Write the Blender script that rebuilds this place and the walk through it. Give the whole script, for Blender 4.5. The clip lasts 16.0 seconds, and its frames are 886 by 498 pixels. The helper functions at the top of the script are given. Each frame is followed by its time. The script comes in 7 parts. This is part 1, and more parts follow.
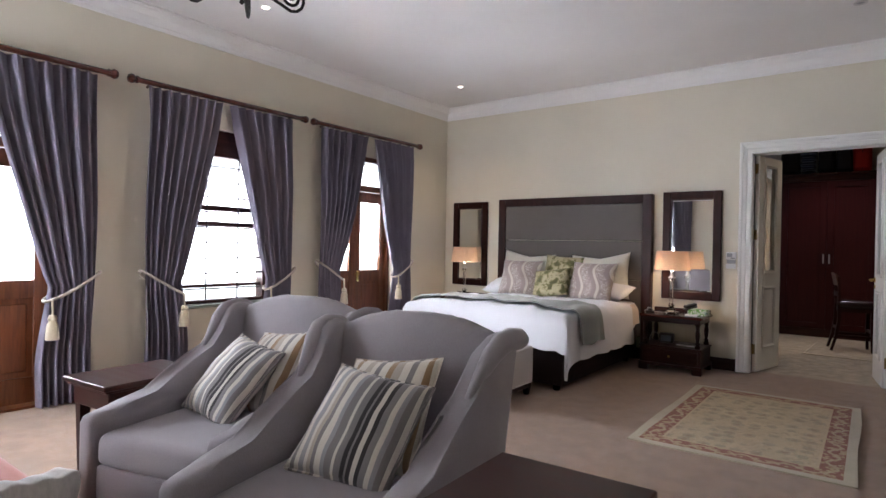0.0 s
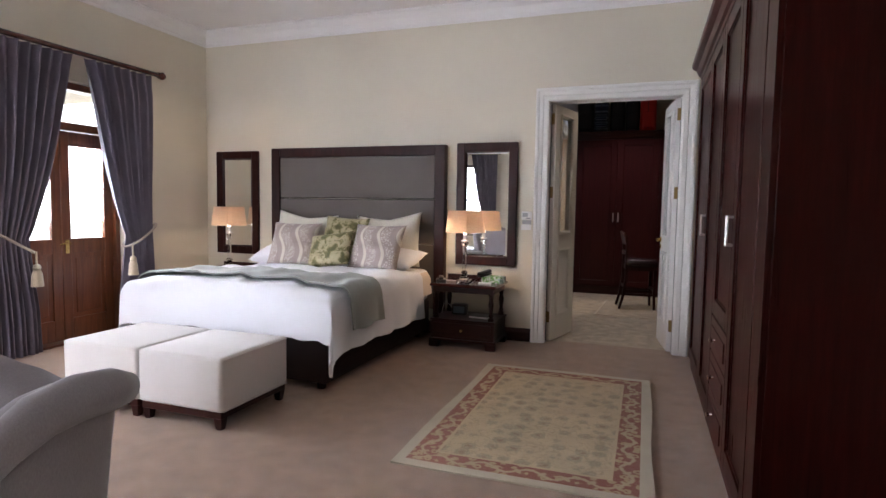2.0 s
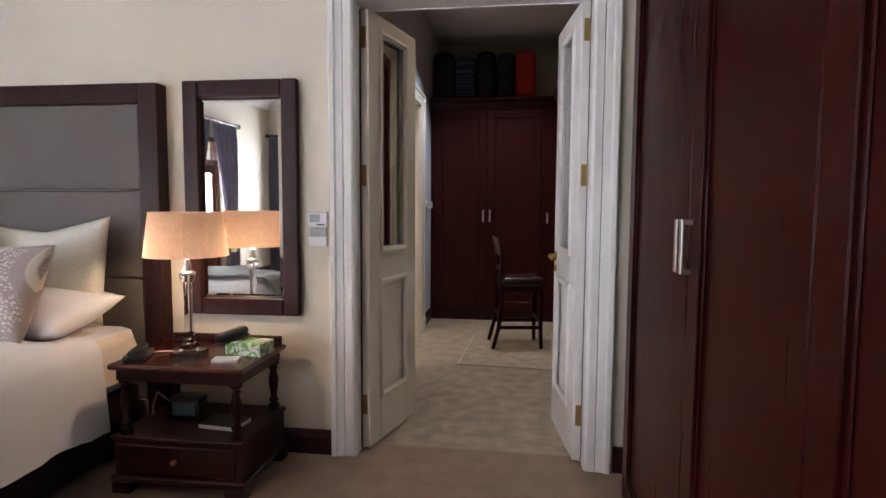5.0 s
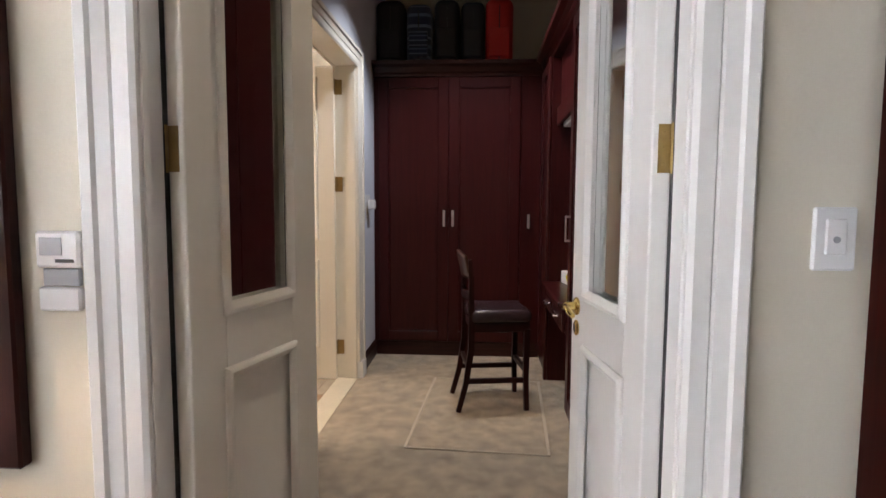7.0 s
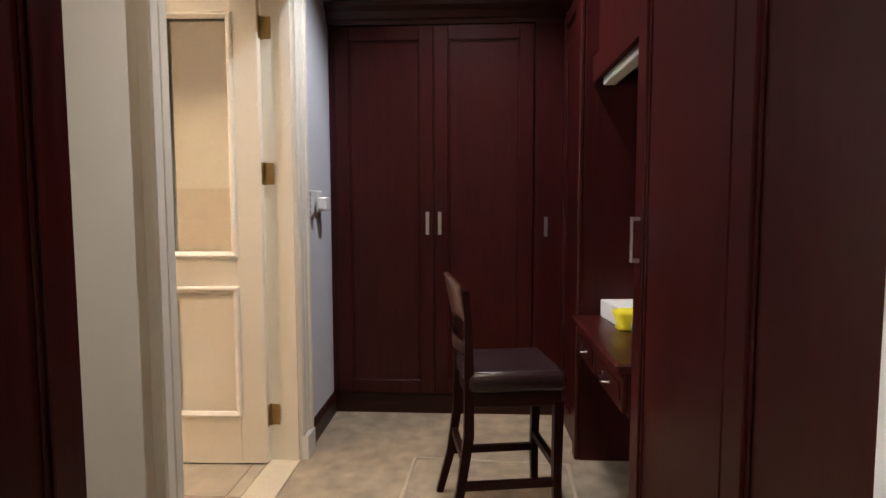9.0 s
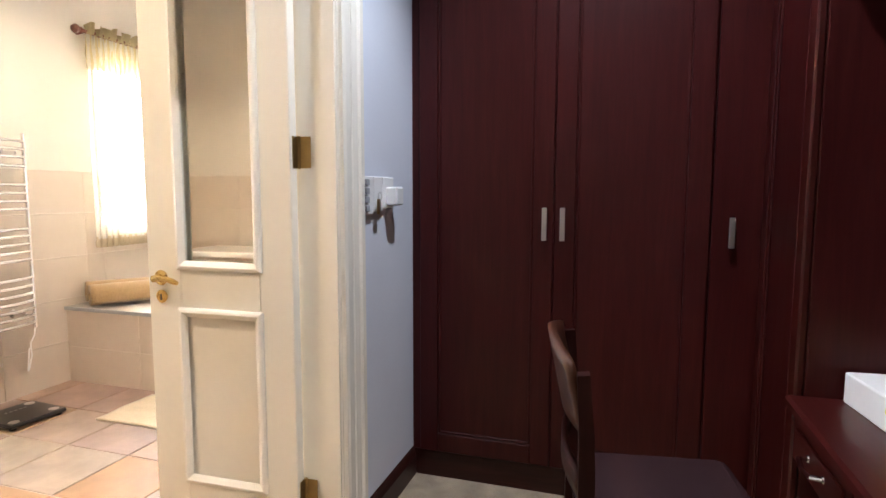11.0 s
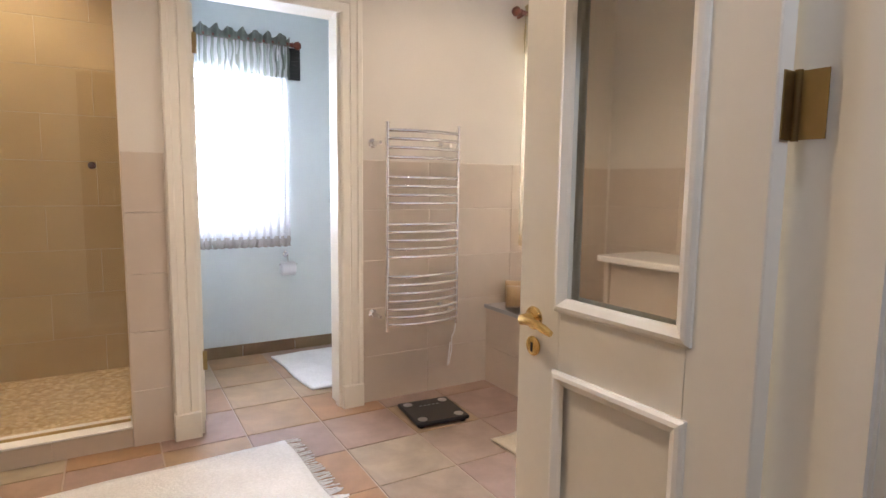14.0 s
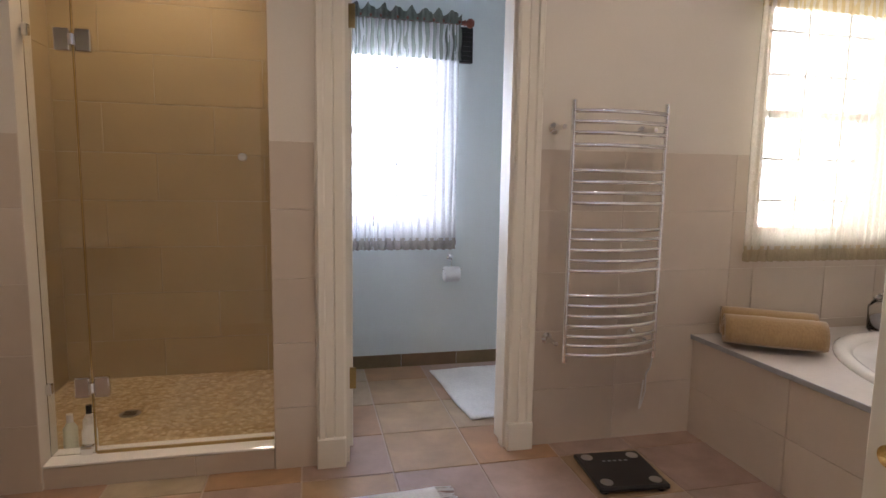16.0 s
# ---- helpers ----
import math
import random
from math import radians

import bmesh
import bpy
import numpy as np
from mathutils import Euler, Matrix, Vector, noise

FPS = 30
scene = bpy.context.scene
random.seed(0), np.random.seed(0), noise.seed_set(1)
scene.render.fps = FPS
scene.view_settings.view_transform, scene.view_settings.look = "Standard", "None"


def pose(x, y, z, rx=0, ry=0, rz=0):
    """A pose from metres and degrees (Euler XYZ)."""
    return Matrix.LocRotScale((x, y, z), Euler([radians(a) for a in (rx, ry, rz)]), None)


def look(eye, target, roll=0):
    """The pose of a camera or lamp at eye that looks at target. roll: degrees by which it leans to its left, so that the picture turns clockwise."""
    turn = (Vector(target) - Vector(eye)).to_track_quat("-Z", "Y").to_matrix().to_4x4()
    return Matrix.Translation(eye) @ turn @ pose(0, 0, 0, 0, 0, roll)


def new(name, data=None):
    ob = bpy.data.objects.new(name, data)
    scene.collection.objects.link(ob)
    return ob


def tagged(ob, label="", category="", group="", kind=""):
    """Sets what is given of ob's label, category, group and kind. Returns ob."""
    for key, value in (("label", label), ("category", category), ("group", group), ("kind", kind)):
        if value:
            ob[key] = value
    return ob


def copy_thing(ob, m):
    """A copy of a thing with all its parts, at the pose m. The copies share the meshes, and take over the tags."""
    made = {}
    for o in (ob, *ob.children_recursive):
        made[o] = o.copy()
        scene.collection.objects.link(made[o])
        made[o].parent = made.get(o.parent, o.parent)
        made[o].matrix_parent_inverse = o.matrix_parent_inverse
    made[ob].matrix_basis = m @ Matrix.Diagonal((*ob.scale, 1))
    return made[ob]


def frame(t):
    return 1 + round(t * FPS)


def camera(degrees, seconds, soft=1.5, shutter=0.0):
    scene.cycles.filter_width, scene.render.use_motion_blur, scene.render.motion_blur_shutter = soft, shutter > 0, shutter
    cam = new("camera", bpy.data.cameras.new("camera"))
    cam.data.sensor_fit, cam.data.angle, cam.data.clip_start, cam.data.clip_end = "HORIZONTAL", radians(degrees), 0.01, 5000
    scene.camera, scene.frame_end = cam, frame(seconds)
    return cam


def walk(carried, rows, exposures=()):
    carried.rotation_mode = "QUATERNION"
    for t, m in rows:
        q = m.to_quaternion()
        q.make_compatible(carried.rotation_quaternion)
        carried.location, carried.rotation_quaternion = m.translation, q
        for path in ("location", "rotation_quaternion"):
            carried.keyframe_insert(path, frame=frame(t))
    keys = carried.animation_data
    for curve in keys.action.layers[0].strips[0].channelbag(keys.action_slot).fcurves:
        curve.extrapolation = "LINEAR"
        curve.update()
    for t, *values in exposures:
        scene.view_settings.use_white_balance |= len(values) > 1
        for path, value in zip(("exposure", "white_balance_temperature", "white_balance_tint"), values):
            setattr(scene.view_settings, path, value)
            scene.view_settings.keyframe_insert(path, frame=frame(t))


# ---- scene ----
cam = camera(75.5, 16.0, soft=1.5)
PATH = [
    (0, (0.322, -0.545, 1.199), (-0.878, 1.055, 1.19), 1.1),
    (0.5, (0.293, -0.278, 1.195), (-0.787, 1.404, 1.145), 1.1),
    (1, (0.212, -0.004, 1.219), (-0.714, 1.766, 1.123), 1.0),
    (1.5, (0.204, 0.295, 1.187), (-0.563, 2.139, 1.071), 1.0),
    (2, (0.199, 0.646, 1.21), (-0.462, 2.528, 1.07), 0.9),
    (2.5, (0.198, 1.061, 1.203), (-0.354, 2.978, 1.065), 0.8),
    (3, (0.22, 1.497, 1.205), (-0.259, 3.434, 1.066), 0.7),
    (3.5, (0.159, 1.923, 1.201), (-0.239, 3.878, 1.065), 0.8),
    (4, (0.174, 2.341, 1.202), (-0.18, 4.305, 1.068), 0.6),
    (6.3, (0.084, 4.177, 1.27), (-0.075, 6.163, 1.095), 0.3),
    (6.5, (0.08, 4.322, 1.264), (-0.072, 6.31, 1.099), 0.3),
    (7, (0.062, 4.683, 1.265), (-0.07, 6.672, 1.097), 0.3),
    (7.5, (0.053, 5.026, 1.258), (-0.062, 7.016, 1.09), 0.4),
    (8, (0.046, 5.369, 1.252), (-0.052, 7.359, 1.085), -0.1),
    (8.5, (0.024, 5.699, 1.231), (-0.068, 7.691, 1.079), 0.1),
    (8.7, (0.025, 5.816, 1.227), (-0.068, 7.808, 1.075), -0.0),
    (11, (0.059, 6.978, 1.247), (-0.537, 8.877, 1.052), 0.1),
    (11.5, (-0.006, 7.165, 1.27), (-0.808, 8.986, 1.06), 0.3),
    (12, (-0.056, 7.306, 1.269), (-1.066, 9.019, 1.061), 0.4),
    (12.5, (-0.086, 7.432, 1.264), (-1.349, 8.968, 1.05), 0.3),
    (13, (-0.177, 7.533, 1.245), (-1.63, 8.891, 1.034), 0.6),
    (13.5, (-0.314, 7.634, 1.25), (-1.91, 8.821, 1.035), 0.5),
    (14, (-0.454, 7.729, 1.253), (-2.173, 8.728, 1.03), 0.7),
    (14.5, (-0.574, 7.819, 1.25), (-2.401, 8.599, 1.02), 0.8),
    (15, (-0.702, 7.835, 1.268), (-2.576, 8.489, 1.025), 1.2),
    (15.5, (-0.87, 7.878, 1.233), (-2.774, 8.444, 1.004), 0.9),
    (16, (-1.005, 7.929, 1.233), (-2.939, 8.382, 0.999), 0.9),
]
EXPOSURES = [(0.0, 0.25, 6350, 18), (1.5, 0.5, 6400, 19), (3.0, 0.0, 6350, 20), (4.0, 0.2, 6500, 21), (6.3, 1.0, 6450, 17), (8.5, 1.2, 7000, 17), (11.0, 1.6, 6150, 15), (12.0, 1.35, 6100, 16), (13.5, 0.85, 5900, 18), (14.5, 0.4, 6050, 20), (16.0, -0.22, 5950, 21)]
walk(cam, [(t, look(eye, target, roll)) for t, eye, target, roll in PATH], EXPOSURES)

# ---- light ----
world = bpy.data.worlds.new("sky")
scene.world = world
world.use_nodes = True
wn = world.node_tree
sky = wn.nodes.new("ShaderNodeTexSky")
sky.sky_type, sky.sun_disc = "NISHITA", False
sky.sun_elevation, sky.sun_rotation = radians(58), radians(200)
wn.links.new(sky.outputs[0], wn.nodes["Background"].inputs[0])
wn.nodes["Background"].inputs[1].default_value = 0.12
sun = new("sun", bpy.data.lights.new("sun", "SUN"))
sun.data.energy, sun.data.angle, sun.data.color = 3.0, radians(0.5), (1.0, 0.95, 0.88)
sun.matrix_world = look((-8, -12, 30), (-3, 0, 0))


def area(name, eye, target, sx, sy, watts, color):
    ob = new(name, bpy.data.lights.new(name, "AREA"))
    ob.data.shape, ob.data.size, ob.data.size_y, ob.data.energy, ob.data.color = "RECTANGLE", sx, sy, watts, color
    ob.matrix_world = look(eye, target)
    return ob


def bulb(name, at, watts, color, radius=0.03, spot=0):
    ob = new(name, bpy.data.lights.new(name, "SPOT" if spot else "POINT"))
    ob.data.energy, ob.data.color, ob.data.shadow_soft_size = watts, color, radius
    if spot:
        ob.data.spot_size, ob.data.spot_blend = radians(spot), 0.6
    ob.matrix_world = look(at, (at[0], at[1] + 0.0001, at[2] - 1)) if spot else Matrix.Translation(at)
    return ob


DAY, WARM = (0.86, 0.93, 1.0), (1.0, 0.70, 0.42)
# daylight standing in the window openings
area("daylight", (-4.66, 0.55, 1.30), (0, 0.55, 1.1), 1.5, 1.0, 170, DAY)
area("daylight", (-4.66, 2.45, 1.35), (0, 2.45, 1.1), 1.3, 1.0, 110, DAY)
area("daylight", (-4.66, 4.35, 1.40), (0, 4.35, 1.1), 1.1, 0.7, 80, DAY)
area("daylight", (-3.70, -1.84, 1.45), (-3.70, 3, 1.1), 0.95, 1.6, 110, DAY)
area("daylight", (-3.60, 10.48, 1.60), (0, 10.4, 1.2), 0.75, 1.15, 75, (1.0, 0.95, 0.85))
area("daylight", (-4.90, 8.34, 1.55), (0, 8.34, 1.2), 0.85, 1.15, 110, DAY)
# lamps of the place
bulb("bulb", (-1.32, 5.52, 1.04), 7, WARM)
bulb("bulb", (-3.88, 5.52, 1.04), 8, WARM)
for at in ((-3.58, 2.26, 3.03), (-3.58, 4.95, 3.03)):
    bulb("downlight_beam", at, 14, (1.0, 0.8, 0.6), 0.03, 110)
bulb("downlight_beam", (-0.05, 8.35, 3.0), 60, (0.86, 0.93, 1.0), 0.04, 112)
# this one is an unseen lamp, added to brighten door leaf and near carpet
bulb("downlight_beam", (0.18, 6.85, 3.0), 17, (1.0, 0.86, 0.68), 0.04, 120)
# bathroom and shower lamps
bulb("downlight_beam", (-2.05, 7.5, 2.98), 54, (1.0, 0.80, 0.56), 0.04, 130)
bulb("downlight_beam", (-2.3, 9.4, 2.98), 42, (1.0, 0.80, 0.56), 0.04, 130)
bulb("downlight_beam", (-4.05, 7.2, 2.86), 48, (1.0, 0.73, 0.40), 0.04, 130)

# ---- materials ----
MATS = {}


def nodes_of(mat):
    mat.use_nodes = True
    nt = mat.node_tree
    return nt, nt.nodes["Principled BSDF"]


def ramp(nt, fac, stops):
    r = nt.nodes.new("ShaderNodeValToRGB")
    els = r.color_ramp.elements
    while len(els) < len(stops):
        els.new(0.5)
    for e, (p, c) in zip(els, stops):
        e.position, e.color = p, (*c, 1)
    nt.links.new(fac, r.inputs[0])
    return r.outputs[0]


def mixc(nt, fac, a, b, mode="MIX"):
    m = nt.nodes.new("ShaderNodeMix")
    m.data_type, m.blend_type = "RGBA", mode
    for sock, v in ((m.inputs[0], fac), (m.inputs[6], a), (m.inputs[7], b)):
        if hasattr(v, "is_linked"):
            nt.links.new(v, sock)
        else:
            sock.default_value = v if isinstance(v, (int, float)) else (*v, 1)
    return m.outputs[2]


def coords(nt, scale=(1, 1, 1), rot=(0, 0, 0), which="Object"):
    tc = nt.nodes.new("ShaderNodeTexCoord")
    mp = nt.nodes.new("ShaderNodeMapping")
    mp.inputs["Scale"].default_value, mp.inputs["Rotation"].default_value = scale, rot
    nt.links.new(tc.outputs[which], mp.inputs[0])
    return mp.outputs[0]


def noise_tex(nt, vec, scale, detail=3.0, rough=0.5, distort=0.0):
    n = nt.nodes.new("ShaderNodeTexNoise")
    n.inputs["Scale"].default_value, n.inputs["Detail"].default_value = scale, detail
    n.inputs["Roughness"].default_value, n.inputs["Distortion"].default_value = rough, distort
    nt.links.new(vec, n.inputs["Vector"])
    return n.outputs[0]


def bump(nt, bsdf, height, strength, dist=0.002):
    b = nt.nodes.new("ShaderNodeBump")
    b.inputs["Strength"].default_value, b.inputs["Distance"].default_value = strength, dist
    nt.links.new(height, b.inputs["Height"])
    nt.links.new(b.outputs[0], bsdf.inputs["Normal"])


def surface(name, base, rough=0.6, metal=0.0, vary=0.12, big=1.5, fine=60.0, relief=0.15, dist=0.002, coat=0.0, stretch=(1, 1, 1), spec=0.5, sheen=0.0):
    """A plain surface: base colour with broad patches and fine grain, uneven gloss and relief."""
    mat = MATS[name] = bpy.data.materials.new(name)
    nt, b = nodes_of(mat)
    v = coords(nt, stretch)
    n1, n2 = noise_tex(nt, v, big, 4), noise_tex(nt, v, fine, 3)
    dark = tuple(c * (1 - vary) for c in base)
    light = tuple(min(1, c * (1 + vary)) for c in base)
    c = ramp(nt, n1, [(0.3, dark), (0.7, light)])
    g = ramp(nt, n2, [(0.3, (1 - vary * 0.6,) * 3), (0.7, (1.0,) * 3)])
    nt.links.new(mixc(nt, 1.0, c, g, "MULTIPLY"), b.inputs["Base Color"])
    r = nt.nodes.new("ShaderNodeMapRange")
    r.inputs[3].default_value, r.inputs[4].default_value = max(0.02, rough - 0.07), min(1, rough + 0.07)
    nt.links.new(n1, r.inputs[0])
    nt.links.new(r.outputs[0], b.inputs["Roughness"])
    b.inputs["Metallic"].default_value, b.inputs["Coat Weight"].default_value = metal, coat
    b.inputs["Coat Roughness"].default_value = 0.15
    b.inputs["Specular IOR Level"].default_value = spec
    b.inputs["Sheen Weight"].default_value = sheen
    if relief:
        bump(nt, b, n2, relief, dist)
    return mat


def wood(name, dark, mid, light, rough=0.35, coat=0.3, axis=2, spec=0.35):
    """Stained timber with grain that runs along one axis."""
    mat = MATS[name] = bpy.data.materials.new(name)
    nt, b = nodes_of(mat)
    st = [14.0, 14.0, 14.0]
    st[axis] = 0.9
    v = coords(nt, tuple(st))
    n1 = noise_tex(nt, v, 2.2, 6, 0.6, 0.8)
    n2 = noise_tex(nt, v, 14.0, 3)
    n3 = noise_tex(nt, coords(nt), 1.1, 3)
    c = ramp(nt, n1, [(0.25, dark), (0.5, mid), (0.78, light)])
    c = mixc(nt, 0.35, c, ramp(nt, n2, [(0.35, (0.55,) * 3), (0.65, (1.0,) * 3)]), "MULTIPLY")
    c = mixc(nt, 0.5, c, ramp(nt, n3, [(0.3, (0.75,) * 3), (0.7, (1.0,) * 3)]), "MULTIPLY")
    nt.links.new(c, b.inputs["Base Color"])
    r = nt.nodes.new("ShaderNodeMapRange")
    r.inputs[3].default_value, r.inputs[4].default_value = rough - 0.06, rough + 0.1
    nt.links.new(n1, r.inputs[0])
    nt.links.new(r.outputs[0], b.inputs["Roughness"])
    b.inputs["Coat Weight"].default_value, b.inputs["Coat Roughness"].default_value = coat, 0.22
    b.inputs["Specular IOR Level"].default_value = spec
    bump(nt, b, n2, 0.08, 0.001)
    return mat


def plain(name, base, rough=0.5, metal=0.0, emit=0.0, trans=0.0, ior=1.45, alpha=1.0):
    mat = MATS[name] = bpy.data.materials.new(name)
    nt, b = nodes_of(mat)
    b.inputs["Base Color"].default_value, b.inputs["Roughness"].default_value, b.inputs["Metallic"].default_value = (*base, 1), rough, metal
    b.inputs["Transmission Weight"].default_value, b.inputs["IOR"].default_value = trans, ior
    if emit:
        b.inputs["Emission Color"].default_value, b.inputs["Emission Strength"].default_value = (*base, 1), emit
    b.inputs["Alpha"].default_value = alpha
    return mat


surface("wall_paint", (0.66, 0.61, 0.50), 0.75, vary=0.04, fine=160, relief=0.12)
surface("ceiling_paint", (0.80, 0.79, 0.78), 0.85, vary=0.03, fine=120, relief=0.06)
surface("white_gloss", (0.80, 0.79, 0.76), 0.4, vary=0.03, fine=40, relief=0.015)
surface("cream_gloss", (0.80, 0.76, 0.66), 0.4, vary=0.03, fine=40, relief=0.015)
surface("hall_paint", (0.70, 0.73, 0.80), 0.6, vary=0.05, fine=120, relief=0.1)
surface("bath_paint", (0.70, 0.65, 0.57), 0.6, vary=0.04, fine=120, relief=0.08)
surface("wc_paint", (0.69, 0.755, 0.765), 0.6, vary=0.04, fine=120, relief=0.08)
surface("carpet", (0.30, 0.185, 0.115), 0.95, vary=0.17, big=9.0, fine=240, relief=0.8, dist=0.006, sheen=0.3)
# same carpet, paler: the downlight's brightness is put into the colour
surface("carpet_lit", (0.405, 0.315, 0.21), 0.95, vary=0.30, big=10.0, fine=240, relief=0.8, dist=0.006, sheen=0.3)
wood("mahogany", (0.015, 0.0016, 0.0012), (0.024, 0.0025, 0.0019), (0.036, 0.0042, 0.0032), 0.28, 0.0, spec=0.06)
# brighter copy of mahogany, with the dressing room's light put into its colour
wood("lit_mahogany", (0.026, 0.0032, 0.0032), (0.040, 0.005, 0.0048), (0.056, 0.0085, 0.0075), 0.32, 0.0, spec=0.2)
wood("mahogany_y", (0.028, 0.0035, 0.003), (0.044, 0.0055, 0.0045), (0.060, 0.0085, 0.007), 0.34, 0.05, 1, spec=0.25)
wood("dark_wood", (0.014, 0.003, 0.003), (0.026, 0.006, 0.005), (0.042, 0.010, 0.008), 0.38, 0.03, spec=0.15)
wood("dark_wood_x", (0.018, 0.004, 0.004), (0.034, 0.008, 0.006), (0.055, 0.014, 0.011), 0.32, 0.12, 0, spec=0.22)
wood("table_mahogany", (0.038, 0.007, 0.004), (0.065, 0.012, 0.007), (0.095, 0.020, 0.011), 0.22, 0.25, 0, spec=0.3)
wood("door_wood", (0.10, 0.028, 0.010), (0.17, 0.05, 0.017), (0.24, 0.08, 0.03), 0.3, 0.4)
wood("rod_wood", (0.035, 0.007, 0.004), (0.075, 0.016, 0.01), (0.11, 0.028, 0.016), 0.25, 0.6, 1)
surface("brass", (0.72, 0.52, 0.20), 0.25, 1.0, 0.1, fine=30, relief=0.03)
surface("aged_brass", (0.36, 0.25, 0.10), 0.4, 1.0, 0.2, fine=30, relief=0.05)
surface("chrome", (0.80, 0.80, 0.81), 0.10, 1.0, 0.02, fine=20, relief=0.0)
surface("satin_steel", (0.62, 0.61, 0.60), 0.3, 1.0, 0.05, fine=40, relief=0.03)
plain("mirror_glass", (0.86, 0.88, 0.88), 0.015, 1.0)
plain("mirror_pane", (0.88, 0.88, 0.84), 0.03, 1.0)
plain("clear_glass", (0.96, 0.98, 0.97), 0.0, 0.0, trans=1.0, ior=1.45)
plain("crystal", (0.97, 0.97, 0.97), 0.02, 0.0, trans=1.0, ior=1.5)
surface("white_plastic", (0.80, 0.80, 0.79), 0.35, vary=0.02, relief=0.0)
surface("grey_plastic", (0.35, 0.36, 0.38), 0.4, vary=0.05, relief=0.0)
surface("black_plastic", (0.012, 0.012, 0.013), 0.3, vary=0.2, relief=0.02)
surface("porcelain", (0.86, 0.85, 0.82), 0.08, vary=0.02, relief=0.0)
plain("lamp_glow", (1.0, 0.86, 0.66), 0.5, emit=14)
M = MATS


# ---- mesh helpers ----
def cube(bm, x0, x1, y0, y1, z0, z1, r=0.0, seg=2):
    g = bmesh.ops.create_cube(bm, size=1.0, matrix=Matrix.LocRotScale(((x0 + x1) / 2, (y0 + y1) / 2, (z0 + z1) / 2), None, (abs(x1 - x0), abs(y1 - y0), abs(z1 - z0))))
    if r:
        seg = 1 if r <= 0.008 and seg == 2 else seg
        es = list({e for v in g["verts"] for e in v.link_edges})
        bmesh.ops.bevel(bm, geom=es, offset=r, offset_type="OFFSET", segments=seg, profile=0.5, affect="EDGES")
    return bm


def lathe(bm, profile, n=24, m=Matrix(), cap=True):
    rings = []
    for r, z in profile:
        rings.append([bm.verts.new(m @ Vector((r * math.cos(2 * math.pi * i / n), r * math.sin(2 * math.pi * i / n), z))) for i in range(n)])
    for a, b in zip(rings, rings[1:]):
        for i in range(n):
            bm.faces.new((a[i], a[(i + 1) % n], b[(i + 1) % n], b[i]))
    if cap:
        bm.faces.new(rings[0][::-1])
        bm.faces.new(rings[-1])
    return bm


def tube(bm, pts, r, n=10, taper=None):
    """A round bar along points; taper gives the radius factor at each point."""
    pts = [Vector(p) for p in pts]
    rings = []
    side = None
    for i, p in enumerate(pts):
        d = (pts[min(i + 1, len(pts) - 1)] - pts[max(i - 1, 0)]).normalized()
        if side is None:
            side = d.orthogonal().normalized()
        side = (side - d * side.dot(d)).normalized()
        up = d.cross(side)
        rr = r * (taper[i] if taper else 1)
        rings.append([bm.verts.new(p + (side * math.cos(2 * math.pi * k / n) + up * math.sin(2 * math.pi * k / n)) * rr) for k in range(n)])
    for a, b in zip(rings, rings[1:]):
        for k in range(n):
            bm.faces.new((a[k], a[(k + 1) % n], b[(k + 1) % n], b[k]))
    bm.faces.new(rings[0][::-1])
    bm.faces.new(rings[-1])
    return bm


def prism(bm, outline, m):
    """Extrudes a closed 2D outline (u, v) along w from 0 to 1, placed by the matrix m."""
    a = [bm.verts.new(m @ Vector((u, v, 0))) for u, v in outline]
    b = [bm.verts.new(m @ Vector((u, v, 1))) for u, v in outline]
    n = len(outline)
    for i in range(n):
        bm.faces.new((a[i], a[(i + 1) % n], b[(i + 1) % n], b[i]))
    bm.faces.new(a[::-1])
    bm.faces.new(b)
    return bm


def along(p0, p1, u, v):
    """The frame of a prism from p0 to p1, with its outline's axes u and v."""
    p0, p1, u, v = (Vector(q) for q in (p0, p1, u, v))
    w = p1 - p0
    return Matrix(((u.x, v.x, w.x, p0.x), (u.y, v.y, w.y, p0.y), (u.z, v.z, w.z, p0.z), (0, 0, 0, 1)))


def sheet(bm, nu, nv, fn, thick=0.0, closed=False):
    """A grid of points fn(u, v), u and v from 0 to 1."""
    vs = [[bm.verts.new(fn(i / nu, j / nv)) for i in range(nu + (0 if closed else 1))] for j in range(nv + 1)]
    faces = []
    cols = nu if closed else nu
    for j in range(nv):
        for i in range(cols):
            i2 = (i + 1) % nu if closed else i + 1
            faces.append(bm.faces.new((vs[j][i], vs[j][i2], vs[j + 1][i2], vs[j + 1][i])))
    if thick:
        bm.normal_update()
        bmesh.ops.solidify(bm, geom=faces, thickness=thick)
    return bm


def mesh(name, bm, mat, smooth=False):
    bmesh.ops.recalc_face_normals(bm, faces=bm.faces)
    me = bpy.data.meshes.new(name)
    bm.to_mesh(me)
    bm.free()
    for p in me.polygons:
        p.use_smooth = bool(smooth)
    me.materials.append(M[mat] if isinstance(mat, str) else mat)
    if smooth == "auto":
        me.set_sharp_from_angle(angle=radians(35))
    return me


def part(name, bm, mat, parent=None, label="", smooth="auto"):
    ob = new(name, mesh(name, bm, mat, smooth))
    if parent is not None:
        ob.parent = parent
    if label:
        ob["label"] = label
    return ob


REAR = Matrix.Translation((0.035, -0.065, 0))
PLACE = [Matrix()]  # origin of the room that is being built


def thing(name, m, label, category, group=""):
    ob = new(name)
    ob.empty_display_size = 0.1
    ob.matrix_world = PLACE[0] @ m
    return tagged(ob, label, category, group)


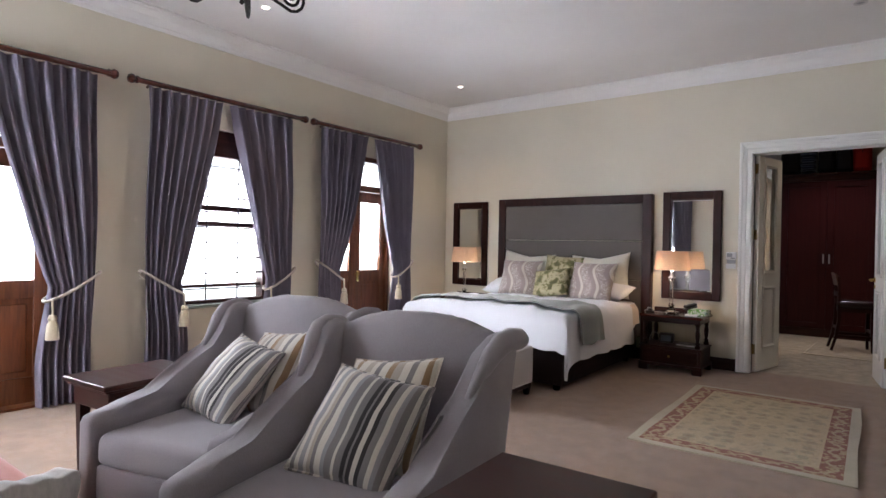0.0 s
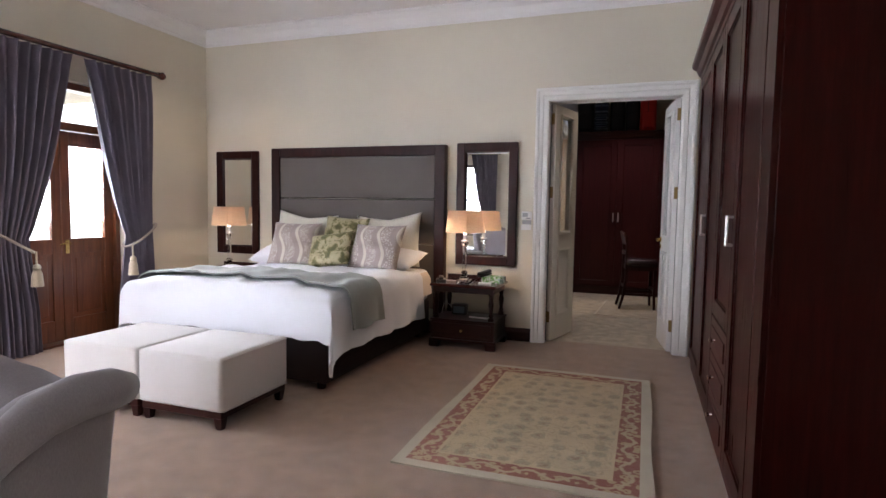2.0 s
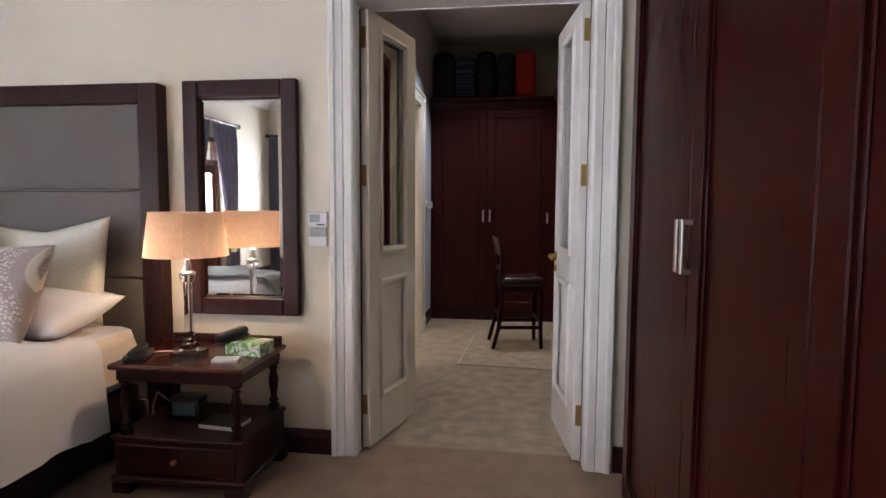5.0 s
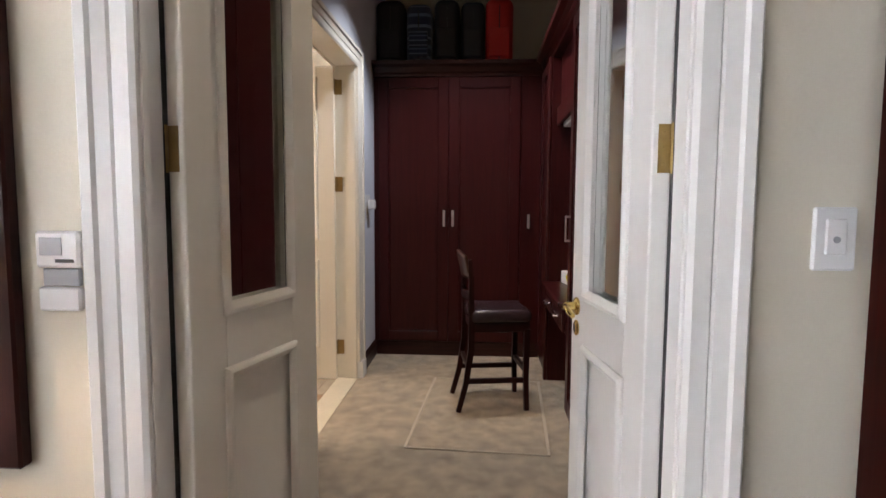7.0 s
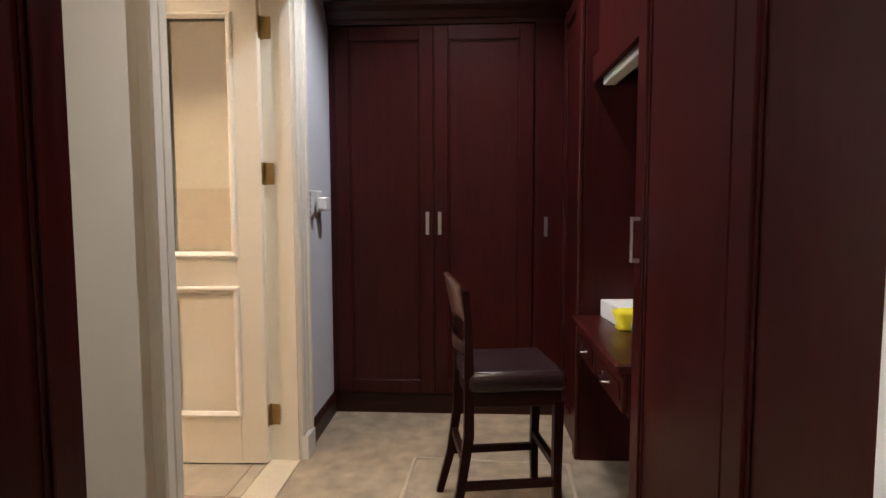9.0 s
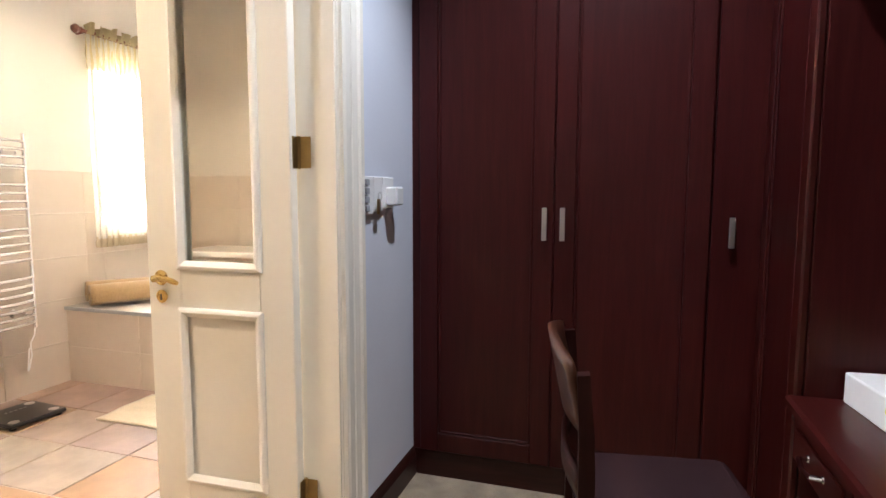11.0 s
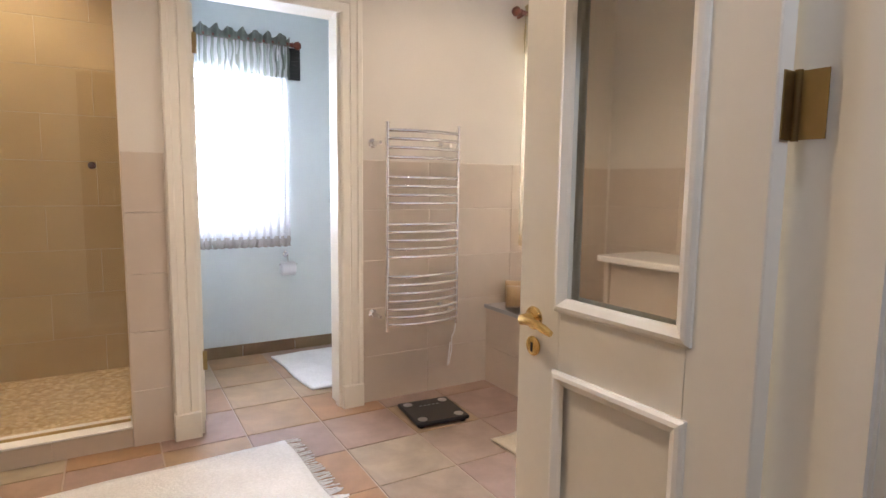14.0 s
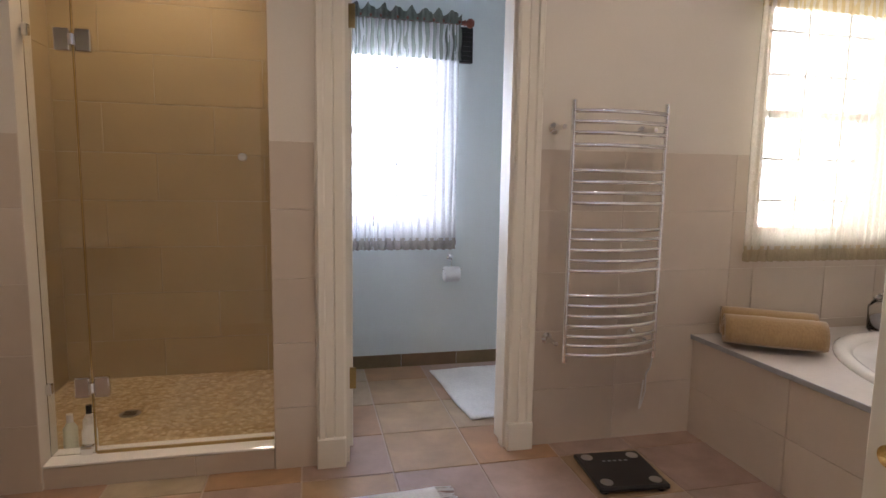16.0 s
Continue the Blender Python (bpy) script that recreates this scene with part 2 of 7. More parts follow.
def struct(name, bm, mat, label="", category="", smooth="auto"):
    ob = new(name, mesh(name, bm, mat, smooth))
    ob.matrix_world = PLACE[0]
    return tagged(ob, label, category or name.split("_")[0], "", "structure")


def boxes(*rows, r=0.0):
    bm = bmesh.new()
    for row in rows:
        cube(bm, *row, r=r)
    return bm

# ---- bedroom shell ----
struct("floor", boxes((-4.42, 1.22, -1.6, 5.83, -0.1, 0.0), (-0.65, 0.48, 5.83, 5.97, -0.1, 0.0)), "carpet", "sand-brown cut-pile carpet through the bedroom", "floor")
struct("ceiling", boxes((-4.42, 1.22, -1.6, 5.83, 3.08, 3.18)), "ceiling_paint", "white painted flat ceiling", "ceiling")
# west wall with two glazed door openings and one window
struct("wall_west", boxes(
    (-4.67, -4.42, -1.85, 0.03, 0, 3.08), (-4.67, -4.42, 0.03, 1.13, 2.24, 3.08),
    (-4.67, -4.42, 1.13, 1.95, 0, 3.08), (-4.67, -4.42, 1.95, 2.95, 0, 0.64), (-4.67, -4.42, 1.95, 2.95, 2.22, 3.08),
    (-4.67, -4.42, 2.95, 3.65, 0, 3.08), (-4.67, -4.42, 3.65, 4.75, 2.24, 3.08), (-4.67, -4.42, 4.75, 5.97, 0, 3.08)),
    "wall_paint", "cream painted plaster wall with garden doors and a window", "wall")
struct("wall_south", boxes(
    (-4.42, -4.17, -1.85, -1.6, 0, 3.08), (-4.17, -3.23, -1.85, -1.6, 0, 0.64), (-4.17, -3.23, -1.85, -1.6, 2.22, 3.08),
    (-3.23, 1.37, -1.85, -1.6, 0, 3.08)), "wall_paint", "cream painted plaster wall with a sash window", "wall")
struct("wall_east", boxes((1.22, 1.37, -1.6, 5.83, 0, 3.08)), "wall_paint", "cream painted plaster wall behind the wardrobe", "wall")
struct("wall_north", boxes(
    (-4.42, -0.65, 5.83, 5.97, 0, 3.08), (-0.65, 0.48, 5.83, 5.97, 2.22, 3.08), (0.48, 1.37, 5.83, 5.97, 0, 3.08)),
    "wall_paint", "cream painted plaster wall behind the bed", "wall")

CORNICE = [(0, 0), (0.012, 0), (0.02, 0.025), (0.028, 0.03), (0.05, 0.085), (0.095, 0.12), (0.10, 0.13), (0.12, 0.135), (0.12, 0.15), (0, 0.15)]


def cornice(name, p0, p1, inward, mat="ceiling_paint"):
    bm = prism(bmesh.new(), CORNICE, along(p0, p1, inward, (0, 0, 1)))
    return struct(name, bm, mat, "white moulded plaster cornice", "cornice", smooth=False)


cornice("cornice", (-4.42, 5.83, 2.93), (1.22, 5.83, 2.93), (0, -1, 0))
cornice("cornice", (-4.42, -1.6, 2.93), (-4.42, 5.83, 2.93), (1, 0, 0))
cornice("cornice", (1.22, -1.6, 2.93), (1.22, 5.83, 2.93), (-1, 0, 0))
cornice("cornice", (-4.42, -1.6, 2.93), (1.22, -1.6, 2.93), (0, 1, 0))

SKIRT = [(0, 0), (0.018, 0), (0.018, 0.085), (0.012, 0.10), (0.008, 0.115), (0, 0.12)]


def skirting(p0, p1, inward, mat="dark_wood_x"):
    bm = prism(bmesh.new(), SKIRT, along(p0, p1, inward, (0, 0, 1)))
    return struct("baseboard", bm, mat, "dark stained timber skirting board", "baseboard", smooth=False)


skirting((-4.42, 5.83, 0), (-0.755, 5.83, 0), (0, -1, 0))
skirting((0.59, 5.83, 0), (1.22, 5.83, 0), (0, -1, 0))
skirting((-4.42, 1.13, 0), (-4.42, 3.65, 0), (1, 0, 0))
skirting((-4.42, 4.75, 0), (-4.42, 5.81, 0), (1, 0, 0))
skirting((-4.42, -1.6, 0), (-4.42, 0.03, 0), (1, 0, 0))
skirting((-4.40, -1.6, 0), (1.22, -1.6, 0), (0, 1, 0))

# ---- dressing room shell ----
PLACE[0] = REAR
struct("threshold", boxes((-0.984, -0.84, 7.55, 8.72, -0.1, 0.003)), surface("threshold_stone", (0.62, 0.54, 0.40), 0.5, fine=60), "cream stone threshold of the bathroom", "threshold")
skirting((-0.84, 8.82, 0), (-0.84, 9.352, 0), (1, 0, 0))
struct("ceiling_dressing", boxes((-0.84, 1.10, 6.036, 9.95, 3.08, 3.18)), "ceiling_paint", "white painted dressing room ceiling", "ceiling")
struct("floor_dressing", boxes((-0.84, 1.10, 6.036, 9.95, -0.1, 0.0)), "carpet_lit", "cut-pile carpet of the dressing room, lamp light put into its colour", "floor")
struct("wall_dressing_west", boxes((-0.98, -0.84, 7.55, 8.72, 2.22, 3.08), (-0.98, -0.84, 8.72, 9.95, 0, 3.08)),
       "hall_paint", "pale grey painted plaster wall", "wall")
struct("wall_dressing_entry", boxes((-0.98, -0.84, 6.036, 7.55, 0, 3.08)), "wall_paint", "cream painted plaster wall beside the bathroom door", "wall")
struct("wall_dressing_north", boxes((-0.98, 1.25, 9.95, 10.1, 0, 3.08)), "wall_paint", "cream painted plaster wall above the cupboards", "wall")
struct("wall_dressing_east", boxes((1.10, 1.25, 6.036, 9.95, 0, 3.08)), "wall_paint", "cream painted plaster wall behind the cupboards", "wall")

# ---- bathroom and toilet shell ----
struct("wall_bath_west", boxes(
    (-3.62, -3.46, 5.97, 6.96, 0, 3.08), (-3.62, -3.46, 6.96, 7.84, 2.45, 3.08), (-3.62, -3.46, 7.84, 8.12, 0, 3.08),
    (-3.62, -3.46, 8.12, 8.88, 2.16, 3.08), (-3.62, -3.46, 8.88, 10.16, 0, 3.08), (-3.62, -3.46, 10.16, 10.93, 0, 1.0),
    (-3.62, -3.46, 10.16, 10.93, 2.2, 3.08), (-3.62, -3.46, 10.93, 12.0, 0, 3.08)), "bath_paint", "cream painted and half-tiled bathroom wall", "wall")
struct("wall_bath_south", boxes((-4.87, -0.98, 5.97, 6.1, 0, 3.08)), "bath_paint", "cream painted bathroom wall", "wall")
struct("wall_bath_north", boxes((-3.46, -0.98, 11.85, 12.0, 0, 3.08)), "bath_paint", "cream painted bathroom wall", "wall")
struct("wall_bath_east", boxes((-0.98, -0.84, 9.95, 12.0, 0, 3.08)), "bath_paint", "cream painted bathroom wall", "wall")
struct("ceiling_bath", boxes((-3.46, -0.98, 6.1, 11.85, 3.08, 3.18)), "ceiling_paint", "white painted bathroom ceiling", "ceiling")
struct("wall_wc_west", boxes(
    (-4.87, -4.72, 6.1, 7.98, 0, 3.08), (-4.87, -4.72, 7.98, 8.82, 0, 0.98), (-4.87, -4.72, 7.98, 8.82, 2.15, 3.08), (-4.87, -4.72, 8.82, 9.75, 0, 3.08)),
    "wc_paint", "pale grey-blue painted toilet wall", "wall")
struct("wall_wc_north", boxes((-4.87, -3.62, 9.75, 9.9, 0, 3.08)), "wc_paint", "pale grey-blue painted toilet wall", "wall")
struct("wall_wc_south", boxes((-4.72, -3.62, 7.86, 7.96, 0, 3.08)), "wc_paint", "pale grey-blue painted toilet wall", "wall")
struct("wall_shower_south", boxes((-4.72, -3.62, 6.1, 6.6, 0, 3.08)), "bath_paint", "shower side wall", "wall")
struct("ceiling_wc", boxes((-4.72, -3.62, 7.96, 9.75, 3.0, 3.1)), "wc_paint", "pale painted toilet ceiling", "ceiling")
struct("ceiling_shower", boxes((-4.72, -3.62, 6.6, 7.86, 2.9, 3.0)), "bath_paint", "painted shower ceiling", "ceiling")
struct("ground", boxes((-200, 200, -200, 200, -0.45, -0.3)), surface("lawn", (0.07, 0.10, 0.035), 0.9, vary=0.3, fine=8), "sunlit garden lawn outside", "ground")
struct("floor_bath", boxes((-4.72, -0.84, 6.1, 11.85, -0.1, -0.004)), surface("grout", (0.44, 0.35, 0.28), 0.9, fine=90), "sandy mortar bed between floor tiles", "floor")
PLACE[0] = Matrix()

# ---- doorways ----
ARCH = [(0, 0), (0, 0.014), (0.012, 0.02), (0.045, 0.02), (0.05, 0.014), (0.055, 0.02), (0.085, 0.024), (0.092, 0.032), (0.112, 0.034), (0.118, 0.028), (0.118, 0)]


def architrave(name, at, a, n, width, height, mat="white_gloss"):
    """Moulding round an opening that starts at the point at and runs along a; n points into the room."""
    at, a, n = Vector(at), Vector(a), Vector(n)
    bm = bmesh.new()
    rows = []
    for u, v in ARCH:
        pts = ((-u, 0), (-u, height + u), (width + u, height + u), (width + u, 0))
        rows.append([bm.verts.new(at + a * p + n * v + Vector((0, 0, z))) for p, z in pts])
    for r0, r1 in zip(rows, rows[1:] + rows[:1]):
        for i in range(3):
            bm.faces.new((r0[i], r0[i + 1], r1[i + 1], r1[i]))
    for i in (0, 3):
        bm.faces.new([r[i] for r in rows])
    return struct(name, bm, mat, "moulded gloss-painted door surround", "door surround", smooth=False)


def lining(name, x0, x1, y0, y1, z1, axis, mat="white_gloss", t=0.03):
    """Door lining: two jambs, a head and a stop bead."""
    d = tagged(new(name), "gloss-painted door lining", "door frame", "", "structure")
    d.matrix_world = PLACE[0]
    if axis == "x":
        ym = (y0 + y1) / 2
        rows = ((x0 - t, x0, y0, y1, 0, z1 + t), (x1, x1 + t, y0, y1, 0, z1 + t), (x0, x1, y0, y1, z1, z1 + t),
                   (x0, x0 + 0.012, ym + 0.02, y1 - 0.005, 0, z1), (x1 - 0.012, x1, ym + 0.02, y1 - 0.005, 0, z1))
    else:
        xm = (x0 + x1) / 2
        rows = ((x0, x1, y0 - t, y0, 0, z1 + t), (x0, x1, y1, y1 + t, 0, z1 + t), (x0, x1, y0, y1, z1, z1 + t),
                   (xm + 0.02, x1 - 0.005, y0, y0 + 0.012, 0, z1), (xm + 0.02, x1 - 0.005, y1 - 0.012, y1, 0, z1))
    for n, row in zip(("jamb", "jamb", "head", "stop_bead", "stop_bead"), rows):
        part(n, boxes(row), mat, d)
    return d


architrave("door_surround", (-0.635, 5.829, 0), (1, 0, 0), (0, -1, 0), 1.095, 2.175)
architrave("door_surround", (-0.635, 5.971, 0), (1, 0, 0), (0, 1, 0), 1.095, 2.175)
lining("door_lining", -0.63, 0.455, 5.829, 5.971, 2.18, "x", t=0.022)
PLACE[0] = REAR
architrave("door_surround", (-0.839, 7.575, 0), (0, 1, 0), (1, 0, 0), 1.12, 2.175, "cream_gloss")
architrave("door_surround", (-0.981, 7.575, 0), (0, 1, 0), (-1, 0, 0), 1.12, 2.175, "cream_gloss")
lining("door_lining", -0.981, -0.839, 7.58, 8.69, 2.18, "y", "cream_gloss", t=0.026)
architrave("door_surround", (-3.459, 8.14, 0), (0, 1, 0), (1, 0, 0), 0.735, 2.14, "cream_gloss")
lining("door_lining", -3.621, -3.459, 8.143, 8.872, 2.142, "y", "cream_gloss", t=0.016)
for y in (8.015, 8.872):
    struct("plinth_block", cube(bmesh.new(), -3.46, -3.42, y, y + 0.122, -0.012, 0.13, 0.004), "cream_gloss", "painted block at the foot of the door surround", "trim")
struct("plinth_block", cube(bmesh.new(), -0.84, -0.80, 8.69, 8.815, 0, 0.12, 0.004), "white_gloss", "painted block at the foot of the door surround", "trim")

PLACE[0] = Matrix()


def bolection(bm, x0, x1, z0, z1, y, side, w=0.032):
    """A raised picture-frame moulding on the face y of a door."""
    prof = [(0, 0), (0, 0.006), (0.006, 0.012), (0.014, 0.014), (0.02, 0.01), (w - 0.006, 0.006), (w, 0.0)]
    rows = []
    for u, v in prof:
        rows.append([bm.verts.new((x, y + side * v, z)) for x, z in ((x0 + u, z0 + u), (x1 - u, z0 + u), (x1 - u, z1 - u), (x0 + u, z1 - u))])
    for r0, r1 in zip(rows, rows[1:]):
        for i in range(4):
            j = (i + 1) % 4
            bm.faces.new((r0[i], r0[j], r1[j], r1[i]))


def lever_handle(parent, x, z, y, side, toward):
    """Brass lever on a round rose, with a keyhole escutcheon below."""
    bm = lathe(bmesh.new(), [(0.001, 0.0), (0.026, 0.0), (0.027, 0.004), (0.024, 0.008), (0.014, 0.011), (0.012, 0.04), (0.001, 0.042)], 20, pose(x, y, z, -90 * side, 0, 0))
    part("handle_rose", bm, "brass", parent, "polished brass rose")
    pts = [(x, y + side * 0.038, z), (x + toward * 0.03, y + side * 0.046, z + 0.003), (x + toward * 0.06, y + side * 0.048, z + 0.004), (x + toward * 0.08, y + side * 0.046, z - 0.003), (x + toward * 0.10, y + side * 0.043, z - 0.010)]
    part("lever", tube(bmesh.new(), pts, 0.009, 10, [1.1, 1.0, 0.95, 1.1, 0.8]), "brass", parent, "polished brass lever")
    bm = lathe(bmesh.new(), [(0.001, 0), (0.022, 0), (0.023, 0.004), (0.018, 0.007), (0.001, 0.007)], 20, pose(x, y, z - 0.065, -90 * side, 0, 0))
    esc = part("escutcheon", bm, "brass", parent, "brass keyhole escutcheon")
    part("keyhole", boxes((x - 0.003, x + 0.003, y + side * 0.0072 - 0.0004, y + side * 0.0072 + 0.0008, z - 0.078, z - 0.056)), "black_plastic", esc)


def hinges(parent, y, mat="aged_brass"):
    j = -1 if y > 0 else 1  # the jamb's side of the leaf
    for z in (0.18, 1.325, 1.985):
        bm = boxes((0.0095, 0.0118, *sorted((-0.008 * j, 0.0205 * j)), z, z + 0.1), (-0.036, 0.004, *sorted((0.0225 * j, 0.0245 * j)), z, z + 0.1))
        lathe(bm, [(0.0055, z - 0.002), (0.006, z + 0.102)], 10, Matrix.Translation((0.006, 0.0225 * j, 0)))
        for dz in (0.018, 0.05, 0.082):
            lathe(bm, [(0.004, 0), (0.003, 0.001)], 8, pose(0.0096, 0.003 * j, z + dz, 0, -90, 0))
        part("hinge", bm, mat, parent, "brass butt hinge")


def half_glazed_door(name, m, w, label, mat, lever_dir, y_hinge, glass="clear_glass"):
    """Leaf from the pin at x = 0 to x = w; glass above, fielded panel below."""
    d = tagged(new(name), label, "door", "", "structure")
    d.matrix_world = PLACE[0] @ m
    h, t, s = 2.165, 0.021, 0.135
    part("stile", boxes((0.012, s, -t, t, 0.008, h), r=0.003), mat, d)
    part("stile", boxes((w - s, w, -t, t, 0.008, h), r=0.003), mat, d)
    for z0, z1 in ((0.008, 0.25), (0.835, 1.005), (2.075, h)):
        part("rail", boxes((s, w - s, -t, t, z0, z1)), mat, d)
    part("panel", boxes((s, w - s, -0.009, 0.009, 0.25, 0.835)), mat, d)
    for side in (-1, 1):
        bm = bmesh.new()
        bolection(bm, s - 0.012, w - s + 0.012, 0.985, 2.095, side * t, side)
        part("glazing_bead", bm, mat, d, smooth=False)
        bm = bmesh.new()
        bolection(bm, s - 0.012, w - s + 0.012, 0.23, 0.855, side * t, side)
        part("panel_moulding", bm, mat, d, smooth=False)
        if lever_dir:
            lever_handle(d, w - 0.055, 0.955, side * t, side, lever_dir)
    p = part("pane", boxes((s, w - s, -0.003, 0.003, 1.005, 2.075)), glass, d, "mirror glass pane" if glass == "mirror_pane" else "clear glass pane")
    p.visible_shadow = glass == "mirror_pane"
    hinges(d, y_hinge)
    if glass == "clear_glass":
        # black strip added in the hinge gap to draw its shade
        j = -1 if y_hinge > 0 else 1
        part("joint_seal", boxes((-0.001, 0.0115, *sorted((0.0195 * j, 0.0255 * j)), 0.008, h)), "black_plastic", d, "thin black strip added for the shade in the hinge gap")
    return d


# warm light on this white leaf is put into its colour as cream
half_glazed_door("door_1", pose(-0.6085, 5.895, 0, 0, 0, 90 - 14.3), 0.555, "open half-glazed white door leaf with brass hinges", "cream_gloss", 0, -0.022)
half_glazed_door("door_2", pose(0.4345, 5.895, 0, 0, 0, 90 + 7.2), 0.555, "open half-glazed white door leaf with brass lever", "white_gloss", -1, 0.022)
PLACE[0] = REAR
half_glazed_door("door_3", pose(-0.968, 8.655, 0, 0, 0, 180 + 1.8), 0.575, "open cream bathroom door with mirror pane and brass lever", "cream_gloss", -1, 0.022, "mirror_pane")

# toilet door, folded back inside the toilet
wcd = tagged(new("door_4"), "open white panelled toilet door leaf", "door", "", "structure")
wcd.matrix_world = REAR @ pose(-3.61, 8.16, 0, 0, 0, 180 - 4)
part("leaf", boxes((0.004, 0.72, -0.02, 0.02, 0.0, 2.12), r=0.003), "cream_gloss", wcd)
for z in (0.28, 1.88):
    part("hinge", boxes((-0.003, 0.003, -0.034, 0.0, z, z + 0.1)), "aged_brass", wcd, "brass butt hinge")
lever_handle(wcd, 0.665, 0.955, 0.02, 1, -1)

PLACE[0] = Matrix()
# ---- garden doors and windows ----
# backdrop colours with the outdoor brightness put in as glow
plain("daylight_glow", (0.93, 0.97, 1.0), 1.0, emit=3.2)
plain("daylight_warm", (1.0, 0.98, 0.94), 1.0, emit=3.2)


def french_door(name, y0, y1):
    """A pair of varnished garden doors under a fanlight, in the west wall."""
    d = tagged(new(name), "varnished hardwood glazed garden door pair under a fanlight", "door", "", "structure")
    d.matrix_world = Matrix.Translation((-4.55, y0, 0))
    w = y1 - y0
    part("frame", boxes((-0.06, 0.06, 0, 0.05, 0, 2.24), (-0.06, 0.06, w - 0.05, w, 0, 2.24), (-0.06, 0.06, 0.05, w - 0.05, 2.18, 2.24), (-0.06, 0.06, 0.05, w - 0.05, 1.83, 1.90), r=0.004), "door_wood", d)
    fan = part("fanlight", boxes((-0.004, 0.004, 0.05, w - 0.05, 1.90, 2.18)), "clear_glass", d, "clear fanlight pane")
    fan.visible_shadow = False
    m = w / 2
    for a, b in ((0.05, m - 0.002), (m + 0.002, w - 0.05)):
        bm = boxes((-0.022, 0.022, a, a + 0.085, 0.01, 1.825), (-0.022, 0.022, b - 0.085, b, 0.01, 1.825), (-0.022, 0.022, a + 0.085, b - 0.085, 0.01, 0.20),
                   (-0.022, 0.022, a + 0.085, b - 0.085, 0.77, 0.90), (-0.022, 0.022, a + 0.085, b - 0.085, 1.70, 1.825), r=0.003)
        leaf = part("leaf", bm, "door_wood", d)
        bm = boxes((-0.008, 0.008, a + 0.085, b - 0.085, 0.20, 0.77))
        cube(bm, -0.014, 0.014, a + 0.125, b - 0.125, 0.24, 0.73, 0.006)
        part("panel", bm, "door_wood", leaf)
        g = part("pane", boxes((-0.003, 0.003, a + 0.085, b - 0.085, 0.90, 1.70)), "clear_glass", leaf, "clear glass pane")
        g.visible_shadow = False
    hx, hy, hz = 0.024, m + 0.045, 0.86
    part("handle_plate", boxes((hx - 0.002, hx + 0.003, hy - 0.018, hy + 0.018, hz - 0.09, hz + 0.03), r=0.001), "brass", d, "brass handle plate")
    part("lever", tube(bmesh.new(), [(hx, hy, hz), (hx + 0.045, hy, hz), (hx + 0.05, hy - 0.04, hz + 0.004), (hx + 0.045, hy - 0.1, hz - 0.006)], 0.008, 10), "brass", d, "brass lever handle")
    part("threshold", boxes((-0.08, 0.14, 0, w, 0.0, 0.018), r=0.004), "door_wood", d)
    return d


french_door("door_5", 0.03, 1.13)
french_door("door_6", 3.65, 4.75)


def sash_window(name, m, w, z0, z1, label, rails, bars=9, frame="dark_wood_x"):
    """Timber sash window with burglar bars; x runs along the wall, y outward."""
    d = tagged(new(name), label, "window", "", "structure")
    d.matrix_world = PLACE[0] @ m
    part("window_frame", boxes((0, 0.05, -0.05, 0.06, z0, z1), (w - 0.05, w, -0.05, 0.06, z0, z1), (0.05, w - 0.05, -0.05, 0.06, z1 - rails[0], z1), (0.05, w - 0.05, -0.05, 0.06, z0, z0 + 0.03), r=0.004), frame, d)
    part("window_sill", boxes((-0.03, w + 0.03, -0.13, 0.0, z0 - 0.035, z0 - 0.003), r=0.006), surface("sill_stone_" + name, (0.16, 0.17, 0.14), 0.5, fine=50), d, "dull green-grey sill")
    for z, t in rails[1:]:
        part("sash_rail", boxes((0.05, w - 0.05, -0.02, 0.03, z - t / 2, z + t / 2), r=0.003), frame, d)
    top = z1 - rails[0]
    p = part("pane", boxes((0.05, w - 0.05, 0.004, 0.01, z0 + 0.03, top)), "clear_glass", d, "clear glass pane")
    p.visible_shadow = False
    for i in range(bars):
        z = z0 + 0.06 + (top - z0 - 0.08) * (i + 0.5) / bars
        part("burglar_bar", tube(bmesh.new(), [(0.05, -0.035, z), (w - 0.05, -0.035, z)], 0.008, 6), "black_plastic", d)
    for f in (0.36, 0.68):
        part("burglar_bar", tube(bmesh.new(), [(w * f, -0.035, z0 + 0.03), (w * f, -0.035, top)], 0.008, 6), "black_plastic", d)
    return d


sash_window("window_1", pose(-4.53, 1.95, 0, 0, 0, 90), 1.0, 0.645, 2.22, "dark timber sash window with burglar bars", (0.24, (1.51, 0.05), (1.365, 0.045), (0.80, 0.03)))
sash_window("window_2", pose(-3.23, -1.71, 0, 0, 0, 180), 0.94, 0.645, 2.22, "dark timber sash window with pale daylight behind", (0.06, (1.42, 0.05)), 6)
PLACE[0] = REAR
sash_window("window_3", pose(-3.55, 10.16, 0, 0, 0, 90), 0.77, 1.0, 2.2, "bathroom window with burglar bars behind a sheer curtain", (0.08, (1.6, 0.04)), 5, "door_wood")
sash_window("window_4", pose(-4.80, 7.98, 0, 0, 0, 90), 0.84, 0.98, 2.15, "toilet window with a timber frame behind a sheer curtain", (0.08, (1.55, 0.04)), 5, "door_wood")
PLACE[0] = Matrix()
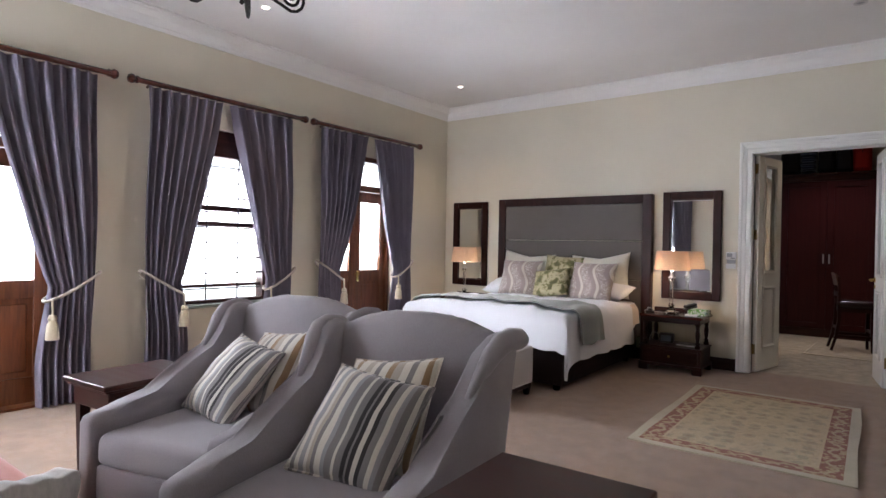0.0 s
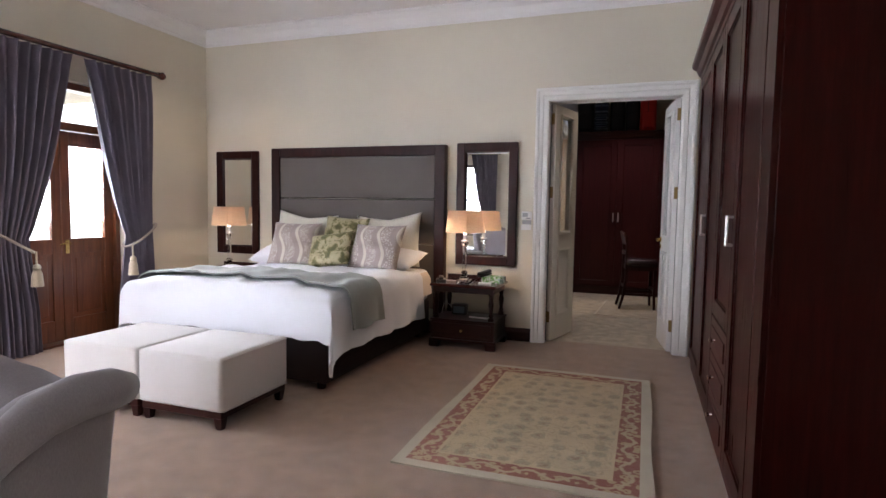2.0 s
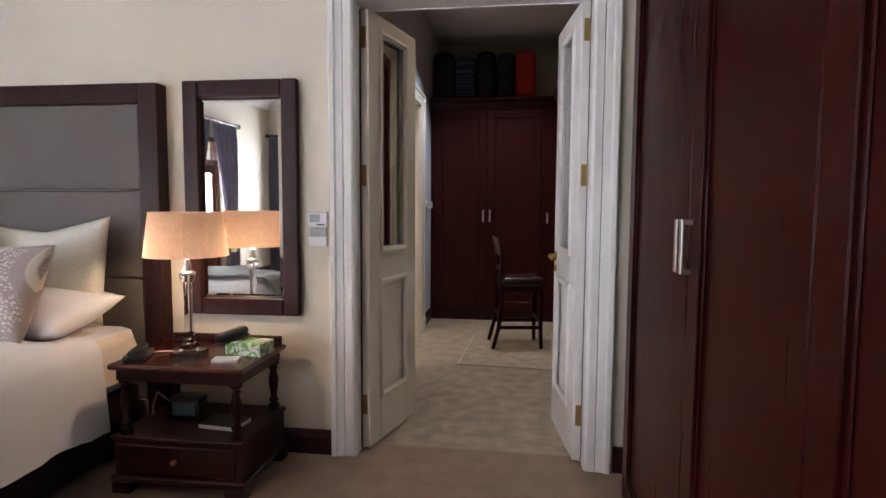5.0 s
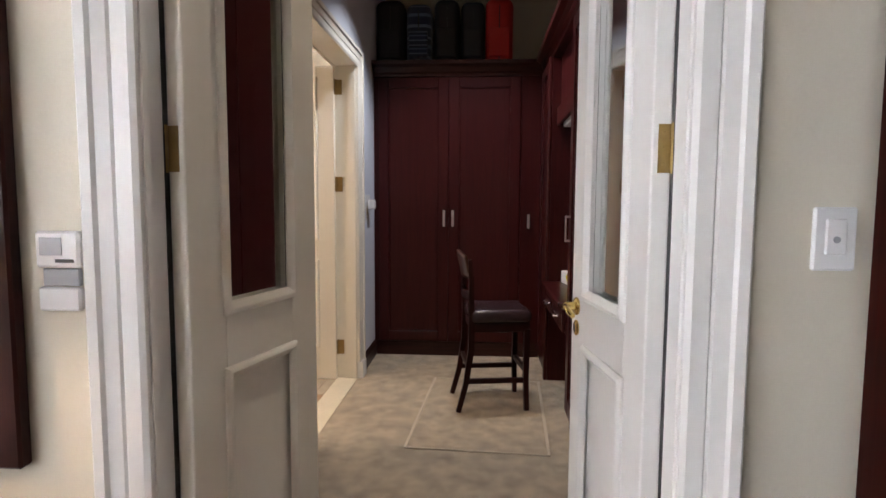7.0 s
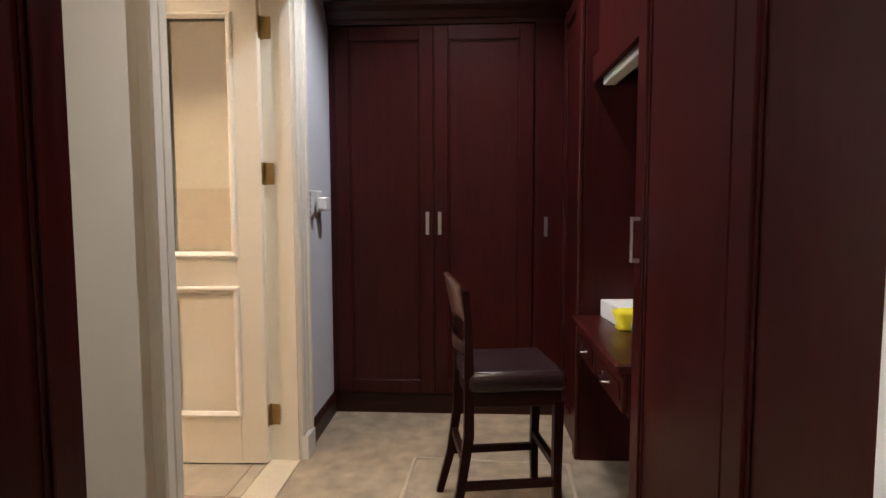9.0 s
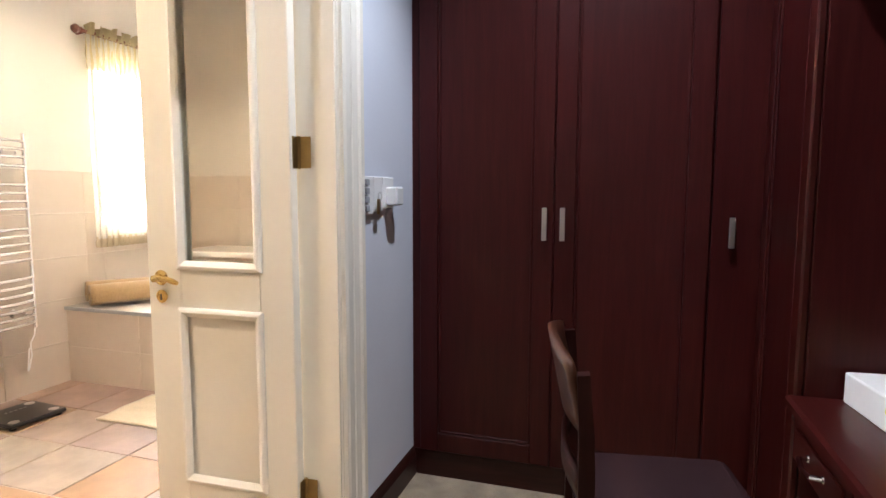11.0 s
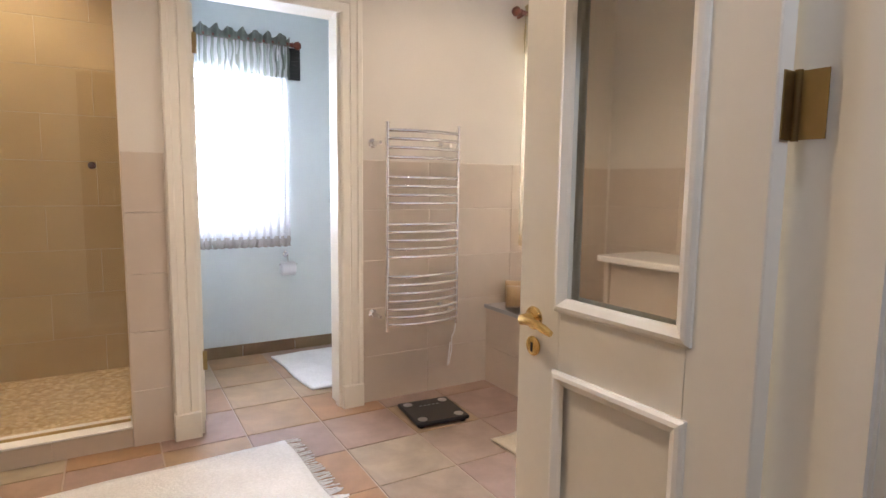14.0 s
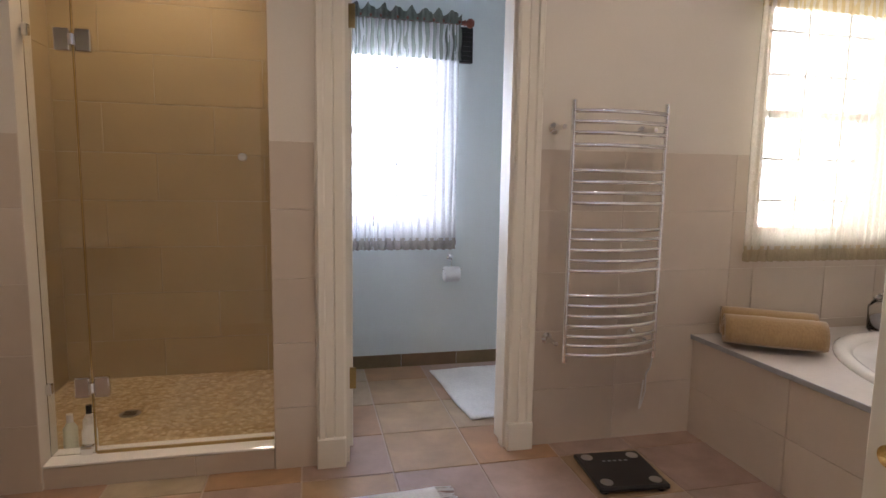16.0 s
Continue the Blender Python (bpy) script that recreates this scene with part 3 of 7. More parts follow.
# veranda roof over the garden doors
vr = tagged(new("veranda_roof"), "cream boarded veranda ceiling outside the garden doors", "veranda", "", "structure")
for k in range(14):
    part("board", boxes((-7.4 + k * 0.19, -7.215 + k * 0.19, -1.0, 6.2, 2.50, 2.525), r=0.004), surface("veranda_board", (0.62, 0.50, 0.34), 0.6, vary=0.1) if k == 0 else "veranda_board", vr)
for y in (0.6, 2.0, 3.4, 4.8):
    part("beam", boxes((-7.4, -4.7, y, y + 0.08, 2.36, 2.498), r=0.005), "door_wood", vr)
# glowing panels added outside the windows, standing in for blown-out daylight
for n, (a, b), x, mat in (("backdrop_west", (-6.0, 16.0), -9.0, "daylight_glow"),):
    struct(n, boxes((x - 0.05, x, a, b, -0.3, 5.0)), mat, "glowing backdrop panel standing in for the bright outdoors", "backdrop")
struct("backdrop_south", boxes((-8.0, 2.0, -6.05, -6.0, -0.3, 5.0)), "daylight_glow", "glowing backdrop panel standing in for the bright outdoors", "backdrop")

# ---- fabrics ----
def cloth(name, base, rough=0.9, vary=0.1, weave=500.0, relief=0.3, sheen=0.4, big=3.0):
    mat = MATS[name] = bpy.data.materials.new(name)
    nt, b = nodes_of(mat)
    v = coords(nt)
    n1 = noise_tex(nt, v, big, 4)
    n2 = noise_tex(nt, coords(nt, (1, 1, 0.35)), weave * 0.4, 2)
    c = ramp(nt, n1, [(0.3, tuple(x * (1 - vary) for x in base)), (0.7, tuple(min(1, x * (1 + vary)) for x in base))])
    c = mixc(nt, 0.5, c, ramp(nt, n2, [(0.3, (0.72,) * 3), (0.7, (1.0,) * 3)]), "MULTIPLY")
    nt.links.new(c, b.inputs["Base Color"])
    b.inputs["Roughness"].default_value, b.inputs["Sheen Weight"].default_value = rough, sheen
    b.inputs["Specular IOR Level"].default_value = 0.2
    bump(nt, b, n2, relief, 0.0015)
    return mat


def striped(name, stops, axis, repeat=1.0, tint=0.08):
    """Woven stripes across one axis of the thing's own box."""
    mat = MATS[name] = bpy.data.materials.new(name)
    nt, b = nodes_of(mat)
    tc = nt.nodes.new("ShaderNodeTexCoord")
    sep = nt.nodes.new("ShaderNodeSeparateXYZ")
    nt.links.new(tc.outputs["Generated"], sep.inputs[0])
    mul = nt.nodes.new("ShaderNodeMath")
    mul.operation, mul.inputs[1].default_value = "MULTIPLY", repeat
    nt.links.new(sep.outputs[axis], mul.inputs[0])
    fr = nt.nodes.new("ShaderNodeMath")
    fr.operation = "FRACT"
    nt.links.new(mul.outputs[0], fr.inputs[0])
    r = nt.nodes.new("ShaderNodeValToRGB")
    r.color_ramp.interpolation = "CONSTANT"
    els = r.color_ramp.elements
    while len(els) < len(stops):
        els.new(0.5)
    for e, (p, c) in zip(els, stops):
        e.position, e.color = p, (*c, 1)
    nt.links.new(fr.outputs[0], r.inputs[0])
    n = noise_tex(nt, coords(nt), 260, 2)
    nt.links.new(mixc(nt, 0.5, r.outputs[0], ramp(nt, n, [(0.3, (0.7,) * 3), (0.7, (1.0,) * 3)]), "MULTIPLY"), b.inputs["Base Color"])
    b.inputs["Roughness"].default_value, b.inputs["Sheen Weight"].default_value = 0.9, 0.3
    bump(nt, b, n, 0.3, 0.0015)
    return mat


cloth("chair_fabric", (0.29, 0.262, 0.282), vary=0.08, weave=900, sheen=0.25)
cloth("curtain_fabric", (0.148, 0.131, 0.168), vary=0.1, sheen=0.2)
cloth("bench_fabric", (0.62, 0.58, 0.55), vary=0.05, weave=1200)
cloth("white_linen", (0.84, 0.85, 0.89), vary=0.02, relief=0.1, weave=1800)
cloth("throw_fabric", (0.27, 0.29, 0.265), vary=0.06)
cloth("headboard_fabric", (0.125, 0.110, 0.100), vary=0.06, sheen=0.1)
cloth("cream_linen", (0.66, 0.64, 0.55), vary=0.05)
cloth("rope", (0.42, 0.36, 0.30), weave=900, relief=0.8)
cloth("tassel", (0.55, 0.47, 0.34), weave=700, relief=0.8)

# ---- curtains ----
Z_ROD = 2.465


def pleated(bm, outer, inner_top, inner_tie, inner_foot, z_top, z_tie, z_foot, folds, depth, seed):
    """A curtain panel held back at z_tie; outer is the still edge, inner the one that is drawn aside."""
    rnd = random.Random(seed)
    ph = [rnd.uniform(0, 6.28) for _ in range(6)]

    def fn(u, v):
        z = z_top + (z_foot - z_top) * v
        if z > z_tie:
            k = (z - z_tie) / (z_top - z_tie)
            inner = inner_tie + (inner_top - inner_tie) * (k ** 0.85)
            squeeze = 0.35 + 0.65 * min(1, k * 2.2)
        else:
            k = (z_tie - z) / (z_tie - z_foot)
            inner = inner_tie + (inner_foot - inner_tie) * min(1, k * 1.6)
            squeeze = 0.35 + 0.55 * min(1, k * 2.5)
        y = outer + (inner - outer) * u
        amp = depth * squeeze * (0.75 if v < 0.06 else 1.0)
        uu = u + 0.012 * math.sin(5 * v + ph[0])
        x = amp * (math.sin(2 * math.pi * folds * uu + ph[1] + 0.5 * math.sin(3 * v + ph[2])) + 0.35 * math.sin(2 * math.pi * folds * 0.5 * uu + ph[3] + v) + 0.2 * math.sin(2 * math.pi * folds * 2 * uu + ph[4]))
        return (x, y + 0.008 * math.sin(9 * v + ph[5]), z)

    return sheet(bm, folds * 12, 40, fn, 0.003)


def curtain_pair(label, m, rod, left, right, tie_z=0.88, seed=1, tassel_side=0):
    """Pole with end knobs and two tied-back pleated curtains; y runs along the pole."""
    pole = thing("curtain_pole", m @ Matrix.Translation((0, rod[0], Z_ROD)), "dark wooden curtain pole with turned end knobs", "curtain pole", "curtain poles in the bedroom")
    ln = rod[1] - rod[0]
    part("pole", tube(bmesh.new(), [(0, 0.04, 0), (0, ln - 0.04, 0)], 0.022, 14), "rod_wood", pole)
    for y, s in ((0.04, -1), (ln - 0.04, 1)):
        part("finial", lathe(bmesh.new(), [(0.001, -0.005), (0.03, -0.004), (0.03, 0.006), (0.022, 0.012), (0.034, 0.026), (0.038, 0.042), (0.03, 0.062), (0.012, 0.072), (0.001, 0.073)], 18, pose(0, y, 0, -90 * s, 0, 0)), "rod_wood", pole, "turned wooden end knob")
    for y in (0.16, ln - 0.16):
        part("bracket", tube(bmesh.new(), [(0, y, 0), (-0.05, y, -0.01), (-0.085, y, -0.02)], 0.012, 8), "rod_wood", pole)
    for (outer, inner), s in ((left, 1), (right, -1)):
        c = thing("curtain", m, label, "curtain", "curtains of the bedroom windows")
        part("fabric", pleated(bmesh.new(), outer, inner, outer + s * 0.30, outer + s * 0.36, Z_ROD - 0.03, tie_z, 0.012, 8, 0.034, seed + (s > 0)), "curtain_fabric", c)
        # tie-back rope with tassel
        rope = []
        for i in range(25):
            a = math.pi * 2 * i / 24
            k = (1 - math.cos(a)) / 2
            rope.append((0.065 * math.sin(a), outer - s * 0.035 + s * 0.37 * k, tie_z + 0.10 - 0.20 * k ** 0.8 + 0.01 * math.sin(2 * a)))
        part("tie_back", tube(bmesh.new(), rope, 0.011, 8), "rope", c, "twisted cord tie-back")
        yt = outer + s * 0.30
        bm = tube(bmesh.new(), [(0.07, yt, tie_z - 0.09), (0.075, yt, tie_z - 0.2)], 0.008, 8)
        lathe(bm, [(0.001, 0.0), (0.022, -0.004), (0.03, -0.03), (0.024, -0.045), (0.036, -0.075), (0.044, -0.175), (0.001, -0.18)], 18, Matrix.Translation((0.075, yt, tie_z - 0.19)))
        part("tassel", bm, "tassel", c, "cream thread tassel")


LBL = "floor-length grey-mauve pleated curtain tied back with cord"
WEST = Matrix.Translation((-4.325, 0, 0))
curtain_pair(LBL, WEST, (-0.30, 1.43), (-0.22, 0.48), (1.32, 0.60), 0.86, 11)
curtain_pair(LBL, WEST, (1.56, 3.27), (1.68, 2.33), (3.14, 2.43), 0.86, 21)
curtain_pair(LBL, WEST, (3.38, 5.12), (3.48, 4.18), (4.97, 4.28), 0.92, 31)
curtain_pair(LBL, pose(-3.70, -1.505, 0, 0, 0, 90), (-0.82, 0.70), (-0.76, -0.16), (0.66, 0.36), 0.95, 41)

# ---- bed ----
BX0, BX1, BY0, BY1, BZ = -3.43, -1.70, 3.86, 5.72, 0.645


def fall(s, half, r):
    """How far out and down a cloth lies at the distance s from the middle of a bed of that half width."""
    e = abs(s) - (half - r)
    if e <= 0:
        return s, 0.0
    q = r * math.pi / 2
    if e < q:
        a = e / r
        return math.copysign(half - r + r * math.sin(a), s), r * (1 - math.cos(a))
    return math.copysign(half + 0.06 * (e - q), s), r + (e - q)


def bed_cloth(bm, u0, u1, v0, v1, lift, nu, nv, seed, wave=0.02, thick=0.012, wrinkle=0.006):
    """Cloth over the bed: u across from the middle, v along from the foot edge (negative hangs)."""
    half = (BX1 - BX0) / 2 + 0.03
    cx = (BX0 + BX1) / 2
    off = Vector((seed * 3.1, seed * 1.7, 0))

    def fn(a, b):
        u, v = u0 + (u1 - u0) * a, v0 + (v1 - v0) * b
        x, dz1 = fall(u, half + lift, 0.10)
        y, dz2 = (0.0, 0.0)
        vv = v
        if v < 0.10:
            yy, dz2 = fall(-(v - 0.6), 0.6 + lift, 0.10)
            y = 0.6 - yy
        else:
            y = v
        calm = max(0.0, 1 - 6 * min(dz1, dz2))
        if dz1 > 0.1:
            x += math.copysign(calm * wave * (dz1 - 0.08) * 4 * math.sin(v * 9 + seed), u)
        if dz2 > 0.1:
            y -= calm * wave * (dz2 - 0.08) * 4 * math.sin(u * 8 + seed * 2)
        n = noise.noise(Vector((u * 3.5, vv * 3.5, 0)) + off) * wrinkle * 1.6 + noise.noise(Vector((u * 9, vv * 7, 2)) + off) * wrinkle * 0.6
        n += (1 - abs(noise.noise(Vector((u * 5 + vv * 4, vv * 2.2 - u * 1.5, 5)) + off)) * 2.2) ** 3 * wrinkle * 0.35
        puff = 0.03 * math.cos(min(1, abs(u) / half) * 1.57)
        z = BZ + lift + n + puff - max(dz1, dz2) - 0.4 * min(dz1, dz2)
        return (cx + x, BY0 - 0.03 + y, z)

    return sheet(bm, nu, nv, fn, thick)


bed = thing("bed", Matrix.Translation((0, 0, 0)), "king-size bed with white duvet and dark upholstered base", "bed")
part("base", boxes((BX0 + 0.02, BX1 - 0.02, BY0, BY1 + 0.02, 0.05, 0.34), r=0.015), cloth("base_fabric", (0.022, 0.012, 0.012), 0.5, relief=0.1, sheen=0.0), bed, "dark brown upholstered base")
for x in (BX0 + 0.1, -2.56, BX1 - 0.1):
    for y in (BY0 + 0.07, BY1 - 0.1):
        part("foot", lathe(bmesh.new(), [(0.03, 0), (0.032, 0.05)], 12, Matrix.Translation((x, y, 0))), "dark_wood", bed)
part("mattress", boxes((BX0 + 0.02, BX1 - 0.02, BY0 + 0.02, BY1 + 0.02, 0.34, BZ - 0.01), r=0.05), "white_linen", bed)
part("duvet", bed_cloth(bmesh.new(), -1.27, 1.25, -0.28, 1.60, 0.0, 110, 80, 1, 0.02, 0.03, 0.022), "white_linen", bed, "white cotton duvet")
part("sheet", bed_cloth(bmesh.new(), -1.05, 1.05, 1.50, 1.86, -0.02, 60, 14, 4, 0.01, 0.01), cloth("peach_linen", (0.72, 0.62, 0.52), vary=0.03), bed, "cream fitted sheet")
throw = thing("bed_throw", Matrix.Translation((0, 0, 0)), "grey-green woven throw laid across the bed", "throw")
part("fabric", bed_cloth(bmesh.new(), -1.22, 1.20, 0.19, 0.66, 0.042, 100, 28, 1, 0.03, 0.012, 0.022), "throw_fabric", throw)

hb = thing("headboard", Matrix.Translation((0, 0, 0)), "tall dark wood headboard with charcoal upholstered panels", "headboard")
HX0, HX1 = -3.515, -1.585
part("frame", boxes((HX0, HX0 + 0.10, 5.745, 5.826, 0, 1.81), (HX1 - 0.10, HX1, 5.745, 5.826, 0, 1.81), (HX0 + 0.10, HX1 - 0.10, 5.745, 5.826, 1.715, 1.81), r=0.004), "dark_wood", hb, "dark stained wood frame")
for z0, z1 in ((0.25, 0.86), (0.865, 1.295), (1.30, 1.713)):
    part("panel", boxes((HX0 + 0.102, HX1 - 0.102, 5.755, 5.82, z0, z1), r=0.008), "headboard_fabric", hb, "charcoal upholstered panel")


# ---- cushions ----
def pillow_mesh(w, h, t, seed, sag=0.0, n=22, pinch=0.12):
    """A stuffed cushion, w wide along x, h high along z, t thick along y, with drawn-in edges and pointed corners."""
    bm = bmesh.new()
    off = Vector((seed * 2.3, 0, seed))
    for side in (1, -1):
        def fn(a, b):
            u, v = 2 * a - 1, 2 * b - 1
            d = max(0.0, (1 - abs(u) ** 2.4) * (1 - abs(v) ** 2.4)) ** 0.55
            ex = 1 - pinch * (1 - v * v) ** 0 * (1 - abs(v) ** 2) * 0.55 * abs(u) ** 3
            ez = 1 - pinch * (1 - abs(u) ** 2) * 0.55 * abs(v) ** 3
            wr = 0.012 * noise.noise(Vector((u * 2.5, v * 2.5, side)) + off) * d
            z = v * h / 2 * ez - sag * (1 - abs(u)) * max(0, v) * 0.5
            return (u * w / 2 * ex, side * (t / 2 * d + wr + 0.003), z)
        sheet(bm, n, n, fn)
    bmesh.ops.remove_doubles(bm, verts=bm.verts, dist=0.0075)
    return bm


def cushion(label, m, w, h, t, mat, seed, group="", trim="", sag=0.0, name="cushion"):
    c = thing(name, m, label, name.replace("_", " "), group)
    part("cover", pillow_mesh(w, h, t, seed, sag), mat, c, smooth=True)
    if trim:
        pts = []
        for i in range(49):
            a = i / 48 * 4
            k, f = int(a) % 4, a - int(a)
            u, v = ((-1 + 2 * f, -1), (1, -1 + 2 * f), (1 - 2 * f, 1), (-1, 1 - 2 * f))[k]
            ex = 1 - 0.12 * (1 - abs(v) ** 2) * 0.55 * abs(u) ** 3
            ez = 1 - 0.12 * (1 - abs(u) ** 2) * 0.55 * abs(v) ** 3
            pts.append((u * w / 2 * ex, 0, v * h / 2 * ez - sag * (1 - abs(u)) * max(0, v) * 0.5))
        part("piping", tube(bmesh.new(), pts, 0.006, 6), trim, c, smooth=True)
    return c


CREAM, SAND, GREY, CHAR, BLUE, TAN = (0.60, 0.55, 0.48), (0.40, 0.34, 0.28), (0.19, 0.172, 0.17), (0.022, 0.017, 0.018), (0.29, 0.285, 0.295), (0.30, 0.19, 0.10)
striped("stripe_grey", [(0, CREAM), (0.05, GREY), (0.09, CREAM), (0.14, BLUE), (0.19, CREAM), (0.22, SAND), (0.26, GREY), (0.30, CREAM), (0.36, BLUE), (0.40, GREY), (0.47, CREAM), (0.50, GREY), (0.56, CHAR), (0.60, GREY), (0.62, CHAR), (0.66, CREAM), (0.70, CHAR), (0.74, GREY), (0.80, CREAM), (0.84, BLUE), (0.88, GREY), (0.93, CREAM), (0.96, GREY)], 0, 1.0)
striped("stripe_sand", [(0, CREAM), (0.10, TAN), (0.16, CREAM), (0.26, SAND), (0.34, CREAM), (0.40, GREY), (0.46, CREAM), (0.54, TAN), (0.60, SAND), (0.68, CREAM), (0.76, GREY), (0.82, CREAM), (0.90, TAN), (0.95, CREAM)], 0)


def wavy_print():
    """Mauve-taupe cushion print: wavy cream bands between rows of dark flecks."""
    mat = MATS["wavy_print"] = bpy.data.materials.new("wavy_print")
    nt, b = nodes_of(mat)
    tc = nt.nodes.new("ShaderNodeTexCoord")
    sep = nt.nodes.new("ShaderNodeSeparateXYZ")
    nt.links.new(tc.outputs["Object"], sep.inputs[0])

    def mth(op, a, c=None):
        n = nt.nodes.new("ShaderNodeMath")
        n.operation = op
        for s, v in zip(n.inputs, (a, c)):
            if v is None:
                continue
            if hasattr(v, "is_linked"):
                nt.links.new(v, s)
            else:
                s.default_value = v
        return n.outputs[0]

    sway = mth("MULTIPLY", mth("SINE", mth("MULTIPLY", sep.outputs[2], 15.0)), 0.042)
    fx = mth("FRACT", mth("MULTIPLY", mth("ADD", mth("ADD", sep.outputs[0], 1.0), sway), 5.6))
    band = ramp(nt, fx, [(0.0, (0.56, 0.50, 0.42)), (0.13, (0.56, 0.50, 0.42)), (0.17, (0.30, 0.235, 0.215)), (0.96, (0.30, 0.235, 0.215)), (1.0, (0.56, 0.50, 0.42))])
    vo = nt.nodes.new("ShaderNodeTexVoronoi")
    vo.inputs["Scale"].default_value = 62
    nt.links.new(coords(nt, (1, 1, 1.6)), vo.inputs["Vector"])
    fleck = ramp(nt, vo.outputs["Distance"], [(0.36, (1, 1, 1)), (0.46, (0, 0, 0))])
    inside = ramp(nt, fx, [(0.18, (0, 0, 0)), (0.24, (1, 1, 1)), (0.66, (1, 1, 1)), (0.72, (0, 0, 0))])
    fac = mixc(nt, 1.0, fleck, inside, "MULTIPLY")
    nt.links.new(mixc(nt, fac, band, (0.60, 0.53, 0.46)), b.inputs["Base Color"])
    b.inputs["Roughness"].default_value, b.inputs["Sheen Weight"].default_value = 0.75, 0.3
    return mat


def patchy(name, stops, scale, rough=0.8, detail=4, relief=0.3, distort=0.5):
    mat = MATS[name] = bpy.data.materials.new(name)
    nt, b = nodes_of(mat)
    n = noise_tex(nt, coords(nt), scale, detail, 0.6, distort)
    nt.links.new(ramp(nt, n, stops), b.inputs["Base Color"])
    b.inputs["Roughness"].default_value = rough
    bump(nt, b, noise_tex(nt, coords(nt), 300, 2), relief, 0.0015)
    return mat


wavy_print()
patchy("green_toile", [(0.36, (0.075, 0.075, 0.022)), (0.45, (0.15, 0.135, 0.05)), (0.50, (0.36, 0.31, 0.18)), (0.58, (0.40, 0.35, 0.22)), (0.64, (0.16, 0.14, 0.055)), (0.72, (0.32, 0.29, 0.15))], 11)
PG = "pillows on the bed"
for x, s in ((-3.02, 1), (-2.10, 2)):
    cushion("white linen pillow resting against the headboard", pose(x, 5.60, 0.90, -14, 4 if s == 1 else -4, 0), 0.68, 0.52, 0.18, "cream_linen", s, PG, sag=0.09, name="pillow")
    cushion("white cotton sleeping pillow lying at the bed head", pose(x - (0.10 if s == 1 else -0.06), 5.47, 0.74, -76, 0, 4 if s == 1 else -5), 0.64, 0.42, 0.19, "white_linen", s + 3, PG, name="pillow")
cushion("green printed cushion standing among the pillows", pose(-2.50, 5.47, 0.90, -20, 3, 0), 0.46, 0.46, 0.15, "green_toile", 7, PG)
cushion("mauve wavy-printed cushion leaning on the pillows", pose(-2.93, 5.30, 0.86, -24, 0, 5), 0.50, 0.43, 0.17, "wavy_print", 8, PG)
cushion("mauve wavy-printed cushion leaning on the pillows", pose(-2.06, 5.28, 0.86, -24, 0, -6), 0.52, 0.43, 0.17, "wavy_print", 9, PG)
cushion("green printed cushion leaning in front of the others", pose(-2.50, 5.22, 0.82, -30, -8, 0), 0.44, 0.34, 0.15, "green_toile", 10, PG)


# ---- ottoman bench at the foot of the bed ----
def ottoman(m):
    o = thing("ottoman", m, "square pale fabric ottoman on a dark wood base", "ottoman", "ottomans at the foot of the bed")
    bm = cube(bmesh.new(), -0.288, 0.288, -0.302, 0.302, 0.10, 0.40, 0.024, 4)
    part("seat", bm, "bench_fabric", o, smooth=True)
    for x in (-0.289, 0.289):
        for z in (0.108, 0.386):
            part("piping", tube(bmesh.new(), [(x, -0.285, z), (x, 0.285, z)], 0.004, 6), "bench_fabric", o)
    part("plinth", boxes((-0.275, 0.275, -0.29, 0.29, 0.062, 0.104), r=0.004), "dark_wood_x", o, "dark wood plinth")
    for x in (-0.248, 0.248):
        for y in (-0.262, 0.262):
            part("leg", lathe(bmesh.new(), [(0.024, 0), (0.036, 0.065)], 4, Matrix.Translation((x, y, 0)) @ pose(0, 0, 0, 0, 0, 45)), "dark_wood", o)
    return o


ot = ottoman(Matrix.Translation((-2.172, 3.365, 0)))
copy_thing(ot, Matrix.Translation((-2.755, 3.365, 0)))


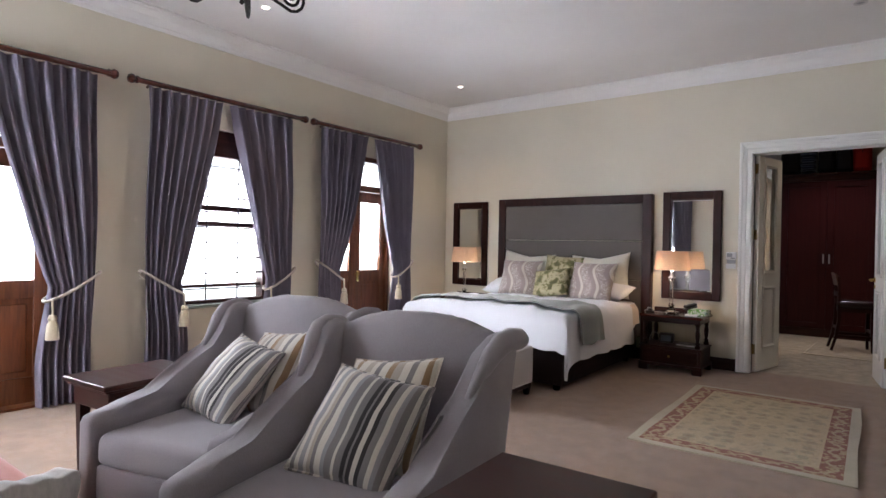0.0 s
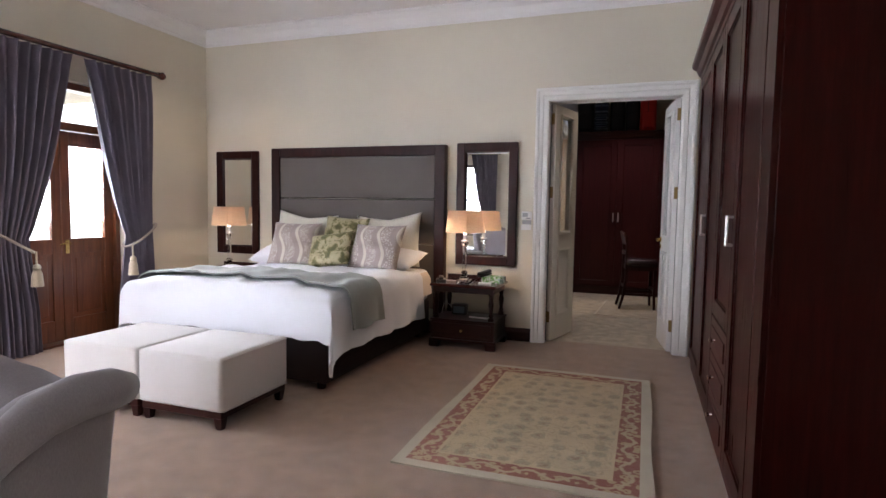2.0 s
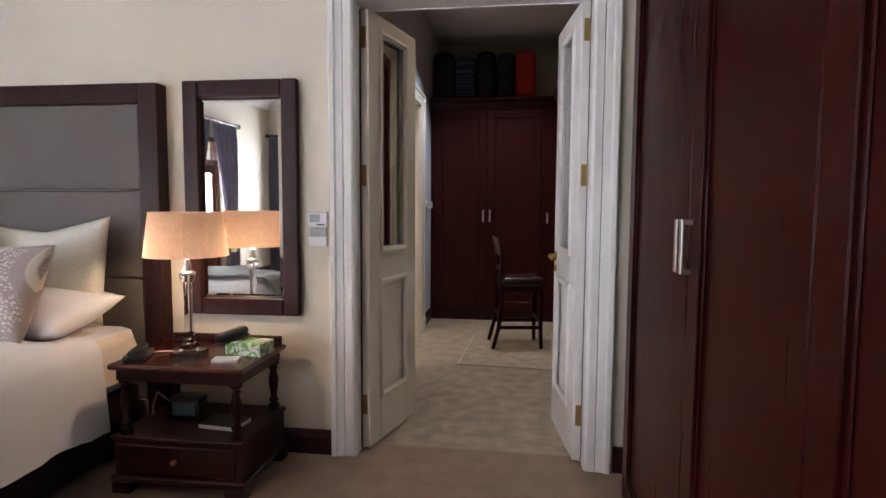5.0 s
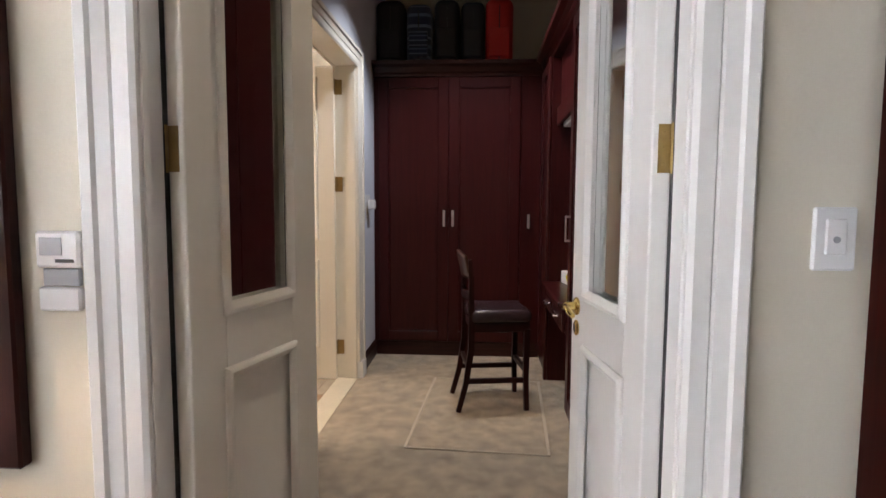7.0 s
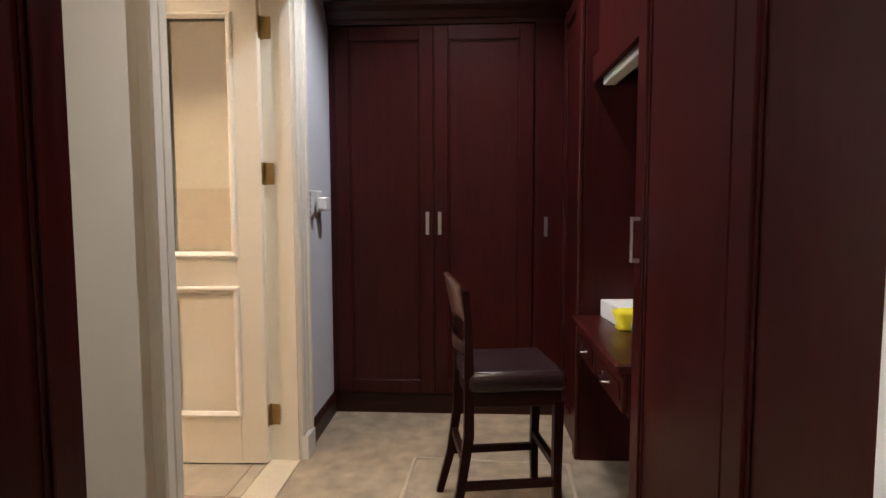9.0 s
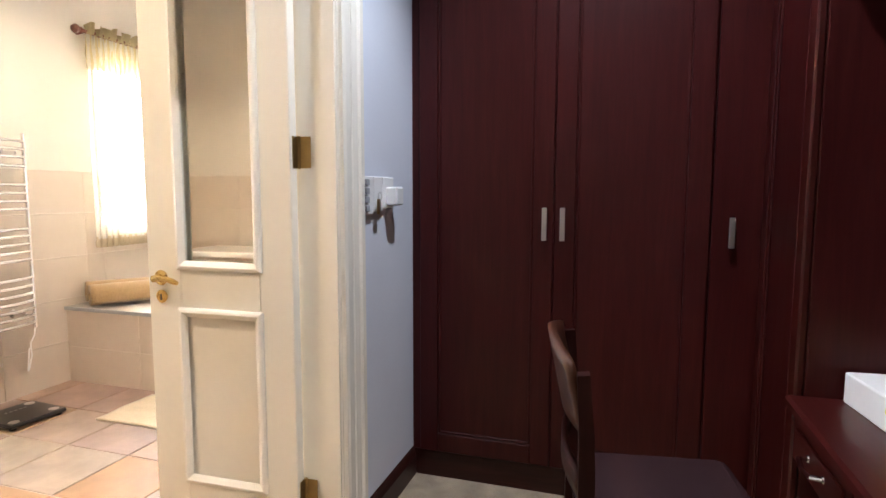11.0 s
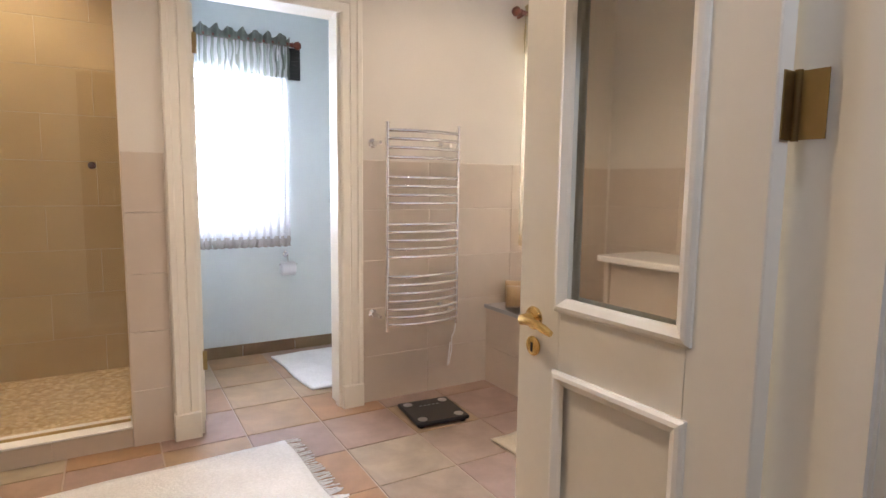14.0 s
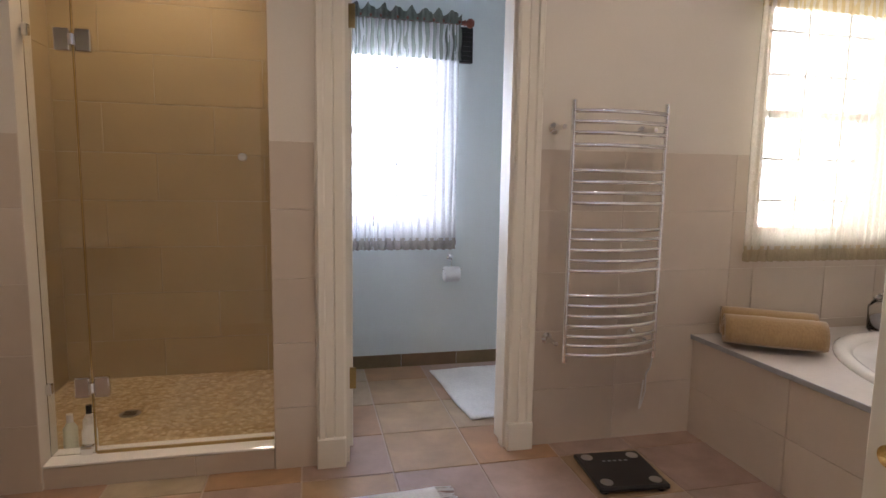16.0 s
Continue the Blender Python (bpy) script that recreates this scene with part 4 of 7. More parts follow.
# ---- armchairs ----
def armchair(m, label):
    c = thing("armchair", m, label, "armchair", "armchairs facing the lounge")
    arm = [(0.0, 0.13), (0.0, 0.47), (0.012, 0.497), (0.05, 0.51), (0.15, 0.522), (0.27, 0.545), (0.38, 0.585), (0.48, 0.645), (0.56, 0.715), (0.62, 0.785), (0.665, 0.85),
           (0.70, 0.895), (0.745, 0.92), (0.80, 0.925), (0.855, 0.91), (0.90, 0.87), (0.92, 0.80), (0.905, 0.60), (0.87, 0.40), (0.83, 0.13)]
    for s in (-1, 1):
        bm = bmesh.new()
        prism(bm, [(y - 0.46, z) for y, z in arm], along((s * 0.325, 0, 0), (s * 0.425, 0, 0), (0, 1, 0), (0, 0, 1)))
        es = [e for e in bm.edges if abs(e.verts[0].co.x - e.verts[1].co.x) < 1e-6]
        bmesh.ops.bevel(bm, geom=es, offset=0.032, segments=4, profile=0.5, affect="EDGES")
        for v in bm.verts:
            k = max(0.0, v.co.z - 0.58)
            kb = max(0.0, v.co.y - 0.0)
            v.co.x += s * (0.55 * k * k * (0.4 + 1.6 * kb))
        part("arm", bm, "chair_fabric", c, "upholstered swooping arm and wing", smooth=True)
        roll = [(s * 0.395, 0.10, 0.70), (s * 0.415, 0.16, 0.78), (s * 0.435, 0.215, 0.845), (s * 0.452, 0.275, 0.885), (s * 0.465, 0.34, 0.895), (s * 0.472, 0.41, 0.885), (s * 0.474, 0.452, 0.872)]
        part("wing_roll", tube(bmesh.new(), roll, 0.047, 16, [0.35, 0.6, 0.85, 1.0, 1.05, 1.0, 0.75]), "chair_fabric", c, "rolled outer edge of the wing", smooth=True)

    bm = bmesh.new()
    for side in (0, 1):
        def fn(a, b):
            u = 2 * a - 1
            top = 0.985 - 0.075 * abs(u) ** 2.2
            z = 0.32 + (top - 0.32) * math.sin(b * math.pi / 2) ** 0.9
            rake = 0.20 * (z - 0.3)
            edge = (1 - b ** 6) ** 0.5
            belly = 0.035 * (1 - u * u) * math.sin(math.pi * min(1, b * 1.1))
            y = 0.21 + rake - belly + 0.05 * (1 - edge) if side == 0 else 0.36 + rake * 0.55 - 0.075 * (1 - edge)
            return (u * 0.375, y, z)
        sheet(bm, 24, 18, fn)
    bmesh.ops.remove_doubles(bm, verts=bm.verts, dist=0.03)
    part("backrest", bm, "chair_fabric", c, smooth=True)
    part("back_panel", boxes((-0.37, 0.37, 0.30, 0.38, 0.13, 0.62), r=0.02), "chair_fabric", c, smooth=True)
    bm = cube(bmesh.new(), -0.328, 0.328, -0.45, 0.30, 0.28, 0.43, 0.045, 4)
    part("seat_cushion", bm, "chair_fabric", c, smooth=True)
    part("front_rail", boxes((-0.335, 0.335, -0.44, 0.34, 0.13, 0.285), r=0.015), "chair_fabric", c, smooth=True)
    for x in (-0.37, 0.37):
        for y in (-0.41, 0.33):
            part("leg", lathe(bmesh.new(), [(0.016, 0), (0.028, 0.14)], 4, Matrix.Translation((x, y, 0)) @ pose(0, 0, 0, 0, 0, 45)), "dark_wood", c)
    for p in c.children:
        p.data.transform(Matrix.Diagonal((0.925, 1.18, 0.935, 1)))
    return c


CHAIRS = (pose(-2.06, 1.07, 0, 0, 0, 14), pose(-1.145, 0.94, 0, 0, 0, 13))
a1 = armchair(CHAIRS[0], "grey upholstered wing armchair with two striped cushions")
a2 = copy_thing(a1, CHAIRS[1])
for i, m in enumerate(CHAIRS):
    cushion("sand and cream striped piped cushion on an armchair", m @ pose(0.04 - 0.03 * i, 0.13, 0.56, -36, -7, -16 + 10 * i), 0.42, 0.45, 0.14, "stripe_sand", 12 + i, "cushions on the armchairs", "stripe_sand")
    cushion("charcoal, grey and cream striped cushion on an armchair", m @ pose(-0.05 + 0.06 * i, -0.02, 0.545, -42, 6, -20 + 18 * i), 0.41, 0.43, 0.15, "stripe_grey", 15 + i, "cushions on the armchairs", "stripe_grey")


# ---- side tables ----
def side_table(m, w, d, h, label):
    t = thing("side_table", m, label, "side table", "side tables by the armchairs")
    part("tabletop", boxes((-w / 2, w / 2, -d / 2, d / 2, h - 0.028, h), r=0.005), "dark_wood_x", t, "polished dark wood top")
    part("moulding", boxes((-w / 2 + 0.015, w / 2 - 0.015, -d / 2 + 0.015, d / 2 - 0.015, h - 0.042, h - 0.028), r=0.004), "dark_wood_x", t)
    part("apron", boxes((-w / 2 + 0.04, w / 2 - 0.04, -d / 2 + 0.04, d / 2 - 0.04, h - 0.14, h - 0.042), r=0.003), "dark_wood_x", t)
    for x in (-1, 1):
        for y in (-1, 1):
            bm = bmesh.new()
            lathe(bm, [(0.022, 0), (0.036, h - 0.14)], 4, Matrix.Translation((x * (w / 2 - 0.07), y * (d / 2 - 0.07), 0)) @ pose(0, 0, 0, 0, 0, 45))
            part("leg", bm, "dark_wood", t)
    return t


side_table(pose(-2.80, 0.92, 0, 0, 0, 4), 0.42, 0.54, 0.50, "dark wood side table beside an armchair")
side_table(pose(-0.36, 0.76, 0, 0, 0, 2), 0.48, 0.56, 0.55, "dark wood lamp table beside an armchair")

# upholstered footstool with a throw, in front of the armchairs
fs = thing("footstool", Matrix.Translation((-2.18, -0.17, 0)), "terracotta upholstered footstool in front of the armchairs", "footstool")
part("seat", cube(bmesh.new(), -0.33, 0.33, -0.36, 0.36, 0.12, 0.40, 0.05, 4), cloth("terracotta", (0.42, 0.10, 0.05), vary=0.08), fs, smooth=True)
for x in (-0.26, 0.26):
    for y in (-0.29, 0.29):
        part("leg", lathe(bmesh.new(), [(0.02, 0), (0.026, 0.13)], 10, Matrix.Translation((x, y, 0))), "dark_wood", fs)
kt = thing("knitted_throw", Matrix.Translation((-1.855, 0.04, 0)), "pale grey striped woven throw hanging off the footstool", "throw")


def knit(a, b):
    s = a * 0.36
    x = -0.06 + min(s, 0.06) + 0.03 * math.sin(min(1.57, max(0.0, (s - 0.04) / 0.06)))
    z = 0.408 - 0.9 * max(0.0, s - 0.07) + 0.004 * math.sin(b * 34 + a * 2)
    return (x + 0.012 * math.sin(b * 9), (b - 0.5) * 0.42 + 0.05 * a + 0.02 * math.sin(a * 7), z + 0.008 * noise.noise(Vector((a * 6, b * 6, 0))))


part("knit", sheet(bmesh.new(), 40, 40, knit, 0.008), cloth("knit_wool", (0.52, 0.50, 0.48), weave=200, relief=1.0), kt, smooth=True)


# ---- patterned rug ----
def rug_material(w, h):
    mat = MATS["rug_pile"] = bpy.data.materials.new("rug_pile")
    nt, b = nodes_of(mat)
    tc = nt.nodes.new("ShaderNodeTexCoord")
    sep = nt.nodes.new("ShaderNodeSeparateXYZ")
    nt.links.new(tc.outputs["Object"], sep.inputs[0])

    def mth(op, a, c=None, d=None):
        n = nt.nodes.new("ShaderNodeMath")
        n.operation = op
        for s, v in zip(n.inputs, (a, c, d)):
            if v is None:
                continue
            if hasattr(v, "is_linked"):
                nt.links.new(v, s)
            else:
                s.default_value = v
        return n.outputs[0]

    dx = mth("SUBTRACT", w / 2, mth("ABSOLUTE", sep.outputs[0]))
    dy = mth("SUBTRACT", h / 2, mth("ABSOLUTE", sep.outputs[1]))
    edge = mth("MINIMUM", dx, dy)
    run = mth("ADD", mth("MULTIPLY", sep.outputs[0], mth("GREATER_THAN", dx, dy)), mth("MULTIPLY", sep.outputs[1], mth("LESS_THAN", dx, dy)))
    cream, red, olive = (0.53, 0.40, 0.225), (0.24, 0.058, 0.022), (0.28, 0.20, 0.10)
    # border: red ground with a cream winding vine and rosettes
    mid = mth("SUBTRACT", edge, 0.115)
    vine = mth("ABSOLUTE", mth("SUBTRACT", mid, mth("MULTIPLY", mth("SINE", mth("MULTIPLY", run, 28.56)), 0.028)))
    wob = mth("MULTIPLY", mth("SUBTRACT", noise_tex(nt, coords(nt), 60, 2), 0.5), 0.02)
    vine_f = ramp(nt, mth("MULTIPLY", mth("ADD", vine, wob), 10.0), [(0.06, (1, 1, 1)), (0.13, (0, 0, 0))])
    cell = mth("SUBTRACT", mth("MODULO", mth("ADD", run, 5.0), 0.11), 0.055)
    ros = mth("SQRT", mth("ADD", mth("POWER", cell, 2.0), mth("POWER", mth("ADD", mid, mth("MULTIPLY", mth("SINE", mth("MULTIPLY", run, 28.56)), 0.02)), 2.0)))
    ros_f = ramp(nt, mth("MULTIPLY", mth("ADD", ros, wob), 10.0), [(0.13, (1, 1, 1)), (0.22, (0, 0, 0))])
    leaf_v = nt.nodes.new("ShaderNodeTexVoronoi")
    leaf_v.inputs["Scale"].default_value = 19
    nt.links.new(coords(nt), leaf_v.inputs["Vector"])
    leaf_d = mth("ADD", leaf_v.outputs["Distance"], mth("MULTIPLY", mth("SUBTRACT", noise_tex(nt, coords(nt), 55, 2), 0.5), 0.5))
    leaf_f = ramp(nt, leaf_d, [(0.10, (0, 0, 0)), (0.16, (1, 1, 1)), (0.36, (1, 1, 1)), (0.42, (0, 0, 0))])
    border = mixc(nt, leaf_f, red, (0.43, 0.30, 0.15))
    border = mixc(nt, vine_f, border, (0.46, 0.34, 0.19))
    border = mixc(nt, ros_f, border, (0.45, 0.33, 0.18))
    # field: scattered flowers and stems
    v1 = nt.nodes.new("ShaderNodeTexVoronoi")
    v1.inputs["Scale"].default_value, v1.inputs["Randomness"].default_value = 9.5, 0.55
    nt.links.new(coords(nt), v1.inputs["Vector"])
    flower = ramp(nt, mth("ADD", v1.outputs["Distance"], mth("MULTIPLY", mth("SUBTRACT", noise_tex(nt, coords(nt), 70, 2), 0.5), 0.55)), [(0.14, (0.30, 0.19, 0.10)), (0.20, (0.5, 0.4, 0.25)), (0.24, (0.33, 0.27, 0.15)), (0.32, (0.36, 0.29, 0.17)), (0.40, cream)])
    stem_n = noise_tex(nt, coords(nt), 17, 2, 0.5, 1.2)
    stem = ramp(nt, mth("ABSOLUTE", mth("SUBTRACT", stem_n, 0.5)), [(0.012, (1, 1, 1)), (0.03, (0, 0, 0))])
    field = mixc(nt, mth("MULTIPLY", stem, 0.55), flower, olive)
    step = mth("GREATER_THAN", edge, 0.185)
    c = mixc(nt, step, border, field)
    line = mth("MULTIPLY", mth("GREATER_THAN", edge, 0.172), mth("LESS_THAN", edge, 0.188))
    c = mixc(nt, line, c, cream)
    outer = mth("LESS_THAN", edge, 0.058)
    c = mixc(nt, outer, c, (0.52, 0.45, 0.32))
    worn = ramp(nt, noise_tex(nt, coords(nt), 5, 4), [(0.3, (0.82, 0.82, 0.82)), (0.7, (1, 1, 1))])
    nt.links.new(mixc(nt, 1.0, c, worn, "MULTIPLY"), b.inputs["Base Color"])
    b.inputs["Roughness"].default_value, b.inputs["Sheen Weight"].default_value = 0.95, 0.2
    bump(nt, b, noise_tex(nt, coords(nt), 320, 2), 0.6, 0.003)
    return mat


RW, RH = 1.185, 1.86
rug_material(RW, RH)
rug = thing("rug", pose(-0.312, 3.995, 0.002, 0, 0, 0), "cream and rust patterned wool rug on the carpet", "rug")


def rug_top(a, b):
    x, y = (a - 0.5) * RW, (b - 0.5) * RH
    return (x + 0.006 * math.sin(y * 5), y + 0.005 * math.sin(x * 6 + 1), 0.009 + 0.002 * noise.noise(Vector((x * 4, y * 4, 0))))


part("weave", sheet(bmesh.new(), 30, 44, rug_top, 0.009), "rug_pile", rug)


# ---- wardrobe ----
def bar_handle(parent, x, y, z0, z1, out=-1, axis="x"):
    """Satin bar handle that stands off a door along one axis."""
    o = 0.024 * out
    if axis == "x":
        bm = boxes((min(x, x + o), max(x, x + o), y - 0.006, y + 0.006, z0, z0 + 0.012), (min(x, x + o), max(x, x + o), y - 0.006, y + 0.006, z1 - 0.012, z1))
        cube(bm, x + o - 0.003, x + o + 0.003, y - 0.011, y + 0.011, z0, z1, 0.0015)
    else:
        bm = boxes((x - 0.006, x + 0.006, min(y, y + o), max(y, y + o), z0, z0 + 0.012), (x - 0.006, x + 0.006, min(y, y + o), max(y, y + o), z1 - 0.012, z1))
        cube(bm, x - 0.010, x + 0.010, y + o - 0.003, y + o + 0.003, z0, z1, 0.0015)
    return part("handle", bm, "satin_steel", parent, "satin steel bar handle")


def panel_door(parent, fix, a0, a1, z0, z1, axis="x", out=-1, frame=0.085, mat="mahogany"):
    """Framed door with a recessed field, standing on the plane x (or y) = fix."""
    def slab(f0, f1, p0, p1, q0, q1):
        lo, hi = min(fix + out * f0, fix + out * f1), max(fix + out * f0, fix + out * f1)
        return (lo, hi, p0, p1, q0, q1) if axis == "x" else (p0, p1, lo, hi, q0, q1)
    g = 0.0025
    a0, a1, z0, z1 = a0 + g, a1 - g, z0 + g, z1 - g
    bm = boxes(slab(0, 0.022, a0, a0 + frame, z0, z1), slab(0, 0.022, a1 - frame, a1, z0, z1), slab(0, 0.022, a0 + frame, a1 - frame, z0, z0 + frame), slab(0, 0.022, a0 + frame, a1 - frame, z1 - frame, z1), r=0.003)
    d = part("door", bm, mat, parent)
    bm = boxes(slab(0, 0.008, a0 + frame, a1 - frame, z0 + frame, z1 - frame))
    i = 0.012
    for s in (slab(0.008, 0.014, a0 + frame, a0 + frame + i, z0 + frame, z1 - frame), slab(0.008, 0.014, a1 - frame - i, a1 - frame, z0 + frame, z1 - frame),
              slab(0.008, 0.014, a0 + frame + i, a1 - frame - i, z0 + frame, z0 + frame + i), slab(0.008, 0.014, a0 + frame + i, a1 - frame - i, z1 - frame - i, z1 - frame)):
        cube(bm, *s, r=0.003)
    part("panel", bm, mat, d)
    return d


WCORN = [(0, 0), (0.02, 0), (0.025, 0.02), (0.04, 0.03), (0.055, 0.065), (0.085, 0.085), (0.09, 0.11), (0, 0.11)]
WF = 0.585
wd = thing("wardrobe", Matrix(), "tall dark mahogany wardrobe with four panelled doors", "wardrobe")
part("carcass", boxes((WF, 1.215, 2.70, 5.48, 0.08, 2.22), r=0.003), "mahogany", wd)
part("plinth", boxes((WF - 0.004, 1.21, 2.705, 5.475, 0, 0.08)), "mahogany_y", wd)
bm = prism(bmesh.new(), WCORN, along((WF, 2.69, 2.22), (WF, 5.49, 2.22), (-1, 0, 0), (0, 0, 1)))
prism(bm, WCORN, along((WF, 5.48, 2.22), (1.21, 5.48, 2.22), (0, 1, 0), (0, 0, 1)))
prism(bm, WCORN, along((WF, 2.70, 2.22), (1.21, 2.70, 2.22), (0, -1, 0), (0, 0, 1)))
cube(bm, WF, 1.21, 2.70, 5.48, 2.22, 2.325)
part("cornice", bm, "mahogany_y", wd, smooth=False)
DW = (5.44, 4.66, 4.05, 3.435, 2.86)
for i in range(4):
    y1, y0 = DW[i], DW[i + 1]
    door = panel_door(wd, WF, y0, y1, 0.09 if i != 2 else 0.665, 2.21)
    hy = y0 + 0.024 if i in (0, 2) else y1 - 0.024
    bar_handle(door, WF - 0.022, hy, 1.065, 1.20)
for y0, y1, d in ((2.702, 2.858, 0.02), (5.442, 5.478, 0.004)):
    part("end_post", boxes((WF - d, WF, y0, y1, 0.08, 2.22), r=0.0015), "mahogany", wd)
for z0, z1 in ((0.09, 0.28), (0.285, 0.47), (0.475, 0.66)):
    dr = part("drawer", boxes((WF - 0.022, WF, DW[3] + 0.003, DW[2] - 0.003, z0, z1), r=0.004), "mahogany_y", wd)
    part("panel", boxes((WF - 0.028, WF - 0.0215, DW[3] + 0.06, DW[2] - 0.06, z0 + 0.045, z1 - 0.045), r=0.003), "mahogany_y", dr)
    ky, kz = (DW[3] + DW[2]) / 2 + 0.05, (z0 + z1) / 2
    part("knob", lathe(bmesh.new(), [(0.001, 0), (0.008, 0), (0.006, 0.012), (0.014, 0.02), (0.014, 0.026), (0.001, 0.031)], 14, pose(WF - 0.028, ky, kz, 0, -90, 0)), "chrome", dr, "small bright metal knob")


# ---- bedside tables, lamps, mirrors ----
def nightstand(m):
    n = thing("nightstand", m, "dark mahogany bedside table with turned posts and drawer", "bedside table", "bedside tables")
    bm = cube(bmesh.new(), -0.30, 0.30, -0.235, 0.225, 0.535, 0.56, 0.008)
    part("tabletop", bm, "table_mahogany", n, "polished red-brown top")
    part("apron", boxes((-0.275, 0.275, -0.21, 0.205, 0.485, 0.535), r=0.003), "dark_wood_x", n)
    part("gallery", boxes((-0.28, 0.28, 0.205, 0.222, 0.56, 0.60), r=0.004), "dark_wood_x", n)
    post = [(0.026, 0.25), (0.026, 0.275), (0.016, 0.285), (0.024, 0.30), (0.014, 0.315), (0.02, 0.36), (0.024, 0.40), (0.015, 0.44), (0.022, 0.455), (0.016, 0.465), (0.026, 0.475), (0.026, 0.49)]
    for x in (-0.25, 0.25):
        for y in (-0.185, 0.18):
            part("post", lathe(bmesh.new(), post, 14, Matrix.Translation((x, y, 0))), "dark_wood", n)
    part("cabinet", boxes((-0.285, 0.285, -0.22, 0.215, 0.075, 0.235), r=0.003), "dark_wood_x", n)
    part("shelf", boxes((-0.295, 0.295, -0.23, 0.22, 0.235, 0.252), r=0.004), "dark_wood_x", n)
    d = part("drawer", boxes((-0.262, 0.262, -0.232, -0.22, 0.10, 0.22), r=0.004), "dark_wood_x", n)
    part("knob", lathe(bmesh.new(), [(0.001, 0), (0.008, 0), (0.006, 0.01), (0.013, 0.018), (0.001, 0.026)], 12, pose(0, -0.232, 0.16, 90, 0, 0)), "aged_brass", d)
    part("base", boxes((-0.30, 0.30, -0.235, 0.225, 0.055, 0.08), r=0.005), "dark_wood_x", n)
    for x in (-1, 1):
        for y in (-0.2, 0.19):
            part("foot", boxes((x * 0.30 - (0.09 if x > 0 else 0), x * 0.30 + (0.09 if x < 0 else 0), y - 0.032, y + 0.032, 0, 0.056), r=0.006), "dark_wood_x", n)
    return n


nightstand(Matrix.Translation((-1.262, 5.545, 0)))
nightstand(Matrix.Translation((-3.865, 5.545, 0)))


def shade_material():
    mat = MATS["lamp_shade"] = bpy.data.materials.new("lamp_shade")
    nt, b = nodes_of(mat)
    n = noise_tex(nt, coords(nt, (1, 1, 0.3)), 180, 2)
    c = ramp(nt, n, [(0.3, (0.80, 0.62, 0.48)), (0.7, (0.90, 0.73, 0.58))])
    nt.links.new(c, b.inputs["Base Color"])
    b.inputs["Roughness"].default_value = 0.9
    tr = nt.nodes.new("ShaderNodeBsdfTranslucent")
    nt.links.new(c, tr.inputs[0])
    mx = nt.nodes.new("ShaderNodeMixShader")
    mx.inputs[0].default_value = 0.6
    nt.links.new(b.outputs[0], mx.inputs[1])
    nt.links.new(tr.outputs[0], mx.inputs[2])
    nt.links.new(mx.outputs[0], nt.nodes["Material Output"].inputs[0])
    return mat


shade_material()


def table_lamp(m):
    l = thing("table_lamp", m, "lit glass column table lamp with peach fabric shade", "table lamp", "bedside lamps")
    part("base", boxes((-0.06, 0.06, -0.06, 0.06, 0, 0.022), r=0.004), "crystal", l, "clear glass base block")
    part("stem", lathe(bmesh.new(), [(0.042, 0.022), (0.046, 0.04), (0.026, 0.06), (0.022, 0.075), (0.032, 0.09), (0.019, 0.105), (0.017, 0.24), (0.02, 0.325), (0.03, 0.335), (0.034, 0.35), (0.03, 0.362)], 20), "crystal", l, "clear glass column")
    part("collar", lathe(bmesh.new(), [(0.034, 0.362), (0.036, 0.372), (0.02, 0.38), (0.012, 0.43)], 18), "satin_steel", l)
    bm = lathe(bmesh.new(), [(0.175, 0.445), (0.15, 0.635)], 40, cap=False)
    bmesh.ops.solidify(bm, geom=list(bm.faces), thickness=0.0015)
    part("shade", bm, "lamp_shade", l, "peach fabric drum shade", smooth=True)
    part("shade_ring", lathe(bmesh.new(), [(0.149, 0.633), (0.152, 0.633), (0.152, 0.637), (0.149, 0.637)], 40, cap=False), "lamp_shade", l)
    part("light_bulb", lathe(bmesh.new(), [(0.012, 0.43), (0.02, 0.445), (0.028, 0.475), (0.024, 0.505), (0.001, 0.52)], 16), "lamp_glow", l, "glowing warm bulb")
    return l


table_lamp(Matrix.Translation((-1.30, 5.50, 0.56)))
table_lamp(Matrix.Translation((-3.88, 5.53, 0.56)))


def wall_mirror(x0, x1, z0, z1):
    w, h, f = x1 - x0, z1 - z0, 0.08
    m = thing("wall_mirror", Matrix.Translation((x0, 5.826, z0)), "tall wall mirror in a wide dark wood frame", "mirror", "mirrors beside the bed")
    for row in ((0, f, 0, h), (w - f, w, 0, h), (f, w - f, 0, f), (f, w - f, h - f, h)):
        part("frame", boxes((row[0], row[1], -0.036, 0, row[2], row[3]), r=0.006), "dark_wood", m)
    b = 0.022
    part("glass", boxes((f + b, w - f - b, -0.014, -0.004, f + b, h - f - b)), "mirror_glass", m, "silvered mirror glass")
    bm = bmesh.new()
    o = [bm.verts.new((x, -0.009, z)) for x, z in ((f, f), (w - f, f), (w - f, h - f), (f, h - f))]
    i = [bm.verts.new((x, -0.0142, z)) for x, z in ((f + b, f + b), (w - f - b, f + b), (w - f - b, h - f - b), (f + b, h - f - b))]
    for k in range(4):
        bm.faces.new((o[k], o[(k + 1) % 4], i[(k + 1) % 4], i[k]))
    part("bevelled_edge", bm, "mirror_glass", m, "bevelled mirror edge", smooth=False)
    return m


wall_mirror(-1.485, -0.905, 0.69, 1.825)
wall_mirror(-4.265, -3.72, 0.69, 1.795)

